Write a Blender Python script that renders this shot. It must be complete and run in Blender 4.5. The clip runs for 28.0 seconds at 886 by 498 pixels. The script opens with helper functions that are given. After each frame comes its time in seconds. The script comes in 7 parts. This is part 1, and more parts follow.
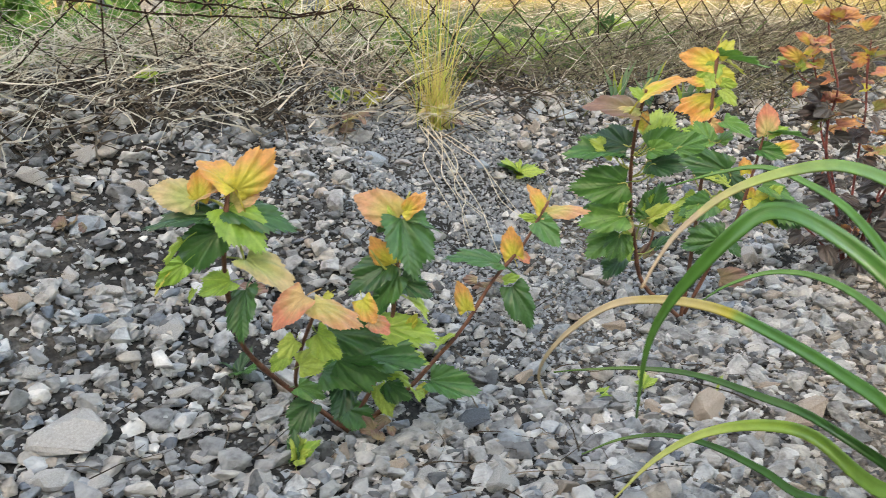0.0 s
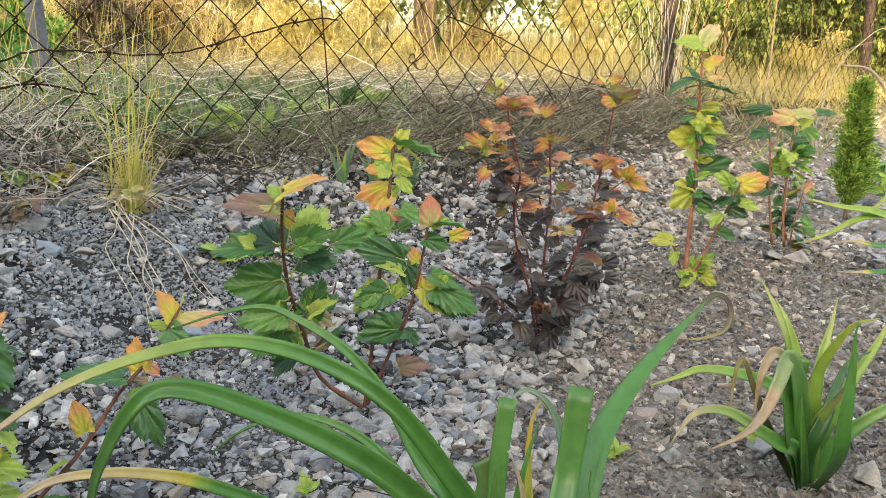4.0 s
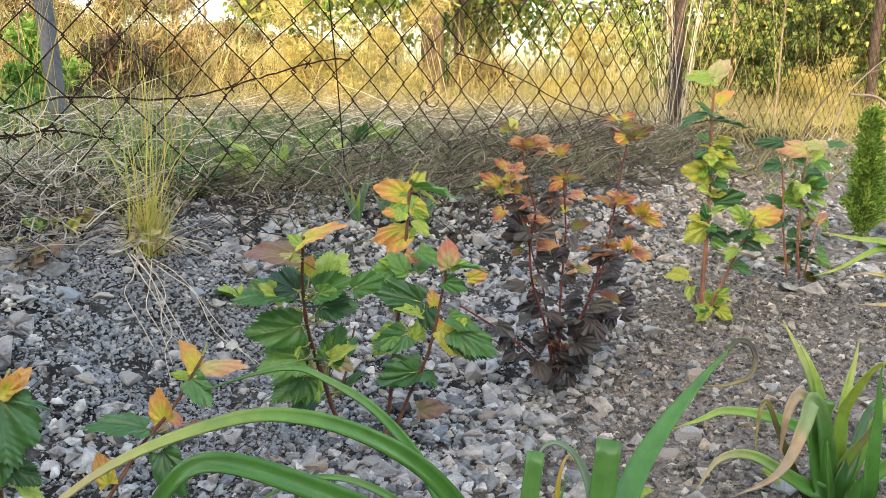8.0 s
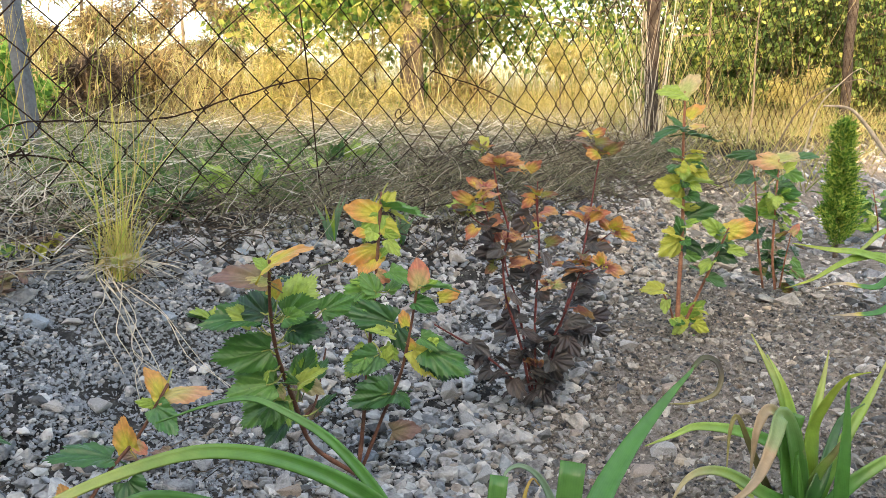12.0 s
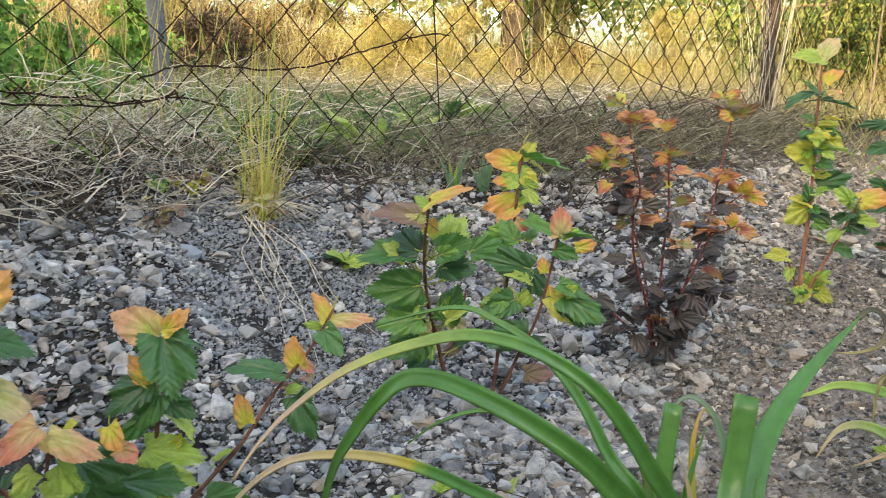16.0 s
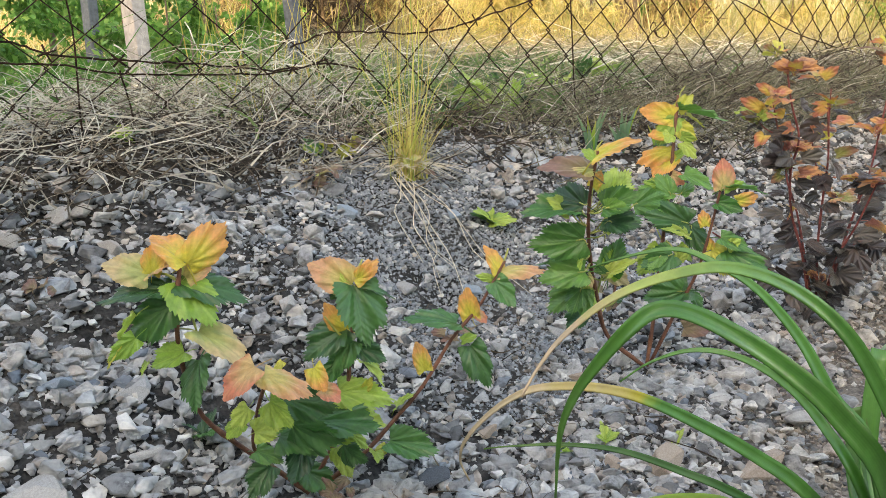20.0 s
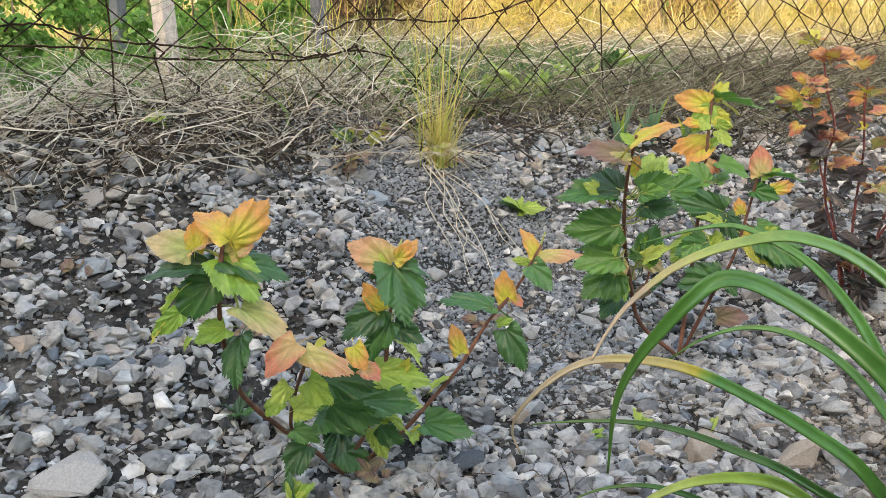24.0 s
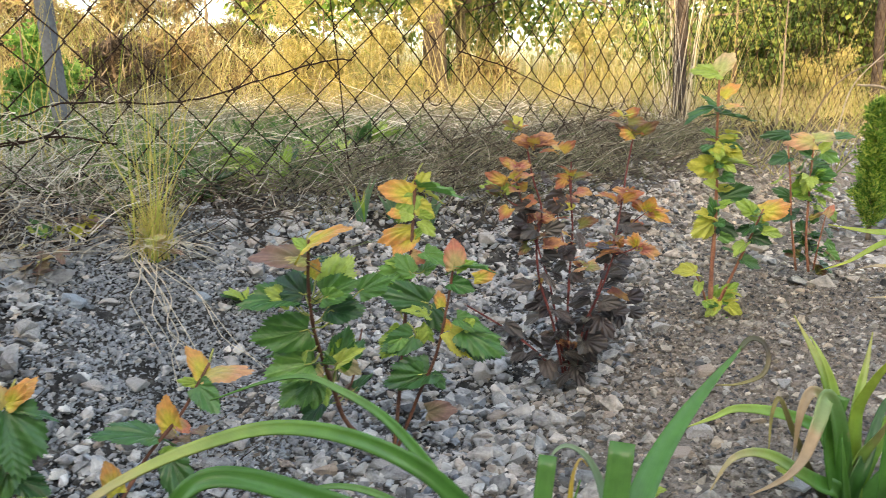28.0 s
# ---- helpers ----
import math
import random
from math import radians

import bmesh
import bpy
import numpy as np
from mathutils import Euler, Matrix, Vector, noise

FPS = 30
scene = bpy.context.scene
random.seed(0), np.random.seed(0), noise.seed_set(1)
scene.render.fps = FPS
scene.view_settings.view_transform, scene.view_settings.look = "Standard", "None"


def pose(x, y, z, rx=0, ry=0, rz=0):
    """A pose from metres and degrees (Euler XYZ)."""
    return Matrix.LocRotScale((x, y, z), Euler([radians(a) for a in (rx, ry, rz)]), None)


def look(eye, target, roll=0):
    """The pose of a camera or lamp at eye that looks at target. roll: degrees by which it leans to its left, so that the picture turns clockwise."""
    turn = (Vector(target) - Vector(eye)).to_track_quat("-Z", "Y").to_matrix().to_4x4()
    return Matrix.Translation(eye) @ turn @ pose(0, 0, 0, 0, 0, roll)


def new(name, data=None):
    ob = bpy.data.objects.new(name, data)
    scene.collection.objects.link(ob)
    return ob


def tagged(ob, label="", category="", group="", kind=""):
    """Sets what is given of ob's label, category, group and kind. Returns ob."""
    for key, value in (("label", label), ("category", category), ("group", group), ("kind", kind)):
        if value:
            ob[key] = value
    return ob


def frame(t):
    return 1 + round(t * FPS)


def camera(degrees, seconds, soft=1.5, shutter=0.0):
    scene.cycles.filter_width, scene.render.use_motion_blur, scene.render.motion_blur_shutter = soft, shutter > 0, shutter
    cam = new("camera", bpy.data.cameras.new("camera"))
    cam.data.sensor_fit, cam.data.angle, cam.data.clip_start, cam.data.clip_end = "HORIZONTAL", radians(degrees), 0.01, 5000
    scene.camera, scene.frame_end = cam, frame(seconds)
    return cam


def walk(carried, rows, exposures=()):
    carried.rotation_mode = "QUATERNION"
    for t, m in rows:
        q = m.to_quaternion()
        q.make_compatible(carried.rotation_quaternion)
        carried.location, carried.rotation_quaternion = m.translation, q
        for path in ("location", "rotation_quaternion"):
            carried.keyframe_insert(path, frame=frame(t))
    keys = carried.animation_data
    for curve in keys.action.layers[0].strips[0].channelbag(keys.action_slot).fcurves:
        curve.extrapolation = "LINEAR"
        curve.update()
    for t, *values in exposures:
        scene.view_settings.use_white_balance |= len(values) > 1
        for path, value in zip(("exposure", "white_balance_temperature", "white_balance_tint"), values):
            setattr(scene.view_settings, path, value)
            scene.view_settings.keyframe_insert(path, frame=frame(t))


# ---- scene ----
PATH = [
    (0.0, 0.0369, 0.0056, 0.3516, 10.026, -16.260, -0.371),
    (0.5, 0.0661, -0.0015, 0.3611, 10.818, -16.258, -0.554),
    (1.0, 0.0875, 0.0019, 0.3641, 12.665, -15.751, -0.154),
    (1.5, 0.1173, -0.0019, 0.3719, 15.020, -15.203, 0.224),
    (2.0, 0.1508, -0.0027, 0.3827, 17.370, -14.795, 0.626),
    (2.5, 0.1704, 0.0006, 0.3826, 19.704, -13.935, 0.981),
    (3.0, 0.1935, -0.0007, 0.3859, 21.503, -13.354, 1.257),
    (3.5, 0.2066, -0.0024, 0.3887, 22.575, -12.928, 1.321),
    (5.5, 0.1981, -0.0026, 0.3965, 22.784, -11.955, 0.714),
    (6.0, 0.1987, 0.0017, 0.3984, 22.778, -11.625, 0.588),
    (6.5, 0.1984, 0.0019, 0.4036, 22.732, -11.299, 0.332),
    (7.0, 0.2000, 0.0017, 0.4065, 22.603, -11.031, 0.178),
    (7.5, 0.1999, 0.0018, 0.4058, 22.429, -10.850, 0.182),
    (8.0, 0.1960, 0.0023, 0.4068, 22.119, -10.688, 0.192),
    (8.5, 0.1945, 0.0021, 0.4071, 21.939, -10.607, 0.278),
    (9.0, 0.1943, 0.0031, 0.4065, 22.053, -10.559, 0.331),
    (9.5, 0.1986, 0.0018, 0.4072, 22.365, -10.509, 0.271),
    (10.0, 0.2075, 0.0027, 0.4063, 22.660, -10.463, 0.195),
    (10.5, 0.2065, 0.0032, 0.4086, 22.798, -10.342, -0.047),
    (11.0, 0.2079, 0.0015, 0.4105, 22.955, -10.171, -0.344),
    (11.5, 0.2104, 0.0005, 0.4114, 23.089, -9.901, -0.605),
    (12.0, 0.2121, -0.0004, 0.4115, 23.190, -9.653, -0.642),
    (12.5, 0.2157, -0.0004, 0.4126, 23.503, -9.482, -0.511),
    (14.5, 0.2042, -0.0050, 0.4071, 22.693, -10.210, 1.047),
    (15.0, 0.1842, -0.0069, 0.3996, 21.218, -10.828, 1.330),
    (15.5, 0.1583, -0.0059, 0.4008, 19.300, -11.471, 1.235),
    (16.0, 0.1381, -0.0048, 0.3923, 17.469, -11.899, 1.064),
    (16.5, 0.1211, -0.0051, 0.3880, 15.661, -12.628, 0.854),
    (17.0, 0.1040, -0.0037, 0.3814, 14.117, -13.208, 0.672),
    (17.5, 0.0886, -0.0012, 0.3809, 12.654, -13.715, 0.377),
    (18.0, 0.0785, -0.0006, 0.3815, 11.585, -14.065, 0.039),
    (18.5, 0.0749, -0.0029, 0.3803, 10.914, -14.297, -0.290),
    (19.0, 0.0751, -0.0043, 0.3809, 10.607, -14.360, -0.522),
    (19.5, 0.0775, -0.0060, 0.3794, 10.273, -14.353, -0.788),
    (20.0, 0.0757, -0.0077, 0.3837, 9.890, -14.258, -1.227),
    (20.5, 0.0713, -0.0070, 0.3867, 9.581, -14.082, -1.662),
    (21.0, 0.0679, -0.0079, 0.3867, 9.127, -14.009, -2.004),
    (21.5, 0.0665, -0.0077, 0.3891, 8.882, -14.058, -2.156),
    (23.5, 0.0561, -0.0091, 0.3723, 8.511, -14.249, -1.250),
    (24.0, 0.0560, -0.0066, 0.3719, 8.765, -14.493, -0.859),
    (24.5, 0.0581, -0.0057, 0.3705, 8.905, -14.465, -0.860),
    (25.0, 0.0601, -0.0045, 0.3717, 8.968, -14.413, -0.972),
    (25.5, 0.0607, -0.0060, 0.3733, 9.162, -14.611, -0.879),
    (26.0, 0.0631, -0.0079, 0.3695, 10.333, -14.499, -0.801),
    (26.5, 0.0872, -0.0045, 0.3724, 13.179, -13.853, -0.456),
    (27.0, 0.1379, 0.0047, 0.3924, 16.822, -12.452, -0.564),
    (27.5, 0.1632, 0.0106, 0.4047, 20.037, -11.438, -0.732),
    (28.0, 0.1978, 0.0093, 0.4085, 21.725, -10.850, -0.869),
]


def aim(x, y, z, turn, tilt, lean):
    """A camera pose from its place, its bearing clockwise from +y, its tilt and its roll."""
    a, b = radians(turn), radians(tilt)
    way = Vector((math.sin(a) * math.cos(b), math.cos(a) * math.cos(b), math.sin(b)))
    return look((x, y, z), Vector((x, y, z)) + way, lean)


cam = camera(57.8, 28.0, soft=0.6, shutter=0.4)
walk(cam, [(row[0], aim(*row[1:])) for row in PATH], [(0, 2.92, 8900, 10), (3, 2.76, 8600, 10), (6, 2.64, 8150, 10), (8, 2.62, 7950, 10), (12.5, 2.56, 7950, 10), (16, 2.58, 8150, 10), (18, 2.72, 8450, 10), (26, 2.79, 8550, 11), (28, 2.56, 8250, 10)])

# ---- light: a low evening sun behind the camera, the garden itself in the shade of an added wall ----
SUN_HIGH, SUN_FROM = 24.0, (-0.47, -0.88)
world = bpy.data.worlds.new("evening_sky")
scene.world = world
world.use_nodes = True
sky = world.node_tree.nodes.new("ShaderNodeTexSky")
sky.sky_type, sky.sun_disc = "NISHITA", False
sky.sun_elevation = radians(SUN_HIGH)
sky.sun_rotation = math.atan2(SUN_FROM[0], SUN_FROM[1])
sky.dust_density, sky.ozone_density = 2.5, 0.6
world.node_tree.links.new(sky.outputs[0], world.node_tree.nodes["Background"].inputs[0])
world.node_tree.nodes["Background"].inputs[1].default_value = 0.15
sun = new("sun", bpy.data.lights.new("sun", "SUN"))
sun.data.energy, sun.data.angle, sun.data.color = 1.3, radians(0.6), (1.0, 0.80, 0.52)
sun.matrix_world = look((SUN_FROM[0] * 20, SUN_FROM[1] * 20, 20 * math.tan(radians(SUN_HIGH))), (0, 0, 0))


# ---- materials ----
def nodes_of(name, rough=0.8, spec=0.3):
    m = bpy.data.materials.new(name)
    m.use_nodes = True
    t = m.node_tree
    b = t.nodes["Principled BSDF"]
    b.inputs["Roughness"].default_value = rough
    b.inputs["Specular IOR Level"].default_value = spec
    return m, t, b


def ramp(t, source, stops):
    r = t.nodes.new("ShaderNodeValToRGB")
    e = r.color_ramp.elements
    while len(e) < len(stops):
        e.new(0.5)
    for el, (p, c) in zip(e, stops):
        el.position, el.color = p, (*c, 1)
    t.links.new(source, r.inputs[0])
    return r.outputs[0]


def noise_of(t, scale, detail=4, coord="Object", rough=0.6):
    n, c = t.nodes.new("ShaderNodeTexNoise"), t.nodes.new("ShaderNodeTexCoord")
    n.inputs["Scale"].default_value, n.inputs["Detail"].default_value, n.inputs["Roughness"].default_value = scale, detail, rough
    t.links.new(c.outputs[coord], n.inputs["Vector"])
    return n.outputs[0]


def mixed(t, kind, fac, a, b):
    m = t.nodes.new("ShaderNodeMix")
    m.data_type, m.blend_type = "RGBA", kind
    for socket, value in ((m.inputs[0], fac), (m.inputs[6], a), (m.inputs[7], b)):
        if isinstance(value, bpy.types.NodeSocket):
            t.links.new(value, socket)
        else:
            socket.default_value = value if isinstance(value, float) else (*value, 1)
    return m.outputs[2]


def bumped(t, b, height, strength, distance):
    n = t.nodes.new("ShaderNodeBump")
    n.inputs["Strength"].default_value, n.inputs["Distance"].default_value = strength, distance
    t.links.new(height, n.inputs["Height"])
    t.links.new(n.outputs[0], b.inputs["Normal"])


def island(t):
    return t.nodes.new("ShaderNodeNewGeometry").outputs["Random Per Island"]


def object_random(t):
    return t.nodes.new("ShaderNodeObjectInfo").outputs["Random"]


def stone_material(name, joined):
    m, t, b = nodes_of(name, 0.85, 0.12)
    pick = island(t) if joined else object_random(t)
    base = ramp(t, pick, [(0.0, (0.12, 0.126, 0.132)), (0.13, (0.27, 0.278, 0.286)), (0.32, (0.37, 0.374, 0.373)), (0.60, (0.48, 0.478, 0.47)), (0.68, (0.43, 0.395, 0.35)),
                          (0.73, (0.33, 0.28, 0.24)), (0.79, (0.68, 0.675, 0.66)), (0.92, (0.34, 0.375, 0.405)), (1.0, (0.15, 0.175, 0.21))])
    grain = noise_of(t, 60 if joined else 3.0, 6)
    tone = ramp(t, grain, [(0.30, (0.42, 0.41, 0.40)), (0.46, (0.92, 0.91, 0.91)), (0.68, (1.32, 1.30, 1.26))])
    base = mixed(t, "MULTIPLY", 1.0, base, tone)
    place, dot, dust = t.nodes.new("ShaderNodeNewGeometry"), t.nodes.new("ShaderNodeVectorMath"), t.nodes.new("ShaderNodeMapRange")
    dot.operation = "DOT_PRODUCT"
    dot.inputs[1].default_value = (1, -0.9, 0)
    t.links.new(place.outputs["Position"], dot.inputs[0])
    dust.inputs[1].default_value, dust.inputs[2].default_value = -0.18, 0.12
    t.links.new(dot.outputs["Value"], dust.inputs[0])
    clean, both = t.nodes.new("ShaderNodeMapRange"), t.nodes.new("ShaderNodeMath")
    clean.inputs[1].default_value, clean.inputs[2].default_value, clean.inputs[3].default_value, clean.inputs[4].default_value = 0.40, 0.65, 1.0, 0.0
    t.links.new(dot.outputs["Value"], clean.inputs[0])
    both.operation = "MULTIPLY"
    t.links.new(dust.outputs[0], both.inputs[0])
    t.links.new(clean.outputs[0], both.inputs[1])
    base = mixed(t, "MULTIPLY", both.outputs[0], base, (1.05, 0.94, 0.80))
    t.links.new(base, b.inputs["Base Color"])
    bumped(t, b, noise_of(t, 150 if joined else 6.0, 6, rough=0.7), 1.0, 0.006)
    return m


def leaf_material(name, dark, light, edge=None, gloss=0.45, passing=0.35, veins=None):
    """Leaf tissue: two tones by leaf, paler veins, a tinted margin, some light let through."""
    m, t, b = nodes_of(name, gloss, 0.5)
    c = t.nodes.new("ShaderNodeTexCoord")
    sep = t.nodes.new("ShaderNodeSeparateXYZ")
    t.links.new(c.outputs["Object"], sep.inputs[0])

    def calc(op, a, v, w=None):
        n = t.nodes.new("ShaderNodeMath")
        n.operation = op
        for i, value in enumerate((a, v, w)):
            if value is None:
                continue
            if isinstance(value, bpy.types.NodeSocket):
                t.links.new(value, n.inputs[i])
            else:
                n.inputs[i].default_value = value
        return n.outputs[0]

    across = calc("ABSOLUTE", sep.outputs[0], None)
    turn = calc("ARCTAN2", sep.outputs[0], calc("ADD", sep.outputs[1], 0.05))
    vein = calc("COSINE", calc("MULTIPLY", turn, 11.0), None)
    side = calc("COSINE", calc("MULTIPLY", calc("SUBTRACT", sep.outputs[1], calc("MULTIPLY", across, 0.6)), 55.0), None)
    line = calc("ADD", calc("MULTIPLY", calc("MAXIMUM", calc("SUBTRACT", vein, 0.86), 0.0), 2.2), calc("MULTIPLY", calc("MAXIMUM", calc("SUBTRACT", side, 0.8), 0.0), 0.35))
    veins = veins or (0.7 if edge else 0.8)
    line = calc("MULTIPLY", line, calc("MULTIPLY", noise_of(t, 2.5, 2), veins))
    pick = object_random(t)
    base = mixed(t, "MIX", pick, dark, light)
    if edge:
        span = calc("SQRT", calc("ADD", calc("MULTIPLY", across, across), calc("MULTIPLY", sep.outputs[1], sep.outputs[1])), None)
        rim = ramp(t, calc("ADD", span, calc("MULTIPLY", noise_of(t, 2.5, 3), 0.5)), [(0.62, (0, 0, 0)), (1.22, (1, 1, 1))])
        base = mixed(t, "MIX", rim, base, edge)
    mott = ramp(t, noise_of(t, 5.0, 5), [(0.3, (0.72, 0.74, 0.7)), (0.65, (1.1, 1.1, 1.05))])
    base = mixed(t, "MULTIPLY", 1.0, base, mott)
    base = mixed(t, "MIX", line, base, tuple(min(1, v * 1.5 + 0.06) for v in light))
    t.links.new(base, b.inputs["Base Color"])
    bumped(t, b, calc("ADD", vein, calc("MULTIPLY", side, 0.3)), 0.22 if edge else 0.22, 0.003)
    back = t.nodes.new("ShaderNodeBsdfTranslucent")
    t.links.new(base, back.inputs[0])
    mix = t.nodes.new("ShaderNodeMixShader")
    mix.inputs[0].default_value = passing
    t.links.new(b.outputs[0], mix.inputs[1])
    t.links.new(back.outputs[0], mix.inputs[2])
    t.links.new(mix.outputs[0], t.nodes["Material Output"].inputs[0])
    return m


def blade_material(name, stops, joined=True, passing=0.3, gloss=0.5):
    """Grass and straw: each blade its own tone."""
    m, t, b = nodes_of(name, gloss, 0.18)
    base = ramp(t, island(t) if joined else object_random(t), stops)
    streak = ramp(t, noise_of(t, 40, 4), [(0.3, (0.75, 0.75, 0.75)), (0.7, (1.12, 1.12, 1.12))])
    base = mixed(t, "MULTIPLY", 1.0, base, streak)
    t.links.new(base, b.inputs["Base Color"])
    back = t.nodes.new("ShaderNodeBsdfTranslucent")
    t.links.new(base, back.inputs[0])
    mix = t.nodes.new("ShaderNodeMixShader")
    mix.inputs[0].default_value = passing
    t.links.new(b.outputs[0], mix.inputs[1])
    t.links.new(back.outputs[0], mix.inputs[2])
    t.links.new(mix.outputs[0], t.nodes["Material Output"].inputs[0])
    return m


def strap_material(name, stops, rough=0.25, worn=0.0):
    """A strap leaf coloured along its length (uv x) with fine lengthwise ribs (uv y)."""
    m, t, b = nodes_of(name, rough, 0.5)
    b.inputs["Coat Weight"].default_value, b.inputs["Coat Roughness"].default_value = 0.12, 0.3
    uv = t.nodes.new("ShaderNodeTexCoord")
    sep = t.nodes.new("ShaderNodeSeparateXYZ")
    t.links.new(uv.outputs["UV"], sep.inputs[0])
    wob = t.nodes.new("ShaderNodeMath")
    wob.operation = "MULTIPLY_ADD"
    t.links.new(noise_of(t, 30, 4), wob.inputs[0])
    wob.inputs[1].default_value = 0.16
    t.links.new(sep.outputs[0], wob.inputs[2])
    base = ramp(t, wob.outputs[0], [(min(p + 0.08, 1.0), c) for p, c in stops])
    w = t.nodes.new("ShaderNodeTexWave")
    w.bands_direction = "Y"
    w.inputs["Scale"].default_value, w.inputs["Distortion"].default_value = 3.0, 0.6
    t.links.new(uv.outputs["UV"], w.inputs["Vector"])
    base = mixed(t, "MULTIPLY", 0.10, base, ramp(t, w.outputs[0], [(0.0, (0.6, 0.65, 0.6)), (1.0, (1.15, 1.15, 1.1))]))
    if worn:
        base = mixed(t, "MIX", ramp(t, noise_of(t, 22, 4), [(0.60 - worn, (0, 0, 0)), (0.66 - worn, (0.5, 0.5, 0.5)), (0.74 - worn, (1, 1, 1))]), base, (0.50, 0.36, 0.20))
    base = mixed(t, "MULTIPLY", 0.6, base, ramp(t, noise_of(t, 90, 5), [(0.35, (0.75, 0.75, 0.7)), (0.65, (1.1, 1.1, 1.1))]))
    t.links.new(base, b.inputs["Base Color"])
    bumped(t, b, w.outputs[0], 0.05, 0.001)
    back = t.nodes.new("ShaderNodeBsdfTranslucent")
    t.links.new(base, back.inputs[0])
    mix = t.nodes.new("ShaderNodeMixShader")
    mix.inputs[0].default_value = 0.25
    t.links.new(b.outputs[0], mix.inputs[1])
    t.links.new(back.outputs[0], mix.inputs[2])
    t.links.new(mix.outputs[0], t.nodes["Material Output"].inputs[0])
    return m


def grained(name, a, bb, scale, rough=0.85, depth=0.004, metal=0.0, stretch=None):
    m, t, b = nodes_of(name, rough, 0.25 if rough < 0.8 else 0.08)
    b.inputs["Metallic"].default_value = metal
    big, fine = noise_of(t, scale, 5), noise_of(t, scale * 7, 6)
    base = ramp(t, big, [(0.3, a), (0.7, bb)])
    base = mixed(t, "MULTIPLY", 0.8, base, ramp(t, fine, [(0.3, (0.6, 0.6, 0.6)), (0.7, (1.2, 1.2, 1.2))]))
    t.links.new(base, b.inputs["Base Color"])
    bumped(t, b, fine, 0.6, depth)
    return m


# Dark grit, its colour deepened further for the shade between the stones.
GRIT = grained("gap_shaded_grit", (0.03, 0.03, 0.031), (0.18, 0.178, 0.175), 130, 0.95, 0.002)
STONE_TONE = {
    "pale": grained("pale_limestone", (0.36, 0.345, 0.325), (0.52, 0.495, 0.465), 30, 0.85, 0.002),
    "dark": grained("dark_slate", (0.075, 0.085, 0.10), (0.14, 0.155, 0.175), 30, 0.8, 0.002),
    "blue": grained("blue_grey_stone", (0.24, 0.29, 0.34), (0.34, 0.40, 0.45), 30, 0.8, 0.002),
    "tan": grained("tan_limestone", (0.34, 0.27, 0.215), (0.47, 0.39, 0.32), 30, 0.88, 0.002),
    "grey": grained("grey_limestone", (0.30, 0.30, 0.295), (0.44, 0.435, 0.42), 30, 0.85, 0.002),
}
CRUMB = grained("soil_crumb", (0.12, 0.10, 0.083), (0.38, 0.325, 0.27), 120, 0.95, 0.001)
SCREE = grained("blue_grey_chips", (0.155, 0.172, 0.19), (0.38, 0.40, 0.42), 160, 0.85, 0.001)
STONE, STONES = stone_material("limestone", False), stone_material("limestone_chips", True)
LEAF = {
    "green": leaf_material("leaf_green", (0.012, 0.056, 0.018), (0.070, 0.195, 0.050), None, 0.30, 0.22),
    "fresh": leaf_material("leaf_fresh", (0.040, 0.15, 0.032), (0.20, 0.40, 0.085), None, 0.30, 0.30),
    "lime": leaf_material("leaf_lime", (0.23, 0.40, 0.06), (0.47, 0.56, 0.12), None, 0.34),
    "yellow": leaf_material("leaf_yellow", (0.44, 0.46, 0.07), (0.62, 0.55, 0.10)),
    "pale": leaf_material("leaf_pale", (0.42, 0.46, 0.15), (0.50, 0.52, 0.20), (0.60, 0.45, 0.24)),
    "orange": leaf_material("leaf_orange", (0.58, 0.52, 0.07), (0.70, 0.58, 0.09), (0.72, 0.33, 0.10)),
    "peach": leaf_material("leaf_peach", (0.62, 0.48, 0.16), (0.58, 0.50, 0.18), (0.66, 0.34, 0.19)),
    "pink": leaf_material("leaf_pink", (0.60, 0.38, 0.18), (0.60, 0.46, 0.20), (0.64, 0.22, 0.14)),
    "brown": leaf_material("leaf_brown", (0.24, 0.18, 0.11), (0.36, 0.27, 0.16), (0.26, 0.15, 0.13)),
    "copper": leaf_material("leaf_copper", (0.13, 0.042, 0.04), (0.46, 0.17, 0.10), (0.60, 0.28, 0.11)),
    "amber": leaf_material("leaf_amber", (0.56, 0.27, 0.06), (0.64, 0.48, 0.10), (0.46, 0.14, 0.08)),
    "rose": leaf_material("leaf_rose", (0.44, 0.12, 0.10), (0.60, 0.26, 0.19), (0.62, 0.34, 0.14)),
    "purple": leaf_material("leaf_purple", (0.026, 0.018, 0.020), (0.085, 0.072, 0.060), None, 0.36, 0.12),
    "plum": leaf_material("leaf_plum", (0.032, 0.020, 0.022), (0.090, 0.064, 0.052), None, 0.32, 0.15),
    "olive": leaf_material("leaf_olive", (0.10, 0.11, 0.04), (0.30, 0.28, 0.06), (0.22, 0.10, 0.06)),
}
STEM = grained("red_brown_bark", (0.085, 0.036, 0.026), (0.24, 0.105, 0.062), 60, 0.7, 0.001)
SHOOT = grained("young_green_shoot", (0.30, 0.36, 0.09), (0.46, 0.46, 0.14), 60, 0.6, 0.001)
STEM_RED = grained("red_bark", (0.24, 0.085, 0.05), (0.44, 0.20, 0.11), 60, 0.6, 0.001)
STEM_DARK = grained("dark_red_bark", (0.06, 0.016, 0.017), (0.30, 0.075, 0.06), 60, 0.6, 0.001)
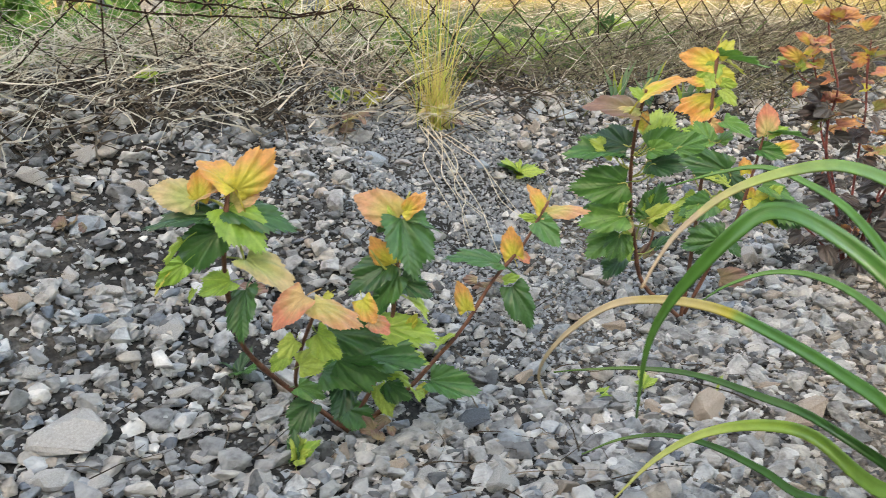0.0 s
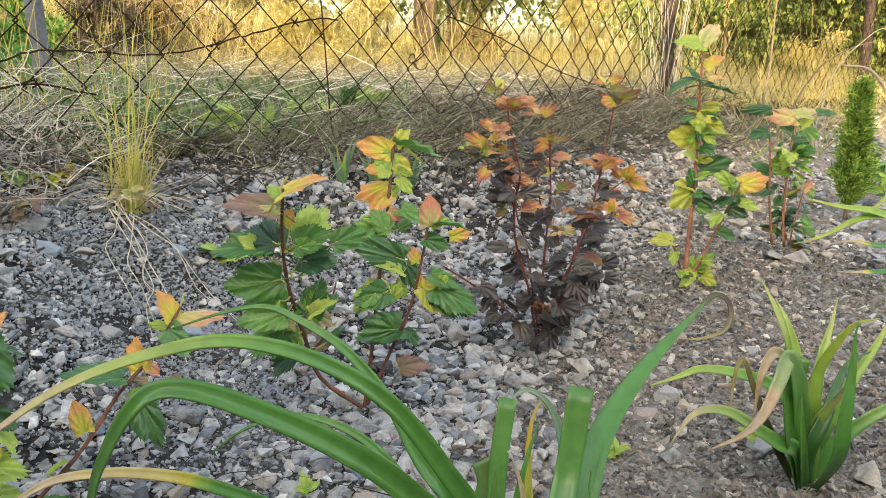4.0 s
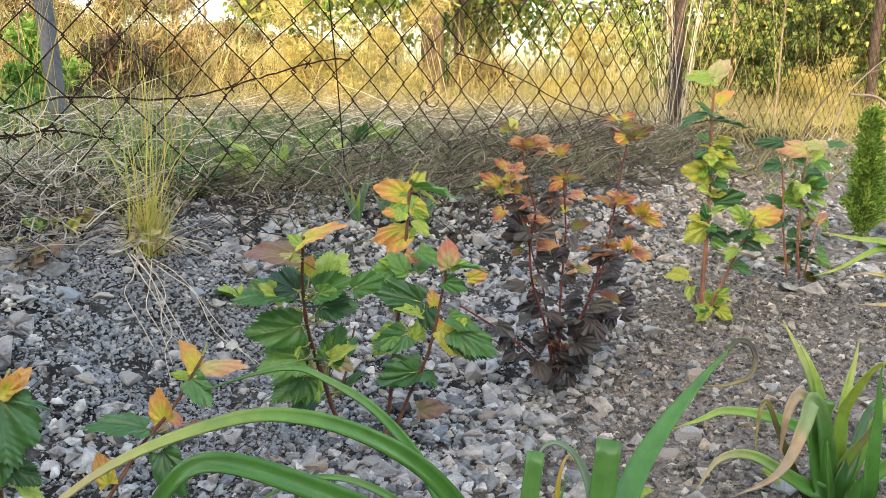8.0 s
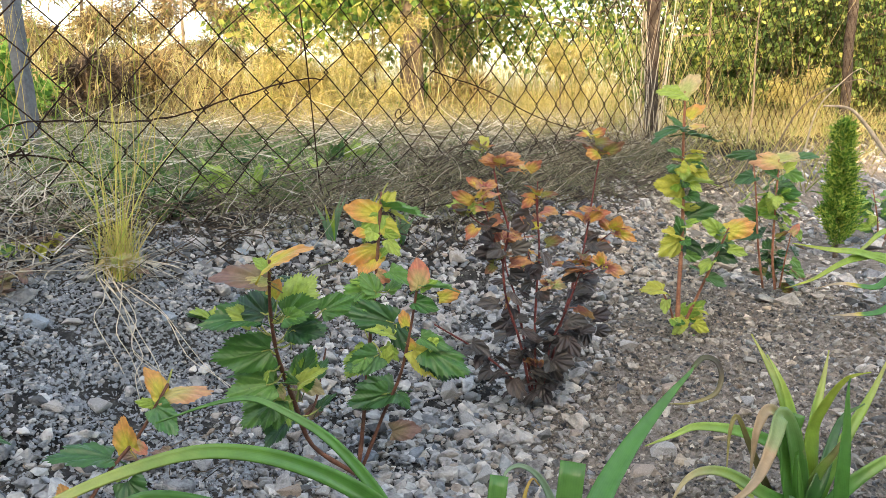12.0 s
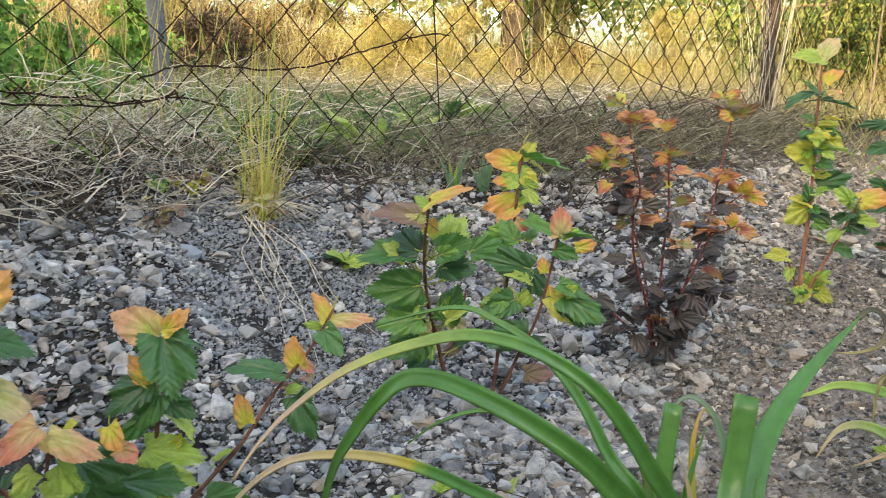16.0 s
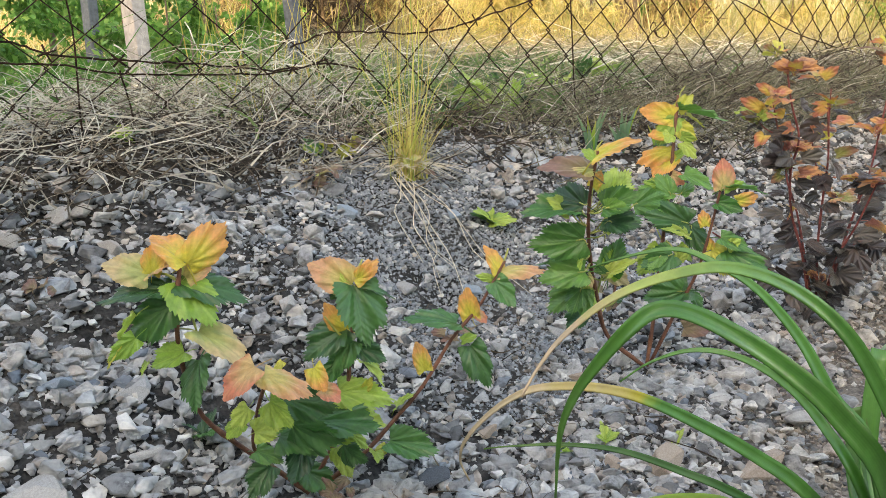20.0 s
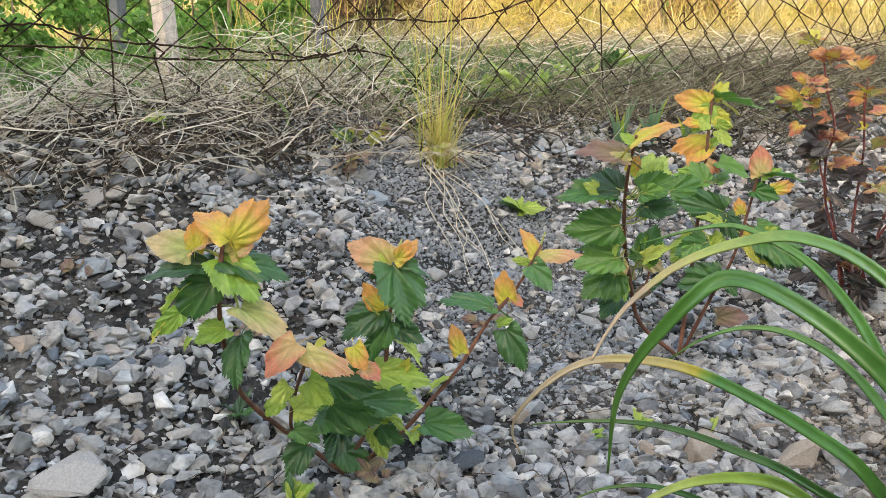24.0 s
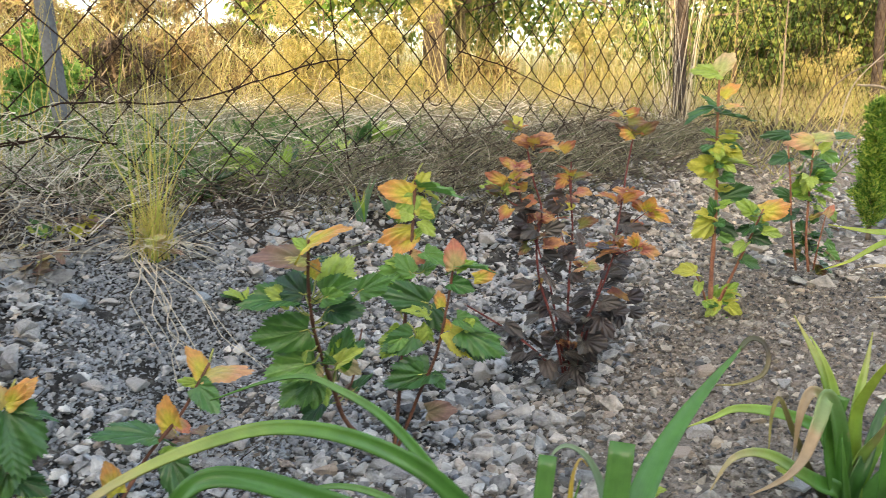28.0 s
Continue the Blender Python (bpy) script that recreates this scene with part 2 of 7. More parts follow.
G1, G2, TAN, YEL = (0.036, 0.145, 0.026), (0.078, 0.25, 0.042), (0.52, 0.40, 0.22), (0.50, 0.42, 0.05)
STRAP = {
    "green": strap_material("strap_green", [(0.0, G1), (0.6, G2), (1.0, (0.10, 0.26, 0.05))]),
    "light": strap_material("strap_light", [(0.0, G2), (0.35, (0.15, 0.33, 0.055)), (0.7, (0.30, 0.45, 0.07)), (0.92, (0.44, 0.44, 0.12))]),
    "grey": strap_material("strap_grey", [(0.0, (0.07, 0.17, 0.09)), (0.6, (0.14, 0.27, 0.16)), (1.0, (0.24, 0.34, 0.20))]),
    "dark": strap_material("strap_dark", [(0.0, G1), (0.8, (0.04, 0.14, 0.025)), (1.0, (0.10, 0.2, 0.04))]),
    "lime": strap_material("strap_lime", [(0.0, (0.15, 0.30, 0.05)), (0.6, (0.26, 0.42, 0.06)), (1.0, (0.45, 0.50, 0.08))]),
    "tanned": strap_material("strap_tanned", [(0.0, G1), (0.66, G2), (0.77, (0.18, 0.36, 0.06)), (0.86, (0.42, 0.46, 0.12)), (0.905, (0.52, 0.44, 0.18)), (0.92, (0.54, 0.39, 0.24))]),
    "yellowed": strap_material("strap_yellowed", [(0.0, G1), (0.68, G2), (0.705, (0.24, 0.36, 0.05)), (0.73, YEL), (0.77, (0.60, 0.48, 0.14)), (0.81, TAN), (0.92, (0.47, 0.37, 0.24))]),
    "worn": strap_material("strap_worn", [(0.0, G2), (0.4, (0.10, 0.30, 0.06)), (0.7, (0.26, 0.40, 0.08)), (0.92, (0.52, 0.40, 0.20))], 0.34, -0.01),
    "worn_lime": strap_material("strap_worn_lime", [(0.0, (0.07, 0.25, 0.06)), (0.5, (0.17, 0.42, 0.075)), (0.92, (0.42, 0.52, 0.10))], 0.34, -0.03),
    "frayed": strap_material("strap_frayed", [(0.0, G1), (0.40, G2), (0.52, (0.16, 0.33, 0.10)), (0.66, (0.30, 0.38, 0.15)), (0.72, (0.52, 0.36, 0.20)), (0.92, (0.46, 0.33, 0.20))], 0.36, -0.04),
    "straw": strap_material("strap_straw", [(0.0, G2), (0.45, (0.40, 0.42, 0.06)), (0.7, (0.60, 0.46, 0.06)), (0.92, (0.55, 0.36, 0.10))]),
    "withered": strap_material("strap_withered", [(0.0, (0.12, 0.14, 0.05)), (0.3, (0.08, 0.06, 0.04)), (1.0, (0.40, 0.34, 0.12))]),
}
ROTTED = blade_material("rotted_stalks", [(0.0, (0.10, 0.08, 0.062)), (0.25, (0.26, 0.225, 0.175)), (0.55, (0.48, 0.435, 0.355)), (0.85, (0.68, 0.64, 0.545)), (1.0, (0.82, 0.78, 0.69))])
STRAW = blade_material("dry_straw", [(0.0, (0.13, 0.095, 0.07)), (0.2, (0.36, 0.29, 0.205)), (0.5, (0.66, 0.585, 0.45)), (0.85, (0.83, 0.785, 0.68)), (0.95, (0.84, 0.78, 0.68)), (1.0, (0.24, 0.26, 0.10))])
GOLD = blade_material("golden_grass", [(0.0, (0.20, 0.155, 0.06)), (0.35, (0.43, 0.36, 0.16)), (0.65, (0.60, 0.53, 0.30)), (0.82, (0.36, 0.37, 0.11)), (1.0, (0.18, 0.24, 0.06))], True, 0.4)
TUFT = blade_material("tuft_grass", [(0.0, (0.52, 0.40, 0.14)), (0.45, (0.60, 0.50, 0.12)), (0.75, (0.32, 0.37, 0.08)), (1.0, (0.20, 0.32, 0.06))], True, 0.35)
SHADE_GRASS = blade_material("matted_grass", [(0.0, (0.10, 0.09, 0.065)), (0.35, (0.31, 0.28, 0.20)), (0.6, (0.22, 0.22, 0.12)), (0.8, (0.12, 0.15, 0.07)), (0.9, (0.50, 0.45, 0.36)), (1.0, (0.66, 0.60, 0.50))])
TUFT_ONE = blade_material("tuft_blade", [(0.0, (0.46, 0.34, 0.16)), (0.35, (0.68, 0.56, 0.20)), (0.7, (0.60, 0.58, 0.15)), (1.0, (0.30, 0.42, 0.09))], False, 0.35)
WEED = blade_material("weed_leaves", [(0.0, (0.055, 0.13, 0.04)), (0.6, (0.12, 0.23, 0.06)), (1.0, (0.26, 0.34, 0.12))], True, 0.3)
TREE_LEAF = blade_material("tree_leaves", [(0.0, (0.05, 0.12, 0.03)), (0.4, (0.13, 0.25, 0.05)), (0.8, (0.32, 0.40, 0.09)), (1.0, (0.56, 0.52, 0.16))], True, 0.4)
# Dark green leaves, toned down for the shade on the right-hand trees.
DARK_LEAF = blade_material("shaded_tree_leaves", [(0.0, (0.026, 0.06, 0.018)), (0.45, (0.09, 0.155, 0.04)), (0.8, (0.20, 0.27, 0.07)), (1.0, (0.36, 0.37, 0.11))], True, 0.35)
BUSH_LEAF = blade_material("bush_leaves", [(0.0, (0.06, 0.17, 0.03)), (0.6, (0.13, 0.29, 0.06)), (1.0, (0.24, 0.38, 0.09))], True, 0.35)
DRY_LEAF = blade_material("dry_bush_leaves", [(0.0, (0.06, 0.045, 0.027)), (0.5, (0.22, 0.15, 0.075)), (0.85, (0.42, 0.32, 0.16)), (1.0, (0.15, 0.20, 0.06))], True, 0.25)
WEED_GOLD = blade_material("seeding_weeds", [(0.0, (0.24, 0.22, 0.08)), (0.5, (0.52, 0.44, 0.17)), (0.85, (0.66, 0.58, 0.27)), (1.0, (0.28, 0.34, 0.09))], True, 0.4)
CONIFER = blade_material("conifer_sprays", [(0.0, (0.06, 0.16, 0.025)), (0.4, (0.15, 0.31, 0.045)), (1.0, (0.46, 0.54, 0.11))], True, 0.3)
RUST = grained("rusty_wire", (0.014, 0.010, 0.009), (0.062, 0.034, 0.022), 90, 0.8, 0.0006, 0.3)
ZINC = grained("weathered_grey_post", (0.095, 0.105, 0.12), (0.17, 0.182, 0.20), 14, 0.8, 0.002)
PALE = grained("whitewashed_post", (0.40, 0.35, 0.32), (0.56, 0.50, 0.46), 10, 0.85, 0.002)
WOOD = grained("old_post_wood", (0.035, 0.029, 0.026), (0.125, 0.10, 0.083), 26, 0.9, 0.012)
REED = grained("dry_reed", (0.12, 0.095, 0.07), (0.26, 0.21, 0.15), 30, 0.8, 0.002)
BLEACHED = grained("bleached_branch", (0.28, 0.23, 0.17), (0.50, 0.43, 0.34), 30, 0.8, 0.002)
TWIG = blade_material("dead_twigs", [(0.0, (0.035, 0.027, 0.022)), (0.7, (0.10, 0.075, 0.055)), (1.0, (0.24, 0.19, 0.14))])
BARK = grained("tree_bark", (0.13, 0.10, 0.07), (0.26, 0.20, 0.15), 9, 0.95, 0.02)
PLASTER = grained("blocker_plaster", (0.50, 0.48, 0.44), (0.60, 0.58, 0.53), 1.2, 0.9, 0.004)


def soil_material():
    """Grey gritty soil, browner and finer where it is bare, straw-coloured in the field."""
    m, t, b = nodes_of("gritty_soil", 0.95, 0.04)
    fine, mid, wide = noise_of(t, 260, 6), noise_of(t, 45, 5), noise_of(t, 4.0, 4)
    # Grey soil and dark litter soil are deepened for shade between stones and straw.
    grey = ramp(t, mid, [(0.3, (0.018, 0.018, 0.018)), (0.55, (0.055, 0.053, 0.051)), (0.78, (0.18, 0.175, 0.17))])
    brown = ramp(t, mid, [(0.3, (0.105, 0.09, 0.076)), (0.7, (0.33, 0.285, 0.24))])
    shaded_humus = ramp(t, mid, [(0.3, (0.014, 0.011, 0.009)), (0.7, (0.062, 0.049, 0.037))])
    straw = ramp(t, mid, [(0.3, (0.22, 0.16, 0.09)), (0.7, (0.46, 0.35, 0.19))])

    def band(way, low, high):
        c, dot, r = t.nodes.new("ShaderNodeTexCoord"), t.nodes.new("ShaderNodeVectorMath"), t.nodes.new("ShaderNodeMapRange")
        dot.operation = "DOT_PRODUCT"
        dot.inputs[1].default_value = way
        t.links.new(c.outputs["Object"], dot.inputs[0])
        r.inputs[1].default_value, r.inputs[2].default_value = low, high
        uneven = t.nodes.new("ShaderNodeMath")
        uneven.operation = "MULTIPLY_ADD"
        t.links.new(wide, uneven.inputs[0])
        uneven.inputs[1].default_value = 0.24
        shifted = t.nodes.new("ShaderNodeMath")
        shifted.operation = "ADD"
        shifted.inputs[1].default_value = -0.12
        t.links.new(dot.outputs["Value"], shifted.inputs[0])
        t.links.new(shifted.outputs[0], uneven.inputs[2])
        t.links.new(uneven.outputs[0], r.inputs[0])
        return r.outputs[0]

    trodden = mixed(t, "ADD", 1.0, ramp(t, wide, [(0.52, (0, 0, 0)), (0.70, (0.4, 0.4, 0.4))]), band((1, -0.9, 0), -0.20, 0.08))
    base = mixed(t, "MIX", trodden, grey, brown)
    bare = mixed(t, "MULTIPLY", 1.0, band((-0.447, 0.894, 0), 0.80, 0.98), band((1, 0, 0), 0.45, 0.7))
    base = mixed(t, "MIX", bare, base, shaded_humus)
    base = mixed(t, "MIX", band((-0.447, 0.894, 0), 0.92, 1.02), base, shaded_humus)
    base = mixed(t, "MIX", band((-0.447, 0.894, 0), 1.4, 2.2), base, straw)
    base = mixed(t, "MULTIPLY", 0.9, base, ramp(t, fine, [(0.3, (0.5, 0.5, 0.5)), (0.5, (0.95, 0.95, 0.95)), (0.7, (1.35, 1.35, 1.35))]))
    t.links.new(base, b.inputs["Base Color"])
    bumped(t, b, fine, 0.9, 0.006)
    return m


SOIL = soil_material()


# ---- mesh helpers ----
def part(name, bm, material, parent, label=""):
    me = bpy.data.meshes.new(name)
    bm.to_mesh(me)
    bm.free()
    me.materials.append(material)
    return adopt(new(name, me), parent, label)


def adopt(ob, parent, label=""):
    ob.parent = parent
    if parent is not None:
        ob.matrix_basis = Matrix.Translation(-parent.location)
    if label:
        ob["label"] = label
    return ob


def mesh_part(name, verts, faces, material, parent, label="", smooth=False):
    me = bpy.data.meshes.new(name)
    me.from_pydata([tuple(v) for v in verts], [], [tuple(f) for f in faces])
    me.materials.append(material)
    if smooth:
        me.polygons.foreach_set("use_smooth", [True] * len(me.polygons))
    me.update()
    return adopt(new(name, me), parent, label)


def plant(name, place, label, category="shrub", group=""):
    ob = new(name)
    ob.empty_display_size = 0.05
    ob.location = place
    return tagged(ob, label, category, group)


def curve_points(points, per=5):
    """A smooth line through the points."""
    p = [Vector(q) for q in points]
    p = [2 * p[0] - p[1]] + p + [2 * p[-1] - p[-2]]
    out = []
    for i in range(1, len(p) - 2):
        for k in range(per):
            u = k / per
            out.append(0.5 * ((2 * p[i]) + (p[i + 1] - p[i - 1]) * u + (2 * p[i - 1] - 5 * p[i] + 4 * p[i + 1] - p[i + 2]) * u * u
                              + (3 * p[i] - p[i - 1] - 3 * p[i + 1] + p[i + 2]) * u ** 3))
    return out + [p[-2]]


def tube(points, r0, r1, sides=6, knots=0.0):
    """Vertices and faces of a tapered tube along a line, closed at both ends."""
    verts, faces, n = [], [], len(points)
    side = Vector((1, 0.1, 0.05))
    for i, q in enumerate(points):
        d = (points[min(i + 1, n - 1)] - points[max(i - 1, 0)]).normalized()
        side = (side - d * side.dot(d)).normalized()
        up = d.cross(side)
        r = r0 + (r1 - r0) * i / max(1, n - 1)
        if knots and i % 4 == 2:
            r *= 1 + knots
        for k in range(sides):
            a = 2 * math.pi * k / sides
            verts.append(q + side * (r * math.cos(a)) + up * (r * math.sin(a)))
    for i in range(n - 1):
        for k in range(sides):
            j = (k + 1) % sides
            faces.append((i * sides + k, i * sides + j, (i + 1) * sides + j, (i + 1) * sides + k))
    faces.append(tuple(range(sides))[::-1])
    faces.append(tuple((n - 1) * sides + k for k in range(sides)))
    return verts, faces


STEMS = {}


def stem(parent, points, r0, r1, material=None):
    material = material or {"purple_shrub": STEM_DARK, "upright_shrub": STEM_RED}.get(parent.name.split(".")[0], STEM)
    line = curve_points(points, 4)
    v, f = tube(line, r0 * 0.88, r1 * 0.88, 7, 0.22)
    ob = mesh_part("stem", v, f, material, parent, smooth=True)
    STEMS.setdefault(parent.name, []).append((ob, line))
    return ob


OVAL = ("pale", "pink", "peach", "brown", "orange", "purple", "plum")


def leaf_mesh(seed, oval):
    """A toothed fan-shaped leaf with pleats that fan out from its base: base at the origin, tip at y = 1, on a short stalk."""
    rnd = random.Random(seed)
    spokes, rings = 61, 7
    verts, faces = [], []
    if oval:
        wide = rnd.uniform(0.84, 0.94)
        lobes = [(0.0, 1.0, 0.62), (0.60, wide, 0.52), (-0.60, wide, 0.52), (1.20, 0.62, 0.6), (-1.20, 0.62, 0.6)]
    else:
        lobes = [(0.0, 1.0, 0.50), (0.66 * rnd.uniform(0.9, 1.1), 0.86 * rnd.uniform(0.92, 1.06), 0.40), (-0.66 * rnd.uniform(0.9, 1.1), 0.86 * rnd.uniform(0.92, 1.06), 0.40),
                 (1.30, 0.62, 0.42), (-1.30, 0.62, 0.42)]
    droop, fold, sway, pleat = rnd.uniform(0.0, 0.34), rnd.uniform(0.05, 0.45), rnd.uniform(-0.14, 0.14), rnd.uniform(0.022, 0.048)
    curl = rnd.uniform(-0.25, 0.25)
    for i in range(spokes):
        a = -1.75 + 3.5 * i / (spokes - 1)
        reach = max(length * max(0.0, 1 - 0.22 * ((a - at) / wide) ** 2) for at, length, wide in lobes)
        reach = max(reach, 0.42) * ((1.02 if i % 2 else 0.98) if oval else (1.04 if i % 2 else 0.95)) * (1 + 0.035 * math.cos(a * 11.0)) * rnd.uniform(0.975, 1.025)
        for k in range(1, rings + 1):
            q = k / rings
            r = reach * q
            x, y = math.sin(a) * r, math.cos(a) * r
            z = (fold * abs(x) - droop * (x * x + y * y) + curl * x * y + pleat * math.cos(a * 11.0) * r * min(1, 1.6 * q)
                 + rnd.uniform(-0.007, 0.007) - 0.10 * max(0, q - 0.7) * rnd.uniform(0.2, 1.3))
            verts.append((x + sway * y * y, y, z))
    verts.append((0, 0, 0))
    hub = len(verts) - 1
    for i in range(spokes - 1):
        faces.append((hub, (i + 1) * rings, i * rings))
        for k in range(rings - 1):
            faces.append((i * rings + k, (i + 1) * rings + k, (i + 1) * rings + k + 1, i * rings + k + 1))
    pv, pf = tube([Vector((0, 0.03, -0.008)), Vector((0, -0.16, -0.04)), Vector((0.0, -0.42, -0.16))], 0.014, 0.02, 5)
    base = len(verts)
    verts += [tuple(v) for v in pv]
    faces += [tuple(base + q for q in f) for f in pf]
    return verts, faces


LEAVES = {}
for kind in LEAF:
    for seed in range(7):
        verts, faces = leaf_mesh(seed, kind in OVAL)
        me = bpy.data.meshes.new("leaf")
        me.from_pydata(verts, [], faces)
        me.polygons.foreach_set("use_smooth", [True] * len(me.polygons))
        me.materials.append(LEAF[kind])
        LEAVES[kind, seed] = me
leaf_count = [0]


def leaf(parent, kind, base, tip, width, face):
    """One leaf from its stalk to its tip; face: 0 lies flat, 1 stands towards the path."""
    leaf_count[0] += 1
    a, b = Vector(base), Vector(tip)
    y = b - a
    size = y.length
    y.normalize()
    n = Vector((-0.30 * face, -0.95 * face, 1.0 - 0.55 * face))
    n = (n - y * n.dot(y)).normalized()
    tip_over = random.Random(leaf_count[0]).gauss(0, 0.42)
    n = n * math.cos(tip_over) + y.cross(n) * math.sin(tip_over)
    x = y.cross(n)
    w = size * (0.20 + 0.60 * width)
    m = Matrix(((x.x * w, y.x * size, n.x * size, a.x), (x.y * w, y.y * size, n.y * size, a.y), (x.z * w, y.z * size, n.z * size, a.z), (0, 0, 0, 1)))
    ob = new("leaf", LEAVES[kind, leaf_count[0] % 7])
    stems = STEMS.get(parent.name)
    if stems:
        ob.parent = min(stems, key=lambda s: min((q - a).length_squared for q in s[1]))[0]
        ob.matrix_basis = m
    else:
        ob.parent = parent
        ob.matrix_basis = Matrix.Translation(-parent.location) @ m
    return ob


def nearest_stem(parent, place):
    return min((q for ob, line in STEMS[parent.name] for q in line), key=lambda q: (q - place).length_squared)


def stalked(parent, kind, foot, base, tip, width, face):
    """A leaf held away from its stem by a thin bent stalk."""
    a, b = Vector(foot), Vector(base)
    sag = (a + b) / 2 + Vector((0, 0, -0.12 * (b - a).length))
    stem(parent, [a, sag, b, b + (Vector(tip) - b) * 0.15], 0.0009, 0.0007, SHOOT)
    return leaf(parent, kind, base, tip, width, face)


def fill(parent, middle, reach, count, kinds, size, seed):
    """Leaves round a point, spreading outwards."""
    rnd = random.Random(seed)
    for i in range(count):
        d = Vector((rnd.gauss(0, 1), rnd.gauss(0, 1), rnd.gauss(0, 0.7))).normalized()
        a = Vector(middle) + d * reach * rnd.uniform(0.25, 1.0)
        s = size * rnd.uniform(0.65, 1.2)
        q = nearest_stem(parent, a)
        d = ((a - q).normalized() + d * 0.6).normalized()
        a = q + d * min((a - q).length, s * 0.55)
        a.z = max(a.z, 0.02)
        b = a + (d * 0.9 + Vector((rnd.uniform(-0.4, 0.4), rnd.uniform(-0.5, 0.2), rnd.uniform(-0.5, 0.4)))).normalized() * s
        b.z = max(b.z, 0.012)
        leaf(parent, rnd.choice(kinds), a, b, rnd.uniform(0.6, 0.85), rnd.uniform(0.2, 0.9))


def rosette(parent, middle, count, kinds, size, seed, up=(0, 0, 1), flare=1.0):
    """A shoot tip: young leaves that spread from one point round a direction."""
    rnd = random.Random(seed)
    up = Vector(up).normalized()
    side = up.orthogonal().normalized()
    turn0 = rnd.uniform(0, 6.28)
    for i in range(count + count // 2):
        a = turn0 + 2.4 * i
        out = side * math.cos(a) + up.cross(side) * math.sin(a)
        d = (up * rnd.uniform(0.25, 0.9) + out * flare * rnd.uniform(0.7, 1.1)).normalized()
        s = size * rnd.uniform(0.55, 1.1)
        base = Vector(middle) + d * s * 0.34
        leaf(parent, rnd.choice(kinds), base, base + d * s + Vector((0, 0, -0.12 * s)), rnd.uniform(0.42, 0.75), rnd.uniform(0.2, 0.9))


def blade(parent, points, width, kind, cut=False):
    """A strap leaf along a line: folded to a shallow V, tapering to a point unless it was clipped."""
    line = curve_points(points, 5)
    n = len(line)
    total = sum((line[i + 1] - line[i]).length for i in range(n - 1))
    verts, faces, uvs, run = [], [], [], 0.0
    side = None
    for i, q in enumerate(line):
        d = (line[min(i + 1, n - 1)] - line[max(i - 1, 0)]).normalized()
        want = d.cross(Vector((-0.25, -0.75, 0.62))).normalized()
        if side is None:
            side = want
        elif want.dot(side) < 0:
            want = -want
        side = (side * 0.55 + want * 0.45)
        side = (side - d * side.dot(d)).normalized()
        up = side.cross(d)
        s = run / total
        w = width * (0.7 + 0.3 * min(1, s * 4)) * (1.0 if cut else max(0.05, 1 - s ** (2.4 if kind in ("tanned", "yellowed", "frayed") else 2.0))) * 0.5
        for u, lift in ((-1, 0.34), (-0.5, 0.12), (0, -0.06), (0.5, 0.12), (1, 0.34)):
            verts.append(q + side * (u * w) + up * (lift * w))
            uvs.append((s, u * 0.5 + 0.5))
        if i < n - 1:
            run += (line[i + 1] - q).length
    for i in range(n - 1):
        for k in range(4):
            faces.append((i * 5 + k, i * 5 + k + 1, i * 5 + 6 + k, i * 5 + 5 + k))
    ob = mesh_part("blade", verts, faces, STRAP[kind], parent, smooth=True)
    layer = ob.data.uv_layers.new(name="uv")
    loops = np.zeros(len(ob.data.loops), dtype=np.int32)
    ob.data.loops.foreach_get("vertex_index", loops)
    layer.data.foreach_set("uv", np.array(uvs, dtype=np.float32)[loops].ravel())
    thick = ob.modifiers.new("thickness", "SOLIDIFY")
    thick.thickness = 0.0007
    return ob


def ribbons(roots, ways, lengths, widths, bend, rng, segs=4, lie=False, curl=0.0):
    """Many thin bent blades as arrays of vertices and faces."""
    roots, ways = np.asarray(roots, float), np.asarray(ways, float)
    n = len(roots)
    flat = rng.normal(0, 1, (n, 3))
    flat[:, 2] *= 0.3
    across = np.cross(ways, flat)
    across /= np.linalg.norm(across, axis=1, keepdims=True) + 1e-9
    pull = rng.normal(0, 1, (n, 3))
    pull[:, 2] = 0 if lie else -0.6
    steps = np.linspace(0, 1, segs + 1)
    wave, phase = rng.normal(0, 1, (n, 3)) * curl, rng.uniform(0, 6.28, n)
    verts = np.zeros((n, segs + 1, 2, 3))
    for i, s in enumerate(steps):
        p = roots + ways * (lengths * s)[:, None] + pull * (bend * lengths * s * s)[:, None] + wave * (lengths * (np.sin(7.0 * s + phase) - np.sin(phase)))[:, None]
        w = (widths * (1 - 0.85 * s) * 0.5)[:, None]
        verts[:, i, 0], verts[:, i, 1] = p - across * w, p + across * w
    k = np.arange(n)[:, None] * (2 * (segs + 1)) + np.arange(segs)[None] * 2
    faces = np.stack([k, k + 1, k + 3, k + 2], -1).reshape(-1, 4)
    return verts.reshape(-1, 3), faces


def raw_mesh(name, verts, faces, material):
    me = bpy.data.meshes.new(name)
    verts, faces = np.asarray(verts, np.float32), np.asarray(faces, np.int32)
    sides = faces.shape[1]
    me.vertices.add(len(verts))
    me.vertices.foreach_set("co", verts.ravel())
    me.loops.add(faces.size)
    me.loops.foreach_set("vertex_index", faces.ravel())
    me.polygons.add(len(faces))
    me.polygons.foreach_set("loop_start", np.arange(0, faces.size, sides, dtype=np.int32))
    me.update(calc_edges=True)
    me.validate()
    me.shade_flat()
    me.materials.append(material)
    return new(name, me)


# ---- the ground: one sheet with a bank that climbs to the fence and a field beyond ----
def smooth_step(a, b, v):
    u = np.clip((v - a) / (b - a), 0, 1)
    return u * u * (3 - 2 * u)


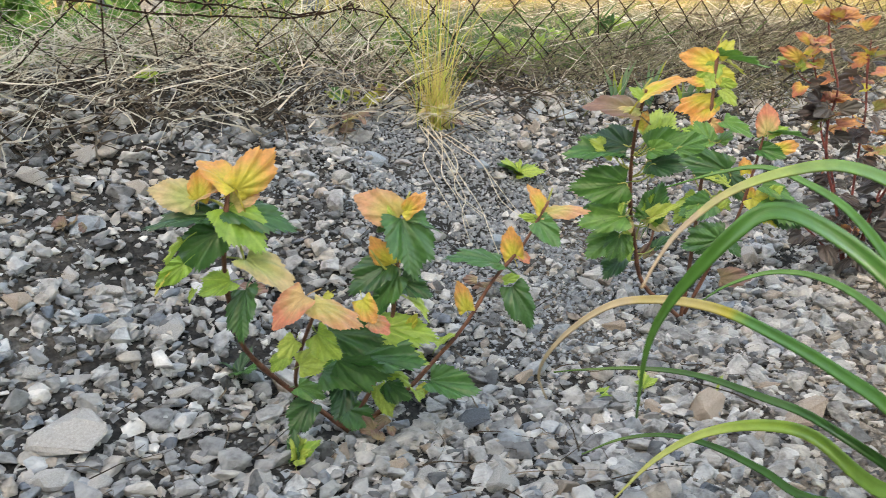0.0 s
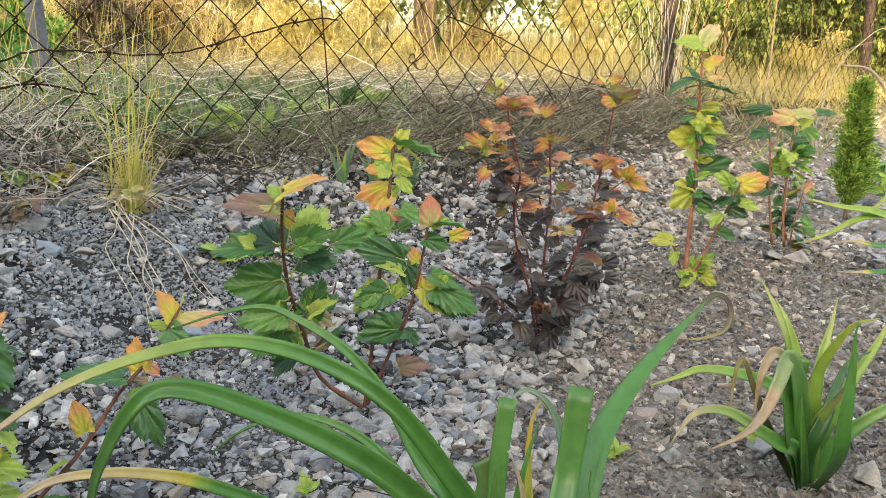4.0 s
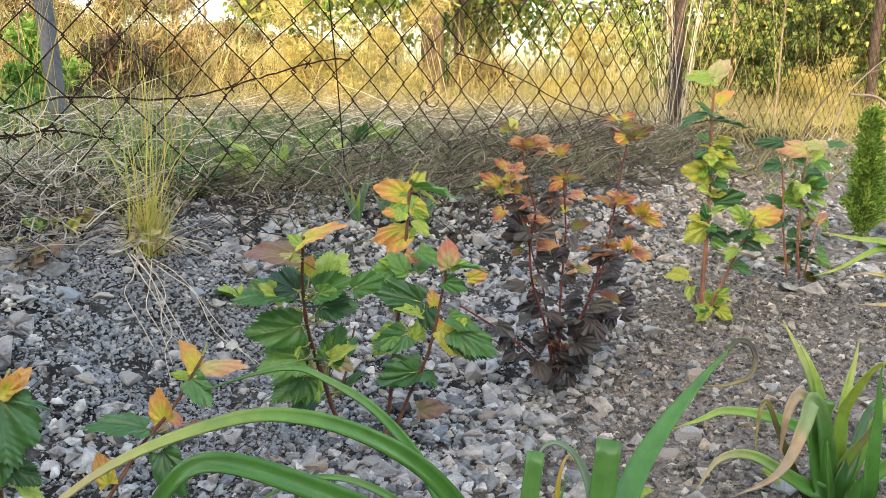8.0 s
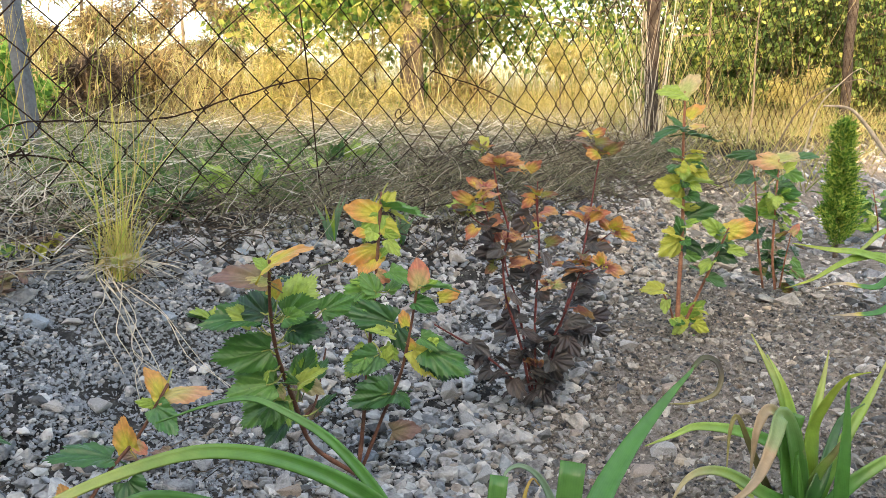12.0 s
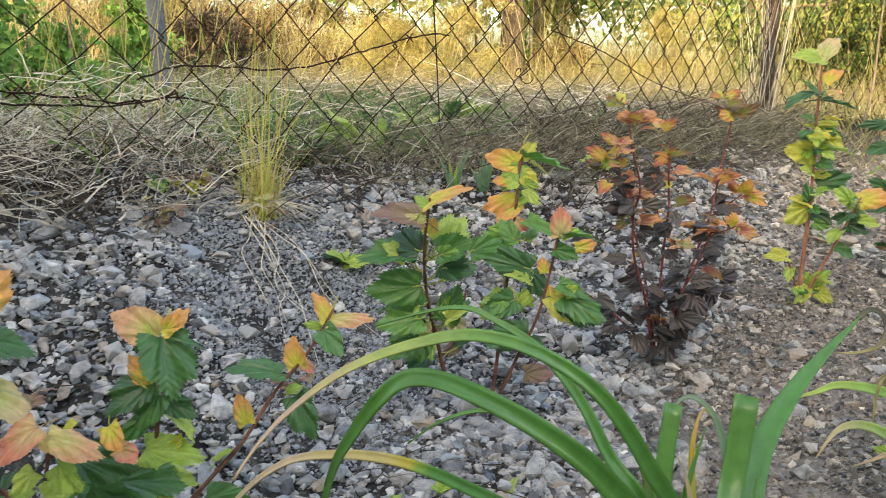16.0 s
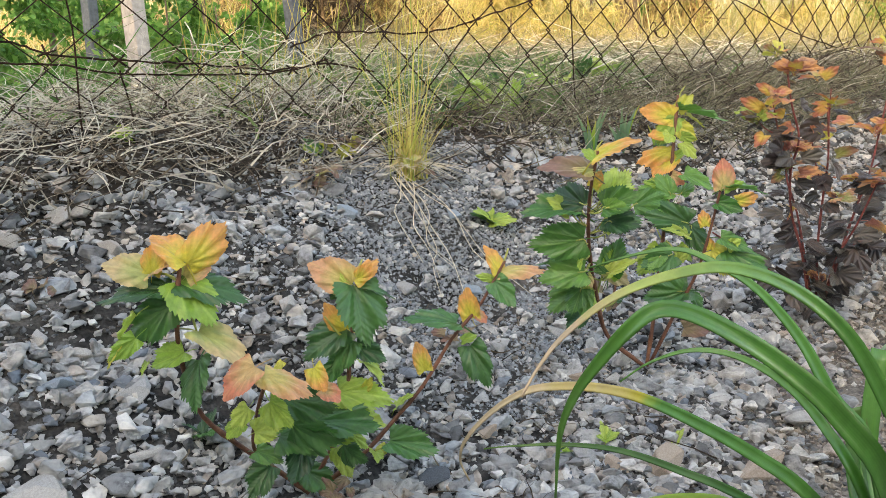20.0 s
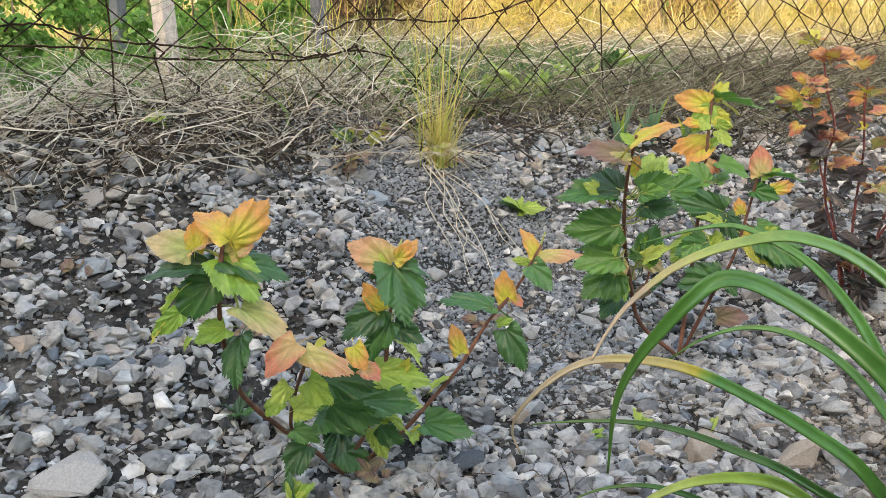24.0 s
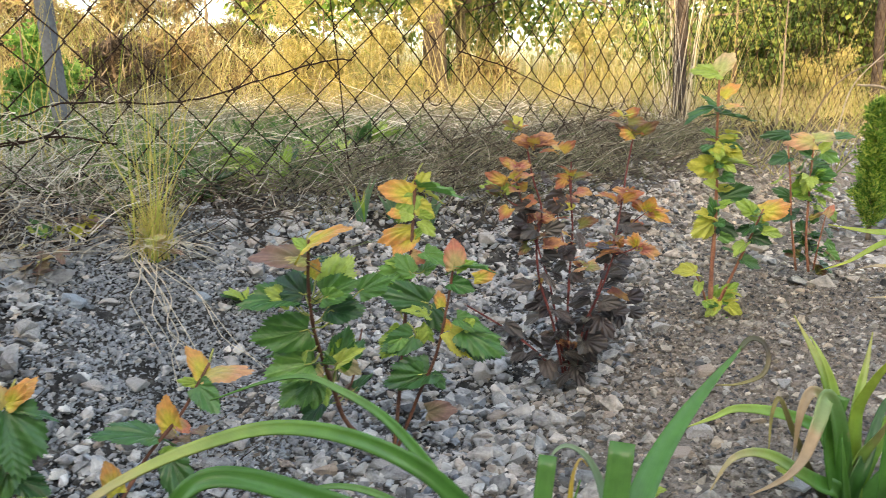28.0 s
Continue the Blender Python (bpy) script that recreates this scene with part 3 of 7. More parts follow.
def rough_wave(x, y):
    return (np.sin(x * 9.1 + 1.3 * np.sin(y * 7.7)) * np.sin(y * 8.3 + 1.1 * np.sin(x * 6.1 + 2)) * 0.006
            + np.sin(x * 23 + y * 11 + 2 * np.sin(y * 19)) * np.sin(y * 27 - x * 9) * 0.0035)


def ground_height(x, y):
    x, y = np.asarray(x, float), np.asarray(y, float)
    s = -0.447 * x + 0.894 * y
    z = 0.25 * smooth_step(0.5, 1.1, s) + 0.045 * smooth_step(1.1, 1.7, s)
    z = z + 0.05 * smooth_step(0.55, 1.1, x) * (1 - smooth_step(0.9, 1.2, s))
    z = z + 0.035 * np.clip(s - 2.2, 0, 14) + rough_wave(x, y) * (1 + 1.5 * smooth_step(0.6, 0.8, s) * (1 - smooth_step(1.2, 1.5, s)))
    z = z + 0.022 * smooth_step(0.955, 1.03, s + 0.012 * np.sin(x * 37) + 0.01 * np.sin(x * 83)) * (1 - smooth_step(1.15, 1.5, s)) * (1 - smooth_step(0.08, 0.26, x))
    hollow = 1 - smooth_step(-0.12, 0.05, x)
    z = z - hollow * (0.19 * smooth_step(1.28, 1.6, s) * (1 - smooth_step(3.0, 5.5, s)))
    z = z - 0.02 * np.exp(-((x - 0.28) ** 2 + (y - 0.98) ** 2) / 0.02)
    return z


def axis_lines(low, high, step, ends):
    mid = list(np.arange(low, high + 1e-6, step))
    return np.array([low - e for e in ends[::-1]] + mid + [high + e for e in ends])


gx = axis_lines(-1.6, 3.6, 0.022, [0.1, 0.3, 0.7, 1.5, 3, 6, 12, 30, 80, 250, 800, 2500])
gy = axis_lines(-0.5, 3.2, 0.022, [0.1, 0.3, 0.7, 1.5, 3, 6, 12, 30, 80, 250, 800, 2500])
GX, GY = np.meshgrid(gx, gy)
near = (GX > -1.6) & (GX < 3.6) & (GY > -0.5) & (GY < 3.2)
grit = np.random.default_rng(2).normal(0, 0.0016, GX.shape) * near
GZ = ground_height(GX, GY) + grit
nx = len(gx)
quad = (np.arange(len(gy) - 1)[:, None] * nx + np.arange(nx - 1)[None]).reshape(-1)
ground = raw_mesh("ground", np.stack([GX, GY, GZ], -1).reshape(-1, 3), np.stack([quad, quad + 1, quad + nx + 1, quad + nx], -1), SOIL)
ground.data.polygons.foreach_set("use_smooth", [True] * len(ground.data.polygons))
tagged(ground, "grey gritty soil bank rising to a dry grass field", "ground", kind="structure")

# An added, unseen wall behind the camera, which keeps the low sun off the bed.
bm = bmesh.new()
bmesh.ops.create_cube(bm, size=1, matrix=Matrix.LocRotScale((-2.4, -2.7, 1.35), Euler((0, 0, radians(-22.8))), (34, 0.3, 3.7)))
bmesh.ops.bevel(bm, geom=bm.edges[:], offset=0.02, segments=2, affect="EDGES")
wall = part("sun_blocker", bm, PLASTER, None)
tagged(wall, "added unseen wall that shades the bed", "wall", kind="structure")


# ---- the chain-link fence ----
ALONG, FENCE_S = Vector((0.894, 0.447, 0)), 1.05
FENCE_0 = Vector((-0.447, 0.894, 0)) * FENCE_S


def on_fence(u, z, out=0.0):
    p = FENCE_0 + ALONG * u + Vector((0.447, -0.894, 0)) * out
    return Vector((p.x, p.y, z))


CELL_W, CELL_H = 0.0905, 0.0865
fence = plant("chain_link_fence", tuple(on_fence(0.8, 0.28)), "rusty sagging chain-link fence of diamond mesh on mixed posts", "fence")
rnd = random.Random(4)


def sag(u, z):
    """How the old mesh hangs out of true."""
    k = min(1.0, max(0.0, (u + 0.3) / 1.2))
    return (0.012 * math.sin(u * 3.1 + 0.5) + 0.006 * math.sin(u * 9 + z * 7), 0.012 * math.sin(u * 2.3) + 0.008 * math.sin(u * 6.1 + z * 3) - 0.01 * k,
            0.014 * math.sin(u * 4.0 + 1) * (1 - z))


WIRE_LOW = 0.445 - 5 * CELL_H / 2
for col in range(-26, 116):
    u0 = 0.813 + col * CELL_W / 2
    line = []
    rows = 26 if u0 < 3.4 else 22
    for row in range(rows):
        even = (row + col) % 2 == 0
        z = WIRE_LOW + row * CELL_H / 2
        node = (u0 + (CELL_W / 2 if even else 0.0) * 1.06 - 0.001, z)
        du, dz, out = sag(*node)
        hook = 0.0022 if even else -0.0022
        jag = rnd.uniform(-0.0025, 0.0025)
        line.append(on_fence(node[0] + du + jag, node[1] + dz + rnd.uniform(-0.002, 0.002), out + hook))
    v, f = tube(line, 0.00145, 0.00145, 4)
    mesh_part("mesh_wire", v, f, RUST, fence)


def wire(name, marks, r, label=""):
    pts = curve_points([on_fence(u, z, 0.006) for u, z in marks], 6)
    pts = [p + Vector((0, 0, rnd.uniform(-0.0015, 0.0015))) for p in pts]
    v, f = tube(pts, r, r, 5)
    return mesh_part(name, v, f, RUST, fence, label)


wire("tension_wire", [(0.60, 0.385), (0.666, 0.405), (0.75, 0.404), (0.846, 0.404), (0.937, 0.422), (1.015, 0.442), (1.132, 0.470), (1.20, 0.475)], 0.0014, "sagging rusty tension wire")
wire("tie_wire", [(1.15, 0.60), (1.16, 0.519), (1.172, 0.40), (1.181, 0.295), (1.19, 0.26)], 0.0013)
wire("tension_wire", [(-0.6, 0.43), (0.1, 0.40), (0.23, 0.398), (0.277, 0.384), (0.374, 0.372), (0.449, 0.367), (0.571, 0.354), (0.66, 0.36), (0.74, 0.345)], 0.0014, "sagging rusty tension wire")
wire("tension_wire", [(-0.6, 0.37), (0.1, 0.375), (0.26, 0.372), (0.36, 0.358), (0.46, 0.352), (0.58, 0.350), (0.66, 0.366)], 0.0013)
wire("tie_wire", [(0.30, 0.50), (0.31, 0.41), (0.306, 0.30), (0.31, 0.25)], 0.0012)
wire("tie_wire", [(0.36, 0.36), (0.37, 0.30), (0.365, 0.24)], 0.0012)
wire("tension_wire", [(1.5, 0.50), (1.7, 0.46), (1.9, 0.40), (2.1, 0.36), (2.3, 0.33)], 0.0013)
for k, (u, z, r) in enumerate(((1.385, 0.41, 0.015), (1.40, 0.395, 0.012))):
    ring = [on_fence(u + r * math.cos(a * 0.9 + k), z + r * 0.6 * math.sin(a * 1.1), 0.012 + 0.004 * a) for a in range(8)]
    v, f = tube(curve_points(ring, 4), 0.0011, 0.0011, 4)
    mesh_part("wire_curl", v, f, RUST, fence, "loose curled end of rusty wire")
for k, (u, z) in enumerate(((0.10, 0.40), (0.20, 0.398), (0.277, 0.384), (0.36, 0.373), (0.44, 0.367), (0.52, 0.360), (0.60, 0.354), (0.66, 0.36), (0.94, 0.423), (1.10, 0.464))):
    for turn in (0.6, -0.9):
        a = turn + 0.3 * math.sin(k * 2.3)
        d = Vector((0.894 * math.cos(a), 0.447 * math.cos(a), math.sin(a))) * 0.011
        mid = on_fence(u, z, 0.008)
        v, f = tube([mid - d, mid - d * 0.3 + Vector((0, -0.002, 0)), mid + d * 0.3 + Vector((0, -0.002, 0)), mid + d], 0.0013, 0.0011, 4)
        mesh_part("barb", v, f, RUST, fence)


def post(name, foot, head, r, material, label, sides=10, rough=0.0, square=False):
    thing = plant(name, foot, label, "post", "fence posts")
    a, b = Vector(foot) - Vector((0, 0, 0.15)), Vector(head)
    line = [a + (b - a) * (i / 9) + Vector((rnd.uniform(-1, 1), rnd.uniform(-1, 1), 0)) * rough for i in range(10)]
    v, f = tube(line, r * 1.05, r * 0.95, 4 if square else sides)
    ob = mesh_part("shaft", v, f, material, thing, smooth=not square)
    if square:
        bev = ob.modifiers.new("edges", "BEVEL")
        bev.width, bev.segments = 0.003, 2
    return thing


post("fence_post", (0.095, 2.079, 0.27), (0.032, 2.072, 1.25), 0.0205, ZINC, "weathered grey concrete fence post behind the mesh", square=True)
post("whitewashed_post", (-0.246, 1.85, 0.10), (-0.290, 1.98, 1.3), 0.0255, PALE, "pale whitewashed post in dry grass", square=True, rough=0.001)
post("grey_post", (-0.465, 2.375, 0.12), (-0.455, 2.40, 1.5), 0.022, ZINC, "grey concrete post by green bushes", square=True)
p = on_fence(2.625, 0.26, -0.03)
post("wooden_post", (p.x, p.y, 0.27), (p.x - 0.03, p.y - 0.02, 1.7), 0.0205, WOOD, "rough brown wooden fence post wrapped in dry stalks", 12, 0.004)
p = on_fence(4.95, 0.26, -0.03)
post("wooden_post", (p.x, p.y, 0.3), (p.x, p.y, 1.9), 0.025, WOOD, "rough brown wooden fence post in the evening sun", 12, 0.006)

# ---- the bed ----


shrub = plant("young_shrub", (0.115, 0.622, 0.0), "young three-stemmed shrub with lobed green leaves and orange shoots in gravel")
stem(shrub, [(0.064, 0.630, 0.008), (0.042, 0.634, 0.027), (0.011, 0.631, 0.057), (-0.014, 0.605, 0.100), (-0.021, 0.586, 0.142), (-0.022, 0.574, 0.178), (-0.019, 0.571, 0.210), (-0.015, 0.571, 0.233)], 0.0027, 0.0018)
stem(shrub, [(0.029, 0.634, 0.038), (0.022, 0.611, 0.067), (0.029, 0.579, 0.110), (0.042, 0.537, 0.158)], 0.0020, 0.0014)
stem(shrub, [(0.063, 0.632, 0.011), (0.084, 0.627, 0.047), (0.099, 0.615, 0.093), (0.106, 0.609, 0.155), (0.113, 0.604, 0.203)], 0.0024, 0.0014)
stem(shrub, [(0.070, 0.630, 0.010), (0.111, 0.639, 0.033), (0.143, 0.646, 0.062), (0.171, 0.654, 0.089), (0.199, 0.664, 0.126), (0.227, 0.671, 0.154), (0.253, 0.681, 0.191)], 0.0024, 0.0014)
leaf(shrub, "orange", (-0.010, 0.571, 0.235), (-0.030, 0.588, 0.260), .75, .6)
leaf(shrub, "orange", (-0.009, 0.571, 0.236), (0.020, 0.569, 0.257), .6, .6)
leaf(shrub, "pale", (-0.039, 0.580, 0.228), (-0.068, 0.578, 0.238), .8, .8)
leaf(shrub, "orange", (-0.036, 0.579, 0.228), (-0.030, 0.584, 0.250), .7, .8)
leaf(shrub, "peach", (-0.038, 0.579, 0.227), (-0.018, 0.574, 0.241), .8, .7)
leaf(shrub, "peach", (-0.012, 0.574, 0.225), (0.005, 0.579, 0.238), .8, .7)
leaf(shrub, "green", (-0.017, 0.574, 0.221), (0.031, 0.573, 0.212), .55, .5)
leaf(shrub, "green", (-0.024, 0.574, 0.217), (-0.072, 0.568, 0.217), .5, .5)
leaf(shrub, "lime", (-0.017, 0.574, 0.222), (0.008, 0.550, 0.203), .9, .8)
leaf(shrub, "green", (-0.025, 0.571, 0.205), (-0.055, 0.562, 0.188), .85, .7)
leaf(shrub, "lime", (-0.046, 0.550, 0.190), (-0.063, 0.545, 0.176), .6, .7)
leaf(shrub, "pale", (-0.006, 0.568, 0.185), (0.029, 0.546, 0.171), .55, .8)
leaf(shrub, "lime", (-0.018, 0.571, 0.169), (-0.039, 0.559, 0.164), .85, .7)
leaf(shrub, "green", (-0.009, 0.578, 0.159), (-0.015, 0.552, 0.132), .8, .8)
leaf(shrub, "pink", (0.034, 0.540, 0.165), (0.009, 0.531, 0.151), .75, .7)
leaf(shrub, "peach", (0.040, 0.538, 0.160), (0.072, 0.525, 0.152), .5, .6)
leaf(shrub, "lime", (0.025, 0.562, 0.124), (0.013, 0.553, 0.115), .9, .7)
leaf(shrub, "orange", (0.075, 0.561, 0.152), (0.081, 0.547, 0.138), .8, .8)
leaf(shrub, "pink", (0.081, 0.556, 0.136), (0.092, 0.544, 0.134), .9, .8)
leaf(shrub, "lime", (0.041, 0.561, 0.128), (0.057, 0.545, 0.114), .9, .7)
leaf(shrub, "lime", (0.027, 0.576, 0.097), (0.047, 0.566, 0.109), .8, .6)
leaf(shrub, "green", (0.050, 0.579, 0.121), (0.086, 0.554, 0.125), .6, .5)
leaf(shrub, "green", (0.056, 0.591, 0.093), (0.088, 0.564, 0.085), .9, .7)
leaf(shrub, "green", (0.045, 0.600, 0.080), (0.084, 0.582, 0.091), .8, .6)
leaf(shrub, "green", (0.062, 0.605, 0.069), (0.054, 0.581, 0.046), .8, .8)
leaf(shrub, "green", (0.034, 0.623, 0.041), (0.013, 0.609, 0.026), .8, .7)
leaf(shrub, "green", (0.077, 0.597, 0.091), (0.122, 0.575, 0.090), .75, .6)
leaf(shrub, "lime", (0.094, 0.609, 0.109), (0.135, 0.593, 0.109), .6, .5)
leaf(shrub, "peach", (0.108, 0.605, 0.202), (0.078, 0.608, 0.221), .75, .6)
leaf(shrub, "orange", (0.110, 0.605, 0.205), (0.127, 0.609, 0.223), .75, .7)
leaf(shrub, "orange", (0.113, 0.604, 0.204), (0.122, 0.599, 0.219), .6, .7)
leaf(shrub, "lime", (0.105, 0.605, 0.202), (0.100, 0.606, 0.212), .7, .7)
leaf(shrub, "green", (0.110, 0.604, 0.200), (0.116, 0.577, 0.164), .9, .85)
leaf(shrub, "green", (0.104, 0.610, 0.198), (0.091, 0.605, 0.191), .7, .6)
leaf(shrub, "green", (0.116, 0.607, 0.197), (0.143, 0.606, 0.192), .6, .5)
leaf(shrub, "orange", (0.103, 0.611, 0.163), (0.087, 0.605, 0.183), .7, .8)
leaf(shrub, "green", (0.102, 0.611, 0.162), (0.068, 0.599, 0.149), .7, .6)
leaf(shrub, "green", (0.106, 0.608, 0.154), (0.088, 0.597, 0.135), .8, .7)
leaf(shrub, "green", (0.110, 0.611, 0.147), (0.133, 0.598, 0.139), .7, .6)
leaf(shrub, "lime", (0.114, 0.612, 0.133), (0.131, 0.597, 0.121), .7, .6)
leaf(shrub, "green", (0.137, 0.638, 0.045), (0.176, 0.620, 0.039), .65, .6)
leaf(shrub, "yellow", (0.134, 0.637, 0.041), (0.123, 0.629, 0.037), .7, .6)
leaf(shrub, "orange", (0.246, 0.680, 0.181), (0.240, 0.685, 0.206), .6, .8)
leaf(shrub, "peach", (0.249, 0.680, 0.182), (0.282, 0.665, 0.193), .5, .6)
leaf(shrub, "lime", (0.241, 0.679, 0.175), (0.227, 0.681, 0.181), .5, .7)
leaf(shrub, "green", (0.242, 0.674, 0.174), (0.256, 0.653, 0.158), .7, .6)
leaf(shrub, "orange", (0.219, 0.670, 0.143), (0.212, 0.668, 0.169), .65, .8)
leaf(shrub, "pink", (0.223, 0.670, 0.148), (0.231, 0.662, 0.141), .7, .7)
leaf(shrub, "green", (0.204, 0.666, 0.140), (0.159, 0.666, 0.153), .6, .5)
leaf(shrub, "lime", (0.208, 0.662, 0.124), (0.220, 0.659, 0.131), .7, .7)
leaf(shrub, "green", (0.216, 0.664, 0.118), (0.228, 0.640, 0.090), .6, .8)
leaf(shrub, "orange", (0.173, 0.657, 0.101), (0.166, 0.659, 0.126), .5, .8)
leaf(shrub, "lime", (0.145, 0.649, 0.072), (0.161, 0.643, 0.087), .6, .6)
leaf(shrub, "green", (0.064, 0.635, 0.026), (0.081, 0.612, 0.020), .8, .7)
leaf(shrub, "lime", (-0.047, 0.564, 0.202), (-0.061, 0.557, 0.183), .6, .7)
leaf(shrub, "yellow", (-0.057, 0.551, 0.185), (-0.068, 0.545, 0.172), .4, .7)
leaf(shrub, "lime", (-0.041, 0.554, 0.170), (-0.046, 0.549, 0.163), .9, .8)
leaf(shrub, "lime", (0.017, 0.580, 0.104), (0.006, 0.574, 0.095), .9, .8)
leaf(shrub, "yellow", (0.052, 0.566, 0.157), (0.044, 0.561, 0.151), .6, .8)
leaf(shrub, "lime", (0.073, 0.595, 0.080), (0.103, 0.581, 0.081), .6, .7)
leaf(shrub, "lime", (0.112, 0.604, 0.099), (0.128, 0.598, 0.106), .6, .6)
leaf(shrub, "yellow", (0.115, 0.606, 0.110), (0.121, 0.603, 0.122), .5, .8)
leaf(shrub, "orange", (0.110, 0.610, 0.183), (0.102, 0.607, 0.174), .6, .8)
leaf(shrub, "fresh", (0.095, 0.606, 0.137), (0.079, 0.600, 0.121), .6, .7)
leaf(shrub, "fresh", (0.024, 0.610, 0.063), (0.044, 0.597, 0.062), .7, .7)
leaf(shrub, "fresh", (0.034, 0.594, 0.090), (0.053, 0.585, 0.106), .7, .7)
stem(shrub, [(-0.016, 0.572, 0.222), (-0.026, 0.575, 0.228), (-0.037, 0.579, 0.228)], 0.0013, 0.0008, SHOOT)
stem(shrub, [(-0.016, 0.572, 0.226), (-0.011, 0.572, 0.238), (-0.007, 0.574, 0.250)], 0.0013, 0.0008, SHOOT)
stem(shrub, [(0.113, 0.604, 0.201), (0.114, 0.606, 0.212), (0.118, 0.608, 0.221)], 0.0013, 0.0008, SHOOT)
stem(shrub, [(0.248, 0.680, 0.182), (0.253, 0.682, 0.192), (0.257, 0.684, 0.202)], 0.0013, 0.0008, SHOOT)
stem(shrub, [(-0.018, 0.570, 0.206), (-0.010, 0.567, 0.198), (-0.007, 0.567, 0.184)], 0.0013, 0.0008, SHOOT)
stem(shrub, [(0.104, 0.609, 0.155), (0.096, 0.607, 0.161), (0.086, 0.607, 0.176)], 0.0013, 0.0008, SHOOT)
fill(shrub, (0.10, 0.615, 0.055), 0.03, 9, ("green", "lime", "fresh"), 0.024, 61)

shrub = plant("young_shrub", (0.395, 0.790, 0.0), "leafy young shrub with bright green lobed leaves and golden tips")
stem(shrub, [(0.446, 0.796, 0.023), (0.399, 0.791, 0.066), (0.380, 0.777, 0.118), (0.369, 0.765, 0.149), (0.357, 0.744, 0.185), (0.351, 0.731, 0.217), (0.347, 0.716, 0.248), (0.344, 0.692, 0.286)], 0.0028, 0.0016)
stem(shrub, [(0.449, 0.795, 0.023), (0.460, 0.806, 0.077), (0.470, 0.818, 0.131), (0.481, 0.833, 0.178), (0.492, 0.848, 0.219), (0.503, 0.865, 0.275), (0.513, 0.881, 0.321)], 0.0026, 0.0020)
stem(shrub, [(0.452, 0.794, 0.026), (0.476, 0.785, 0.090), (0.494, 0.776, 0.137), (0.505, 0.771, 0.190), (0.511, 0.766, 0.235)], 0.0023, 0.0014)
stem(shrub, [(0.383, 0.782, 0.099), (0.402, 0.788, 0.112), (0.414, 0.800, 0.144), (0.420, 0.802, 0.167)], 0.0018, 0.0010)
leaf(shrub, "orange", (0.341, 0.692, 0.280), (0.373, 0.678, 0.305), .65, .7)
leaf(shrub, "lime", (0.342, 0.691, 0.278), (0.331, 0.698, 0.289), .6, .7)
leaf(shrub, "brown", (0.341, 0.706, 0.264), (0.299, 0.713, 0.279), .5, .6)
leaf(shrub, "pale", (0.342, 0.700, 0.267), (0.319, 0.706, 0.272), .4, .6)
leaf(shrub, "orange", (0.349, 0.716, 0.249), (0.354, 0.712, 0.264), .8, .8)
leaf(shrub, "orange", (0.504, 0.874, 0.297), (0.469, 0.884, 0.308), .6, .7)
leaf(shrub, "yellow", (0.513, 0.878, 0.305), (0.527, 0.870, 0.320), .75, .8)
leaf(shrub, "fresh", (0.514, 0.877, 0.304), (0.556, 0.847, 0.292), .45, .6)
leaf(shrub, "lime", (0.508, 0.873, 0.296), (0.486, 0.864, 0.268), .6, .8)
leaf(shrub, "yellow", (0.507, 0.871, 0.287), (0.522, 0.850, 0.275), .7, .8)
leaf(shrub, "orange", (0.500, 0.863, 0.259), (0.462, 0.869, 0.257), .5, .6)
leaf(shrub, "orange", (0.499, 0.862, 0.252), (0.475, 0.853, 0.234), .8, .8)
leaf(shrub, "lime", (0.500, 0.861, 0.249), (0.515, 0.852, 0.263), .6, .7)
leaf(shrub, "pink", (0.495, 0.850, 0.233), (0.505, 0.839, 0.225), .8, .8)
leaf(shrub, "fresh", (0.490, 0.848, 0.213), (0.448, 0.848, 0.205), .7, .6)
leaf(shrub, "lime", (0.490, 0.849, 0.218), (0.465, 0.856, 0.228), .7, .6)
leaf(shrub, "lime", (0.474, 0.826, 0.151), (0.448, 0.819, 0.126), .8, .7)
leaf(shrub, "lime", (0.485, 0.803, 0.145), (0.489, 0.795, 0.161), .7, .7)
leaf(shrub, "pink", (0.513, 0.764, 0.231), (0.510, 0.766, 0.261), .7, .8)
leaf(shrub, "lime", (0.514, 0.764, 0.230), (0.528, 0.754, 0.240), .6, .7)
leaf(shrub, "fresh", (0.516, 0.763, 0.231), (0.546, 0.741, 0.235), .5, .6)
leaf(shrub, "fresh", (0.508, 0.769, 0.215), (0.528, 0.751, 0.208), .6, .6)
leaf(shrub, "orange", (0.501, 0.777, 0.188), (0.498, 0.779, 0.204), .7, .8)
leaf(shrub, "orange", (0.506, 0.771, 0.163), (0.504, 0.771, 0.175), .8, .8)
leaf(shrub, "yellow", (0.507, 0.770, 0.162), (0.523, 0.741, 0.142), .55, .7)
leaf(shrub, "fresh", (0.518, 0.760, 0.164), (0.548, 0.724, 0.149), .75, .7)
leaf(shrub, "lime", (0.519, 0.760, 0.167), (0.526, 0.749, 0.179), .8, .7)
leaf(shrub, "brown", (0.484, 0.779, 0.072), (0.507, 0.760, 0.079), .6, .6)
leaf(shrub, "orange", (0.554, 0.809, 0.207), (0.576, 0.800, 0.211), .5, .6)
leaf(shrub, "pale", (0.380, 0.755, 0.155), (0.395, 0.735, 0.143), 0.5, 0.8)
leaf(shrub, "green", (0.519, 0.762, 0.156), (0.549, 0.737, 0.143), 0.85, 0.8)
leaf(shrub, "fresh", (0.513, 0.764, 0.177), (0.536, 0.743, 0.172), 0.6, 0.6)
leaf(shrub, "fresh", (0.485, 0.848, 0.217), (0.455, 0.848, 0.209), 0.7, 0.6)
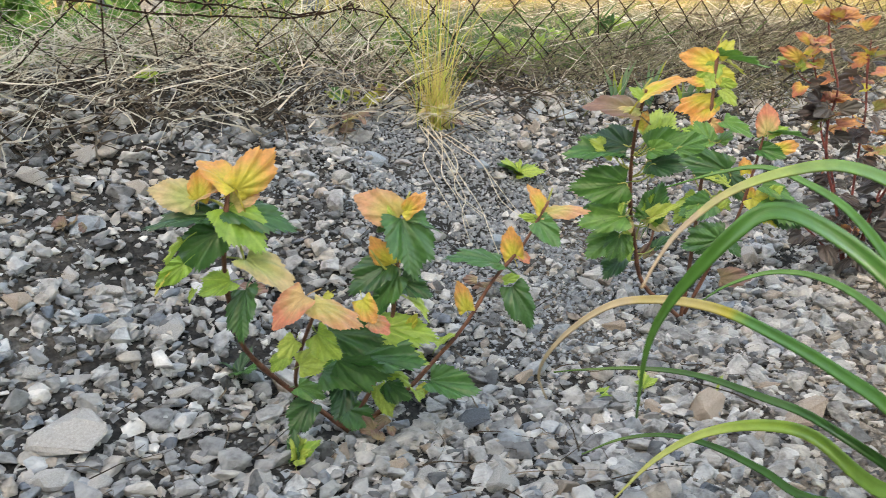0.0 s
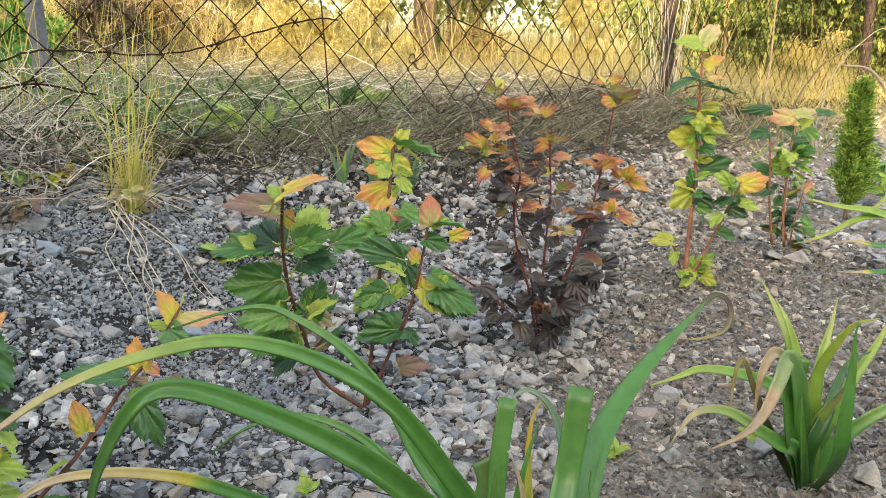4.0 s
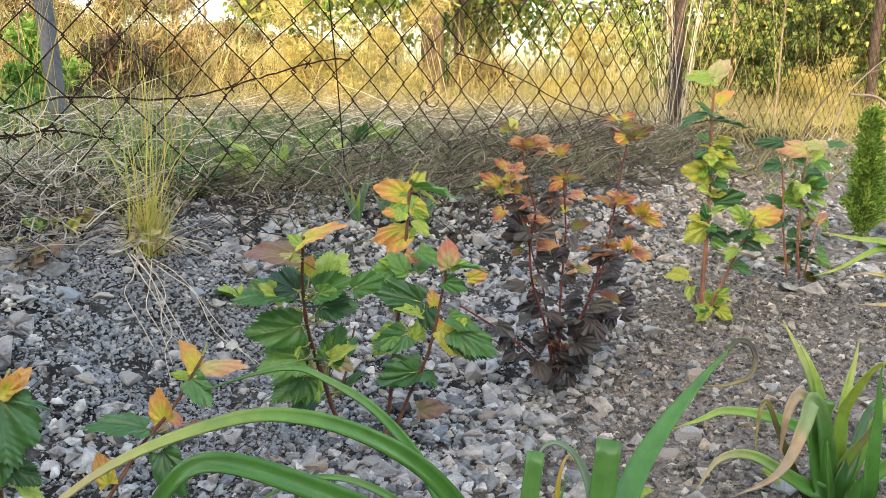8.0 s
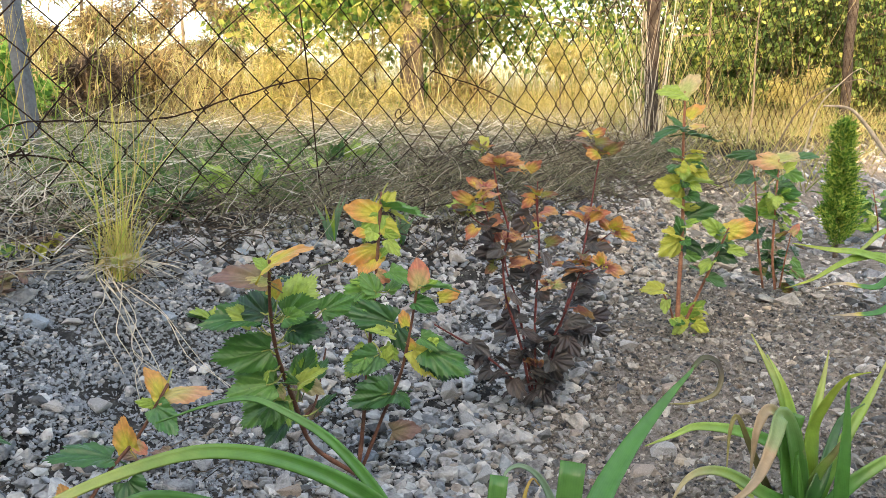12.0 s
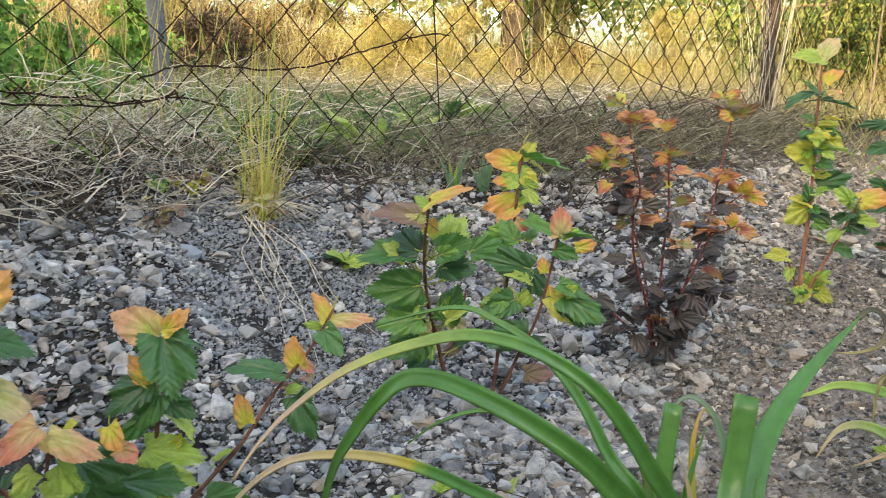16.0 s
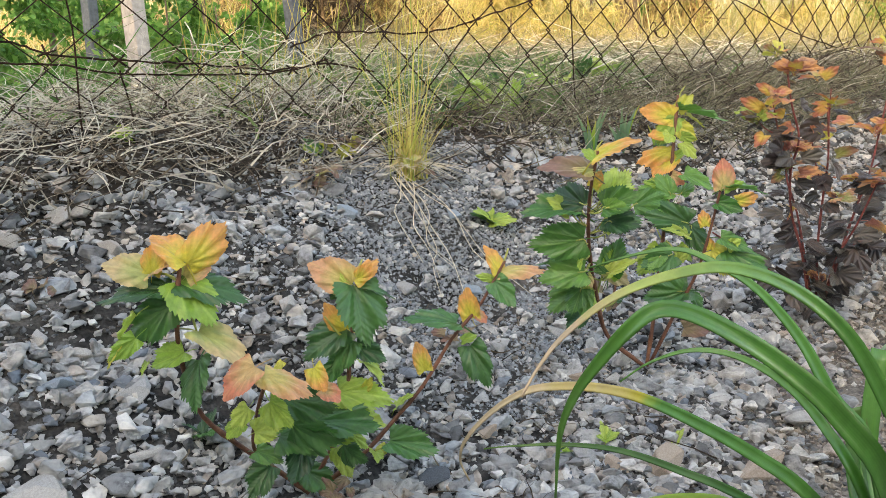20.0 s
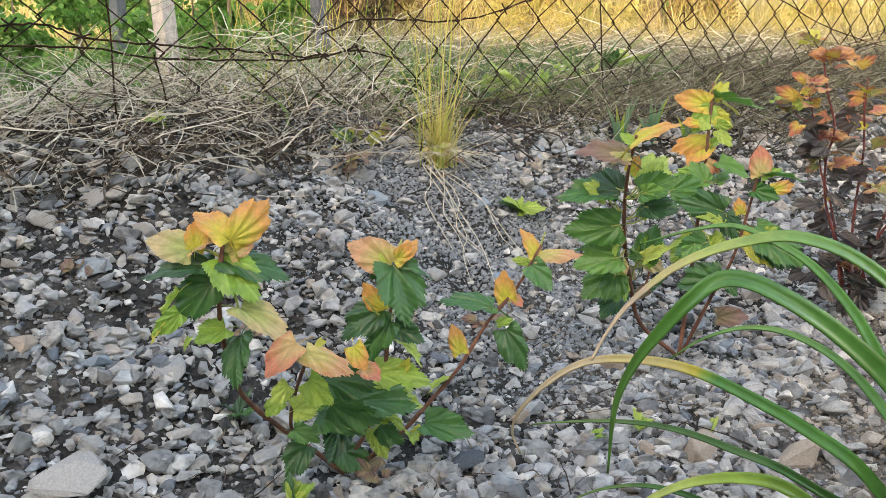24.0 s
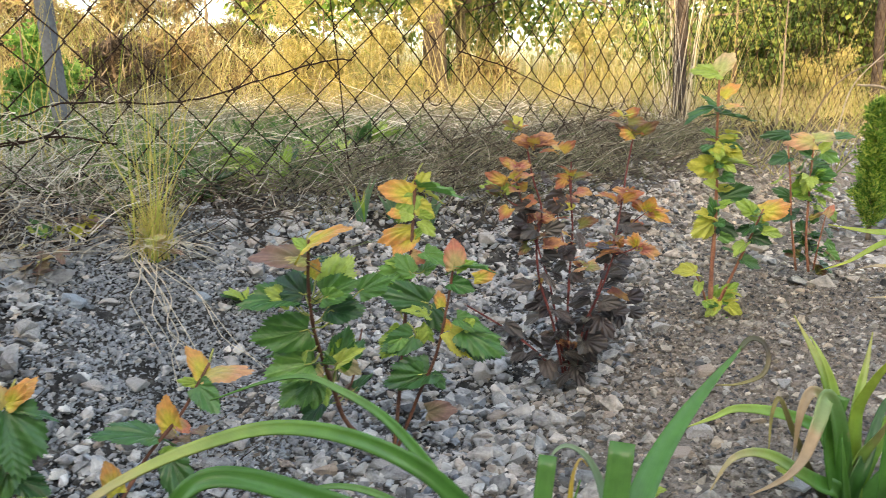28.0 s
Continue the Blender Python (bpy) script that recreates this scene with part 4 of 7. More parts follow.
leaf(shrub, "fresh", (0.508, 0.846, 0.234), (0.533, 0.821, 0.221), 0.6, 0.6)
stalked(shrub, "fresh", (0.353, 0.736, 0.205), (0.338, 0.733, 0.222), (0.290, 0.745, 0.232), 0.62, 0.6)
stalked(shrub, "green", (0.351, 0.731, 0.217), (0.353, 0.761, 0.221), (0.347, 0.779, 0.243), 0.7, 0.9)
stalked(shrub, "fresh", (0.357, 0.744, 0.185), (0.349, 0.738, 0.192), (0.297, 0.746, 0.184), 0.65, 0.65)
stalked(shrub, "fresh", (0.362, 0.752, 0.172), (0.357, 0.760, 0.165), (0.314, 0.783, 0.163), 0.7, 0.7)
stalked(shrub, "fresh", (0.364, 0.757, 0.162), (0.351, 0.739, 0.158), (0.307, 0.745, 0.154), 0.75, 0.8)
stalked(shrub, "lime", (0.350, 0.729, 0.221), (0.363, 0.718, 0.234), (0.382, 0.712, 0.256), 0.7, 0.9)
stalked(shrub, "fresh", (0.350, 0.729, 0.221), (0.361, 0.709, 0.229), (0.373, 0.694, 0.236), 0.9, 0.95)
stalked(shrub, "green", (0.355, 0.739, 0.197), (0.367, 0.720, 0.213), (0.386, 0.696, 0.212), 0.8, 0.9)
stalked(shrub, "lime", (0.372, 0.768, 0.141), (0.378, 0.743, 0.151), (0.394, 0.743, 0.182), 0.6, 0.95)
stalked(shrub, "fresh", (0.377, 0.774, 0.126), (0.355, 0.757, 0.134), (0.341, 0.747, 0.112), 0.8, 0.95)
stalked(shrub, "lime", (0.377, 0.774, 0.126), (0.363, 0.760, 0.134), (0.358, 0.753, 0.148), 0.5, 0.9)
stalked(shrub, "fresh", (0.486, 0.840, 0.198), (0.486, 0.827, 0.197), (0.464, 0.829, 0.206), 0.8, 0.9)
stalked(shrub, "green", (0.467, 0.815, 0.118), (0.478, 0.778, 0.116), (0.441, 0.776, 0.114), 0.8, 0.95)
stalked(shrub, "fresh", (0.474, 0.824, 0.149), (0.465, 0.806, 0.150), (0.449, 0.798, 0.137), 0.8, 0.9)
stalked(shrub, "lime", (0.350, 0.729, 0.221), (0.364, 0.727, 0.235), (0.397, 0.731, 0.258), 0.75, 0.55)
stalked(shrub, "fresh", (0.350, 0.729, 0.221), (0.360, 0.714, 0.229), (0.388, 0.696, 0.243), 0.85, 0.5)
stalked(shrub, "green", (0.351, 0.731, 0.217), (0.365, 0.755, 0.255), (0.390, 0.756, 0.254), 0.6, 0.6)
stalked(shrub, "fresh", (0.355, 0.739, 0.197), (0.400, 0.737, 0.224), (0.433, 0.737, 0.236), 0.6, 0.5)
stalked(shrub, "green", (0.355, 0.739, 0.197), (0.367, 0.729, 0.214), (0.392, 0.706, 0.219), 0.9, 0.6)
stalked(shrub, "lime", (0.356, 0.741, 0.193), (0.367, 0.724, 0.201), (0.374, 0.723, 0.219), 0.4, 0.8)
stalked(shrub, "fresh", (0.366, 0.760, 0.158), (0.377, 0.738, 0.154), (0.388, 0.744, 0.189), 0.85, 0.85)
stalked(shrub, "lime", (0.366, 0.760, 0.158), (0.377, 0.735, 0.156), (0.394, 0.718, 0.173), 0.5, 0.8)
stalked(shrub, "green", (0.372, 0.768, 0.141), (0.391, 0.772, 0.138), (0.415, 0.777, 0.162), 0.7, 0.6)
stalked(shrub, "green", (0.349, 0.724, 0.232), (0.344, 0.725, 0.230), (0.320, 0.748, 0.242), 0.8, 0.55)
stalked(shrub, "lime", (0.353, 0.736, 0.205), (0.333, 0.736, 0.222), (0.312, 0.737, 0.236), 0.75, 0.6)
stalked(shrub, "fresh", (0.357, 0.744, 0.185), (0.348, 0.749, 0.190), (0.321, 0.756, 0.201), 0.8, 0.5)
stalked(shrub, "fresh", (0.362, 0.752, 0.172), (0.360, 0.767, 0.162), (0.327, 0.786, 0.164), 0.65, 0.5)
stalked(shrub, "green", (0.364, 0.757, 0.162), (0.354, 0.754, 0.154), (0.319, 0.753, 0.157), 0.85, 0.6)
stalked(shrub, "pale", (0.370, 0.767, 0.145), (0.358, 0.751, 0.151), (0.361, 0.742, 0.141), 0.6, 0.8)
stalked(shrub, "lime", (0.362, 0.752, 0.172), (0.347, 0.736, 0.172), (0.343, 0.730, 0.162), 0.5, 0.7)
stalked(shrub, "fresh", (0.377, 0.774, 0.126), (0.357, 0.772, 0.131), (0.324, 0.765, 0.110), 0.85, 0.7)
stalked(shrub, "fresh", (0.377, 0.774, 0.126), (0.360, 0.760, 0.130), (0.354, 0.747, 0.109), 0.75, 0.8)
stalked(shrub, "lime", (0.377, 0.774, 0.126), (0.367, 0.778, 0.127), (0.373, 0.761, 0.107), 0.6, 0.75)
stalked(shrub, "brown", (0.379, 0.776, 0.122), (0.382, 0.778, 0.122), (0.383, 0.788, 0.138), 0.7, 0.7)
stalked(shrub, "green", (0.385, 0.780, 0.105), (0.405, 0.784, 0.108), (0.424, 0.785, 0.123), 0.6, 0.6)
stalked(shrub, "green", (0.387, 0.782, 0.098), (0.374, 0.788, 0.098), (0.344, 0.776, 0.088), 0.8, 0.7)
stalked(shrub, "brown", (0.387, 0.782, 0.098), (0.395, 0.790, 0.101), (0.411, 0.786, 0.112), 0.6, 0.6)
stalked(shrub, "fresh", (0.488, 0.842, 0.204), (0.489, 0.838, 0.213), (0.473, 0.844, 0.235), 0.85, 0.6)
stalked(shrub, "green", (0.486, 0.840, 0.198), (0.499, 0.811, 0.184), (0.447, 0.824, 0.200), 0.55, 0.6)
stalked(shrub, "lime", (0.481, 0.833, 0.178), (0.496, 0.803, 0.171), (0.470, 0.806, 0.186), 0.45, 0.6)
stalked(shrub, "green", (0.480, 0.831, 0.172), (0.502, 0.813, 0.181), (0.501, 0.787, 0.159), 0.7, 0.7)
stalked(shrub, "green", (0.474, 0.824, 0.149), (0.479, 0.806, 0.151), (0.443, 0.801, 0.138), 0.85, 0.65)
stalked(shrub, "lime", (0.474, 0.824, 0.149), (0.492, 0.818, 0.156), (0.498, 0.802, 0.143), 0.6, 0.6)
stalked(shrub, "green", (0.467, 0.815, 0.118), (0.489, 0.784, 0.114), (0.437, 0.782, 0.108), 0.75, 0.65)
stalked(shrub, "lime", (0.467, 0.815, 0.118), (0.474, 0.801, 0.115), (0.457, 0.804, 0.122), 0.5, 0.6)
stalked(shrub, "fresh", (0.466, 0.814, 0.111), (0.494, 0.791, 0.109), (0.504, 0.774, 0.099), 0.7, 0.7)
stalked(shrub, "fresh", (0.477, 0.827, 0.160), (0.470, 0.849, 0.201), (0.455, 0.867, 0.203), 0.7, 0.5)
stalked(shrub, "fresh", (0.491, 0.846, 0.214), (0.507, 0.850, 0.210), (0.525, 0.856, 0.225), 0.7, 0.5)
fill(shrub, (0.515, 0.87, 0.285), 0.03, 8, ("orange", "yellow", "lime"), 0.024, 43)
stem(shrub, [(0.344, 0.696, 0.278), (0.343, 0.693, 0.288), (0.348, 0.692, 0.296)], 0.0013, 0.0008, SHOOT)
stem(shrub, [(0.512, 0.880, 0.312), (0.515, 0.880, 0.323), (0.521, 0.880, 0.332)], 0.0013, 0.0008, SHOOT)
stem(shrub, [(0.510, 0.765, 0.228), (0.512, 0.766, 0.240), (0.512, 0.768, 0.250)], 0.0013, 0.0008, SHOOT)
stem(shrub, [(0.380, 0.777, 0.119), (0.383, 0.778, 0.131), (0.385, 0.770, 0.151)], 0.0013, 0.0008, SHOOT)
stem(shrub, [(0.484, 0.804, 0.146), (0.479, 0.808, 0.159), (0.474, 0.812, 0.165)], 0.0013, 0.0008, SHOOT)

shrub = plant("purple_shrub", (0.735, 0.905, 0.03), "dark purple-leaved shrub with red stems and coppery shoot tips")
stem(shrub, [(0.725, 0.901, 0.033), (0.712, 0.910, 0.110), (0.696, 0.917, 0.165), (0.691, 0.918, 0.218), (0.698, 0.917, 0.259), (0.688, 0.924, 0.303), (0.684, 0.936, 0.351)], 0.0020, 0.0012)
stem(shrub, [(0.732, 0.898, 0.034), (0.738, 0.916, 0.114), (0.750, 0.931, 0.188), (0.756, 0.937, 0.233), (0.757, 0.950, 0.301)], 0.0020, 0.0012)
stem(shrub, [(0.740, 0.894, 0.034), (0.780, 0.925, 0.107), (0.818, 0.952, 0.161), (0.847, 0.971, 0.205), (0.869, 0.991, 0.243), (0.888, 1.005, 0.299), (0.908, 1.018, 0.354)], 0.0020, 0.0012)
stem(shrub, [(0.737, 0.895, 0.033), (0.744, 0.885, 0.106), (0.761, 0.876, 0.152), (0.777, 0.868, 0.205)], 0.0020, 0.0012)
stem(shrub, [(0.721, 0.902, 0.034), (0.688, 0.913, 0.073), (0.655, 0.932, 0.102), (0.605, 0.949, 0.136)], 0.0020, 0.0012)
stem(shrub, [(0.728, 0.899, 0.034), (0.732, 0.931, 0.094), (0.736, 0.963, 0.151), (0.730, 0.987, 0.203), (0.744, 1.002, 0.257)], 0.0020, 0.0012)
stem(shrub, [(0.756, 0.936, 0.225), (0.758, 0.945, 0.27), (0.760, 0.950, 0.318)], 0.0014, 0.0009)
stem(shrub, [(0.691, 0.918, 0.215), (0.676, 0.925, 0.262), (0.668, 0.934, 0.305)], 0.0014, 0.0008)
stem(shrub, [(0.676, 0.925, 0.262), (0.660, 0.933, 0.272), (0.650, 0.936, 0.283)], 0.0010, 0.0007)
stem(shrub, [(0.847, 0.971, 0.205), (0.872, 0.975, 0.218), (0.902, 0.976, 0.236)], 0.0012, 0.0008)
stem(shrub, [(0.818, 0.952, 0.161), (0.826, 0.962, 0.176), (0.829, 0.968, 0.196)], 0.0011, 0.0008)
stem(shrub, [(0.777, 0.868, 0.205), (0.790, 0.863, 0.207), (0.805, 0.858, 0.213)], 0.0011, 0.0008)
stem(shrub, [(0.750, 0.931, 0.188), (0.742, 0.938, 0.215), (0.736, 0.945, 0.252)], 0.0011, 0.0008)
stem(shrub, [(0.744, 0.885, 0.106), (0.772, 0.884, 0.128), (0.800, 0.893, 0.128), (0.822, 0.909, 0.112)], 0.0011, 0.0007)
WARM = ("amber", "orange", "rose")
rosette(shrub, (0.692, 0.930, 0.340), 7, ("copper", "copper", "amber", "rose"), 0.030, 301)
rosette(shrub, (0.742, 0.952, 0.330), 3, ("amber", "peach"), 0.026, 302)
rosette(shrub, (0.674, 0.943, 0.362), 4, ("olive", "amber", "yellow"), 0.022, 303)
rosette(shrub, (0.671, 0.934, 0.312), 5, ("rose", "rose", "amber"), 0.026, 304)
rosette(shrub, (0.660, 0.935, 0.294), 4, ("amber", "orange"), 0.025, 305)
rosette(shrub, (0.650, 0.936, 0.280), 4, ("olive", "yellow", "lime"), 0.024, 306)
rosette(shrub, (0.698, 0.930, 0.243), 7, ("rose", "amber", "rose", "copper"), 0.026, 307)
rosette(shrub, (0.760, 0.946, 0.296), 5, ("yellow", "amber", "olive"), 0.022, 308)
rosette(shrub, (0.742, 0.946, 0.256), 4, ("yellow", "amber"), 0.019, 309)
rosette(shrub, (0.906, 1.014, 0.345), 7, ("amber", "orange", "olive"), 0.030, 310)
rosette(shrub, (0.892, 1.022, 0.372), 3, ("amber", "yellow"), 0.024, 320)
rosette(shrub, (0.866, 0.992, 0.250), 6, ("rose", "rose", "amber"), 0.028, 311)
rosette(shrub, (0.884, 0.995, 0.262), 4, WARM, 0.024, 312)
rosette(shrub, (0.902, 0.976, 0.234), 6, ("orange", "rose", "amber"), 0.026, 313, (0.5, -0.3, 0.8))
rosette(shrub, (0.828, 0.967, 0.190), 6, ("amber", "orange", "copper"), 0.024, 314)
rosette(shrub, (0.805, 0.858, 0.210), 6, ("orange", "rose"), 0.022, 315, (0.6, -0.2, 0.7))
rosette(shrub, (0.737, 0.950, 0.196), 4, ("peach", "rose", "amber"), 0.022, 316)
rosette(shrub, (0.684, 0.922, 0.216), 3, ("yellow", "olive"), 0.024, 317, (-0.5, -0.4, 0.4))
rosette(shrub, (0.762, 0.915, 0.178), 4, ("peach", "copper", "pale"), 0.022, 318)
rosette(shrub, (0.728, 0.895, 0.075), 3, ("pink", "copper"), 0.020, 319)
leaf(shrub, "brown", (0.888, 1.020, 0.362), (0.858, 1.036, 0.374), .8, .4)
leaf(shrub, "olive", (0.897, 1.018, 0.366), (0.925, 1.008, 0.366), .7, .5)
dark = random.Random(77)
for twig, line in list(STEMS[shrub.name]):
    for q in line:
        if q.z < 0.05:
            continue
        low = max(0.0, min(1.0, (0.30 - q.z) / 0.18))
        for i in range((dark.random() < 0.58) + (dark.random() < low * 0.62)):
            a = dark.uniform(0, 6.28)
            d = Vector((math.cos(a), math.sin(a) * 0.8, dark.uniform(-0.6, 0.35))).normalized()
            size = dark.uniform(0.017, 0.029)
            root = q + Vector((0, 0, dark.gauss(0, 0.006))) + d * size * 0.42
            tip = root + d * size
            tip.z = max(tip.z, 0.034)
            kinds = ("purple", "purple", "plum", "purple", "plum") if dark.random() < low + 0.12 else ("plum", "olive", "copper", "rose", "amber")
            leaf(shrub, dark.choice(kinds), root, tip, dark.uniform(0.5, 0.9), dark.uniform(0.2, 0.9))
fill(shrub, (0.735, 0.90, 0.085), 0.065, 24, ("purple", "purple", "plum"), 0.025, 5)

shrub = plant("upright_shrub", (1.075, 1.005, 0.06), "tall upright shrub with a red stem and yellow-green lobed leaves")
stem(shrub, [(1.062, 1.016, 0.055), (1.070, 1.026, 0.123), (1.079, 1.034, 0.187), (1.088, 1.045, 0.259), (1.095, 1.058, 0.341), (1.106, 1.072, 0.441)], 0.0044, 0.0020)
stem(shrub, [(1.067, 1.014, 0.055), (1.096, 1.004, 0.125), (1.113, 0.995, 0.172), (1.132, 0.986, 0.225)], 0.0030, 0.0016)
stem(shrub, [(1.060, 1.017, 0.055), (1.041, 1.012, 0.101), (1.018, 1.006, 0.132)], 0.0022, 0.0012)
leaf(shrub, "pale", (1.103, 1.074, 0.439), (1.127, 1.064, 0.471), .6, .7)
leaf(shrub, "lime", (1.106, 1.072, 0.436), (1.060, 1.082, 0.444), .6, .6)
leaf(shrub, "orange", (1.108, 1.063, 0.399), (1.129, 1.054, 0.423), .8, .8)
leaf(shrub, "green", (1.098, 1.064, 0.381), (1.043, 1.075, 0.372), .6, .5)
leaf(shrub, "green", (1.100, 1.063, 0.381), (1.079, 1.072, 0.408), .6, .6)
leaf(shrub, "green", (1.101, 1.061, 0.372), (1.149, 1.033, 0.361), .45, .5)
leaf(shrub, "peach", (1.112, 1.058, 0.381), (1.133, 1.046, 0.389), .6, .6)
leaf(shrub, "green", (1.093, 1.057, 0.336), (1.068, 1.065, 0.347), .7, .6)
leaf(shrub, "yellow", (1.098, 1.055, 0.334), (1.120, 1.036, 0.339), .7, .7)
leaf(shrub, "yellow", (1.094, 1.055, 0.327), (1.072, 1.056, 0.335), .7, .7)
leaf(shrub, "green", (1.092, 1.052, 0.305), (1.069, 1.053, 0.317), .7, .6)
leaf(shrub, "lime", (1.094, 1.051, 0.305), (1.113, 1.034, 0.312), .6, .6)
leaf(shrub, "yellow", (1.088, 1.050, 0.289), (1.038, 1.056, 0.290), .8, .7)
leaf(shrub, "lime", (1.095, 1.048, 0.294), (1.141, 1.019, 0.298), .45, .5)
leaf(shrub, "lime", (1.087, 1.045, 0.258), (1.062, 1.046, 0.265), .7, .7)
leaf(shrub, "yellow", (1.090, 1.043, 0.254), (1.106, 1.026, 0.258), .6, .7)
leaf(shrub, "green", (1.093, 1.039, 0.239), (1.135, 1.014, 0.258), .5, .6)
leaf(shrub, "yellow", (1.082, 1.037, 0.207), (1.052, 1.042, 0.223), .6, .7)
leaf(shrub, "yellow", (1.080, 1.037, 0.203), (1.039, 1.035, 0.185), .8, .8)
leaf(shrub, "green", (1.084, 1.034, 0.196), (1.103, 1.007, 0.182), .7, .7)
leaf(shrub, "yellow", (1.021, 1.004, 0.129), (0.988, 1.014, 0.139), .7, .7)
leaf(shrub, "lime", (1.031, 1.007, 0.112), (1.020, 0.997, 0.093), .6, .7)
leaf(shrub, "lime", (1.079, 1.014, 0.083), (1.097, 0.995, 0.106), .6, .6)
leaf(shrub, "yellow", (1.074, 1.015, 0.078), (1.058, 0.998, 0.065), .6, .7)
leaf(shrub, "orange", (1.130, 0.986, 0.220), (1.166, 0.963, 0.235), .65, .7)
leaf(shrub, "green", (1.124, 0.990, 0.200), (1.093, 0.993, 0.189), .7, .6)
leaf(shrub, "green", (1.118, 0.995, 0.181), (1.141, 0.973, 0.173), .8, .6)
leaf(shrub, "lime", (1.110, 0.996, 0.170), (1.082, 0.995, 0.158), .7, .6)
leaf(shrub, "green", (1.104, 0.999, 0.144), (1.125, 0.979, 0.131), .7, .6)
leaf(shrub, "green", (1.098, 1.009, 0.152), (1.077, 1.009, 0.166), .7, .6)
fill(shrub, (1.11, 1.02, 0.2), 0.055, 18, ("fresh", "green", "lime"), 0.03, 15)
fill(shrub, (1.075, 1.0, 0.075), 0.03, 14, ("lime", "yellow", "fresh"), 0.024, 16)
fill(shrub, (1.08, 1.01, 0.32), 0.045, 16, ("lime", "yellow", "green"), 0.026, 17)

shrub = plant("upright_shrub", (1.42, 1.12, 0.07), "slender upright shrub with thin brown stems and green leaves")
stem(shrub, [(1.360, 1.104, 0.078), (1.361, 1.116, 0.143), (1.373, 1.127, 0.226), (1.388, 1.139, 0.318)], 0.0030, 0.0016)
stem(shrub, [(1.339, 1.113, 0.081), (1.330, 1.122, 0.166), (1.327, 1.129, 0.249), (1.320, 1.133, 0.312)], 0.0025, 0.0014)
stem(shrub, [(1.368, 1.101, 0.081), (1.366, 1.090, 0.136), (1.374, 1.086, 0.189)], 0.0020, 0.0010)
leaf(shrub, "peach", (1.388, 1.138, 0.313), (1.337, 1.150, 0.322), .6, .6)
leaf(shrub, "pale", (1.390, 1.138, 0.318), (1.423, 1.109, 0.327), .7, .7)
leaf(shrub, "green", (1.409, 1.109, 0.323), (1.434, 1.089, 0.330), .6, .5)
leaf(shrub, "green", (1.331, 1.143, 0.329), (1.280, 1.155, 0.334), .3, .4)
leaf(shrub, "green", (1.326, 1.137, 0.290), (1.288, 1.140, 0.277), .7, .6)
leaf(shrub, "green", (1.382, 1.131, 0.268), (1.404, 1.113, 0.276), .7, .6)
leaf(shrub, "green", (1.380, 1.136, 0.288), (1.353, 1.139, 0.298), .7, .6)
leaf(shrub, "lime", (1.371, 1.126, 0.216), (1.333, 1.133, 0.223), .7, .6)
leaf(shrub, "pink", (1.373, 1.086, 0.185), (1.386, 1.078, 0.202), .6, .7)
leaf(shrub, "green", (1.332, 1.126, 0.186), (1.297, 1.129, 0.179), .8, .6)
leaf(shrub, "green", (1.334, 1.131, 0.215), (1.303, 1.137, 0.236), .7, .6)
fill(shrub, (1.40, 1.13, 0.24), 0.075, 34, ("fresh", "green", "lime"), 0.032, 21)
fill(shrub, (1.41, 1.13, 0.13), 0.07, 36, ("green", "green", "fresh", "olive"), 0.03, 22)

lily = plant("daylily", (0.410, 0.350, 0.0), "clump of daylily with long arching green strap leaves, some clipped")
blade(lily, [(0.390, 0.350, 0.000), (0.390, 0.347, 0.075), (0.353, 0.295, 0.182), (0.330, 0.288, 0.222), (0.304, 0.285, 0.258), (0.272, 0.280, 0.283), (0.241, 0.277, 0.295), (0.213, 0.272, 0.295), (0.187, 0.265, 0.290), (0.166, 0.257, 0.280), (0.154, 0.249, 0.272), (0.146, 0.243, 0.264)], 0.0104, "tanned")
blade(lily, [(0.395, 0.340, 0.000), (0.394, 0.339, 0.075), (0.346, 0.300, 0.171), (0.313, 0.298, 0.213), (0.284, 0.293, 0.239), (0.255, 0.287, 0.260), (0.230, 0.285, 0.274), (0.215, 0.286, 0.276), (0.205, 0.291, 0.266), (0.197, 0.302, 0.248), (0.191, 0.314, 0.228), (0.188, 0.325, 0.203), (0.189, 0.333, 0.164)], 0.0150, "green")
blade(lily, [(0.410, 0.365, 0.000), (0.406, 0.359, 0.075), (0.351, 0.319, 0.179), (0.335, 0.330, 0.205), (0.323, 0.344, 0.233), (0.305, 0.357, 0.257), (0.286, 0.370, 0.270), (0.272, 0.381, 0.275), (0.254, 0.392, 0.271), (0.229, 0.402, 0.262)], 0.0104, "green")
blade(lily, [(0.400, 0.360, 0.000), (0.398, 0.355, 0.075), (0.342, 0.313, 0.164), (0.328, 0.330, 0.194), (0.314, 0.345, 0.211), (0.295, 0.358, 0.221), (0.276, 0.370, 0.221), (0.257, 0.379, 0.212), (0.243, 0.386, 0.199)], 0.0090, "green")
blade(lily, [(0.385, 0.350, 0.000), (0.386, 0.347, 0.075), (0.316, 0.312, 0.160), (0.284, 0.319, 0.186), (0.253, 0.324, 0.205), (0.228, 0.326, 0.218), (0.208, 0.328, 0.224), (0.189, 0.330, 0.226), (0.173, 0.332, 0.224), (0.158, 0.337, 0.213), (0.146, 0.341, 0.198), (0.144, 0.348, 0.183), (0.149, 0.349, 0.170)], 0.0086, "yellowed")
blade(lily, [(0.380, 0.355, 0.000), (0.382, 0.351, 0.075), (0.301, 0.341, 0.143), (0.266, 0.356, 0.158), (0.238, 0.369, 0.166), (0.209, 0.379, 0.168), (0.180, 0.389, 0.165), (0.166, 0.391, 0.164)], 0.0070, "dark")
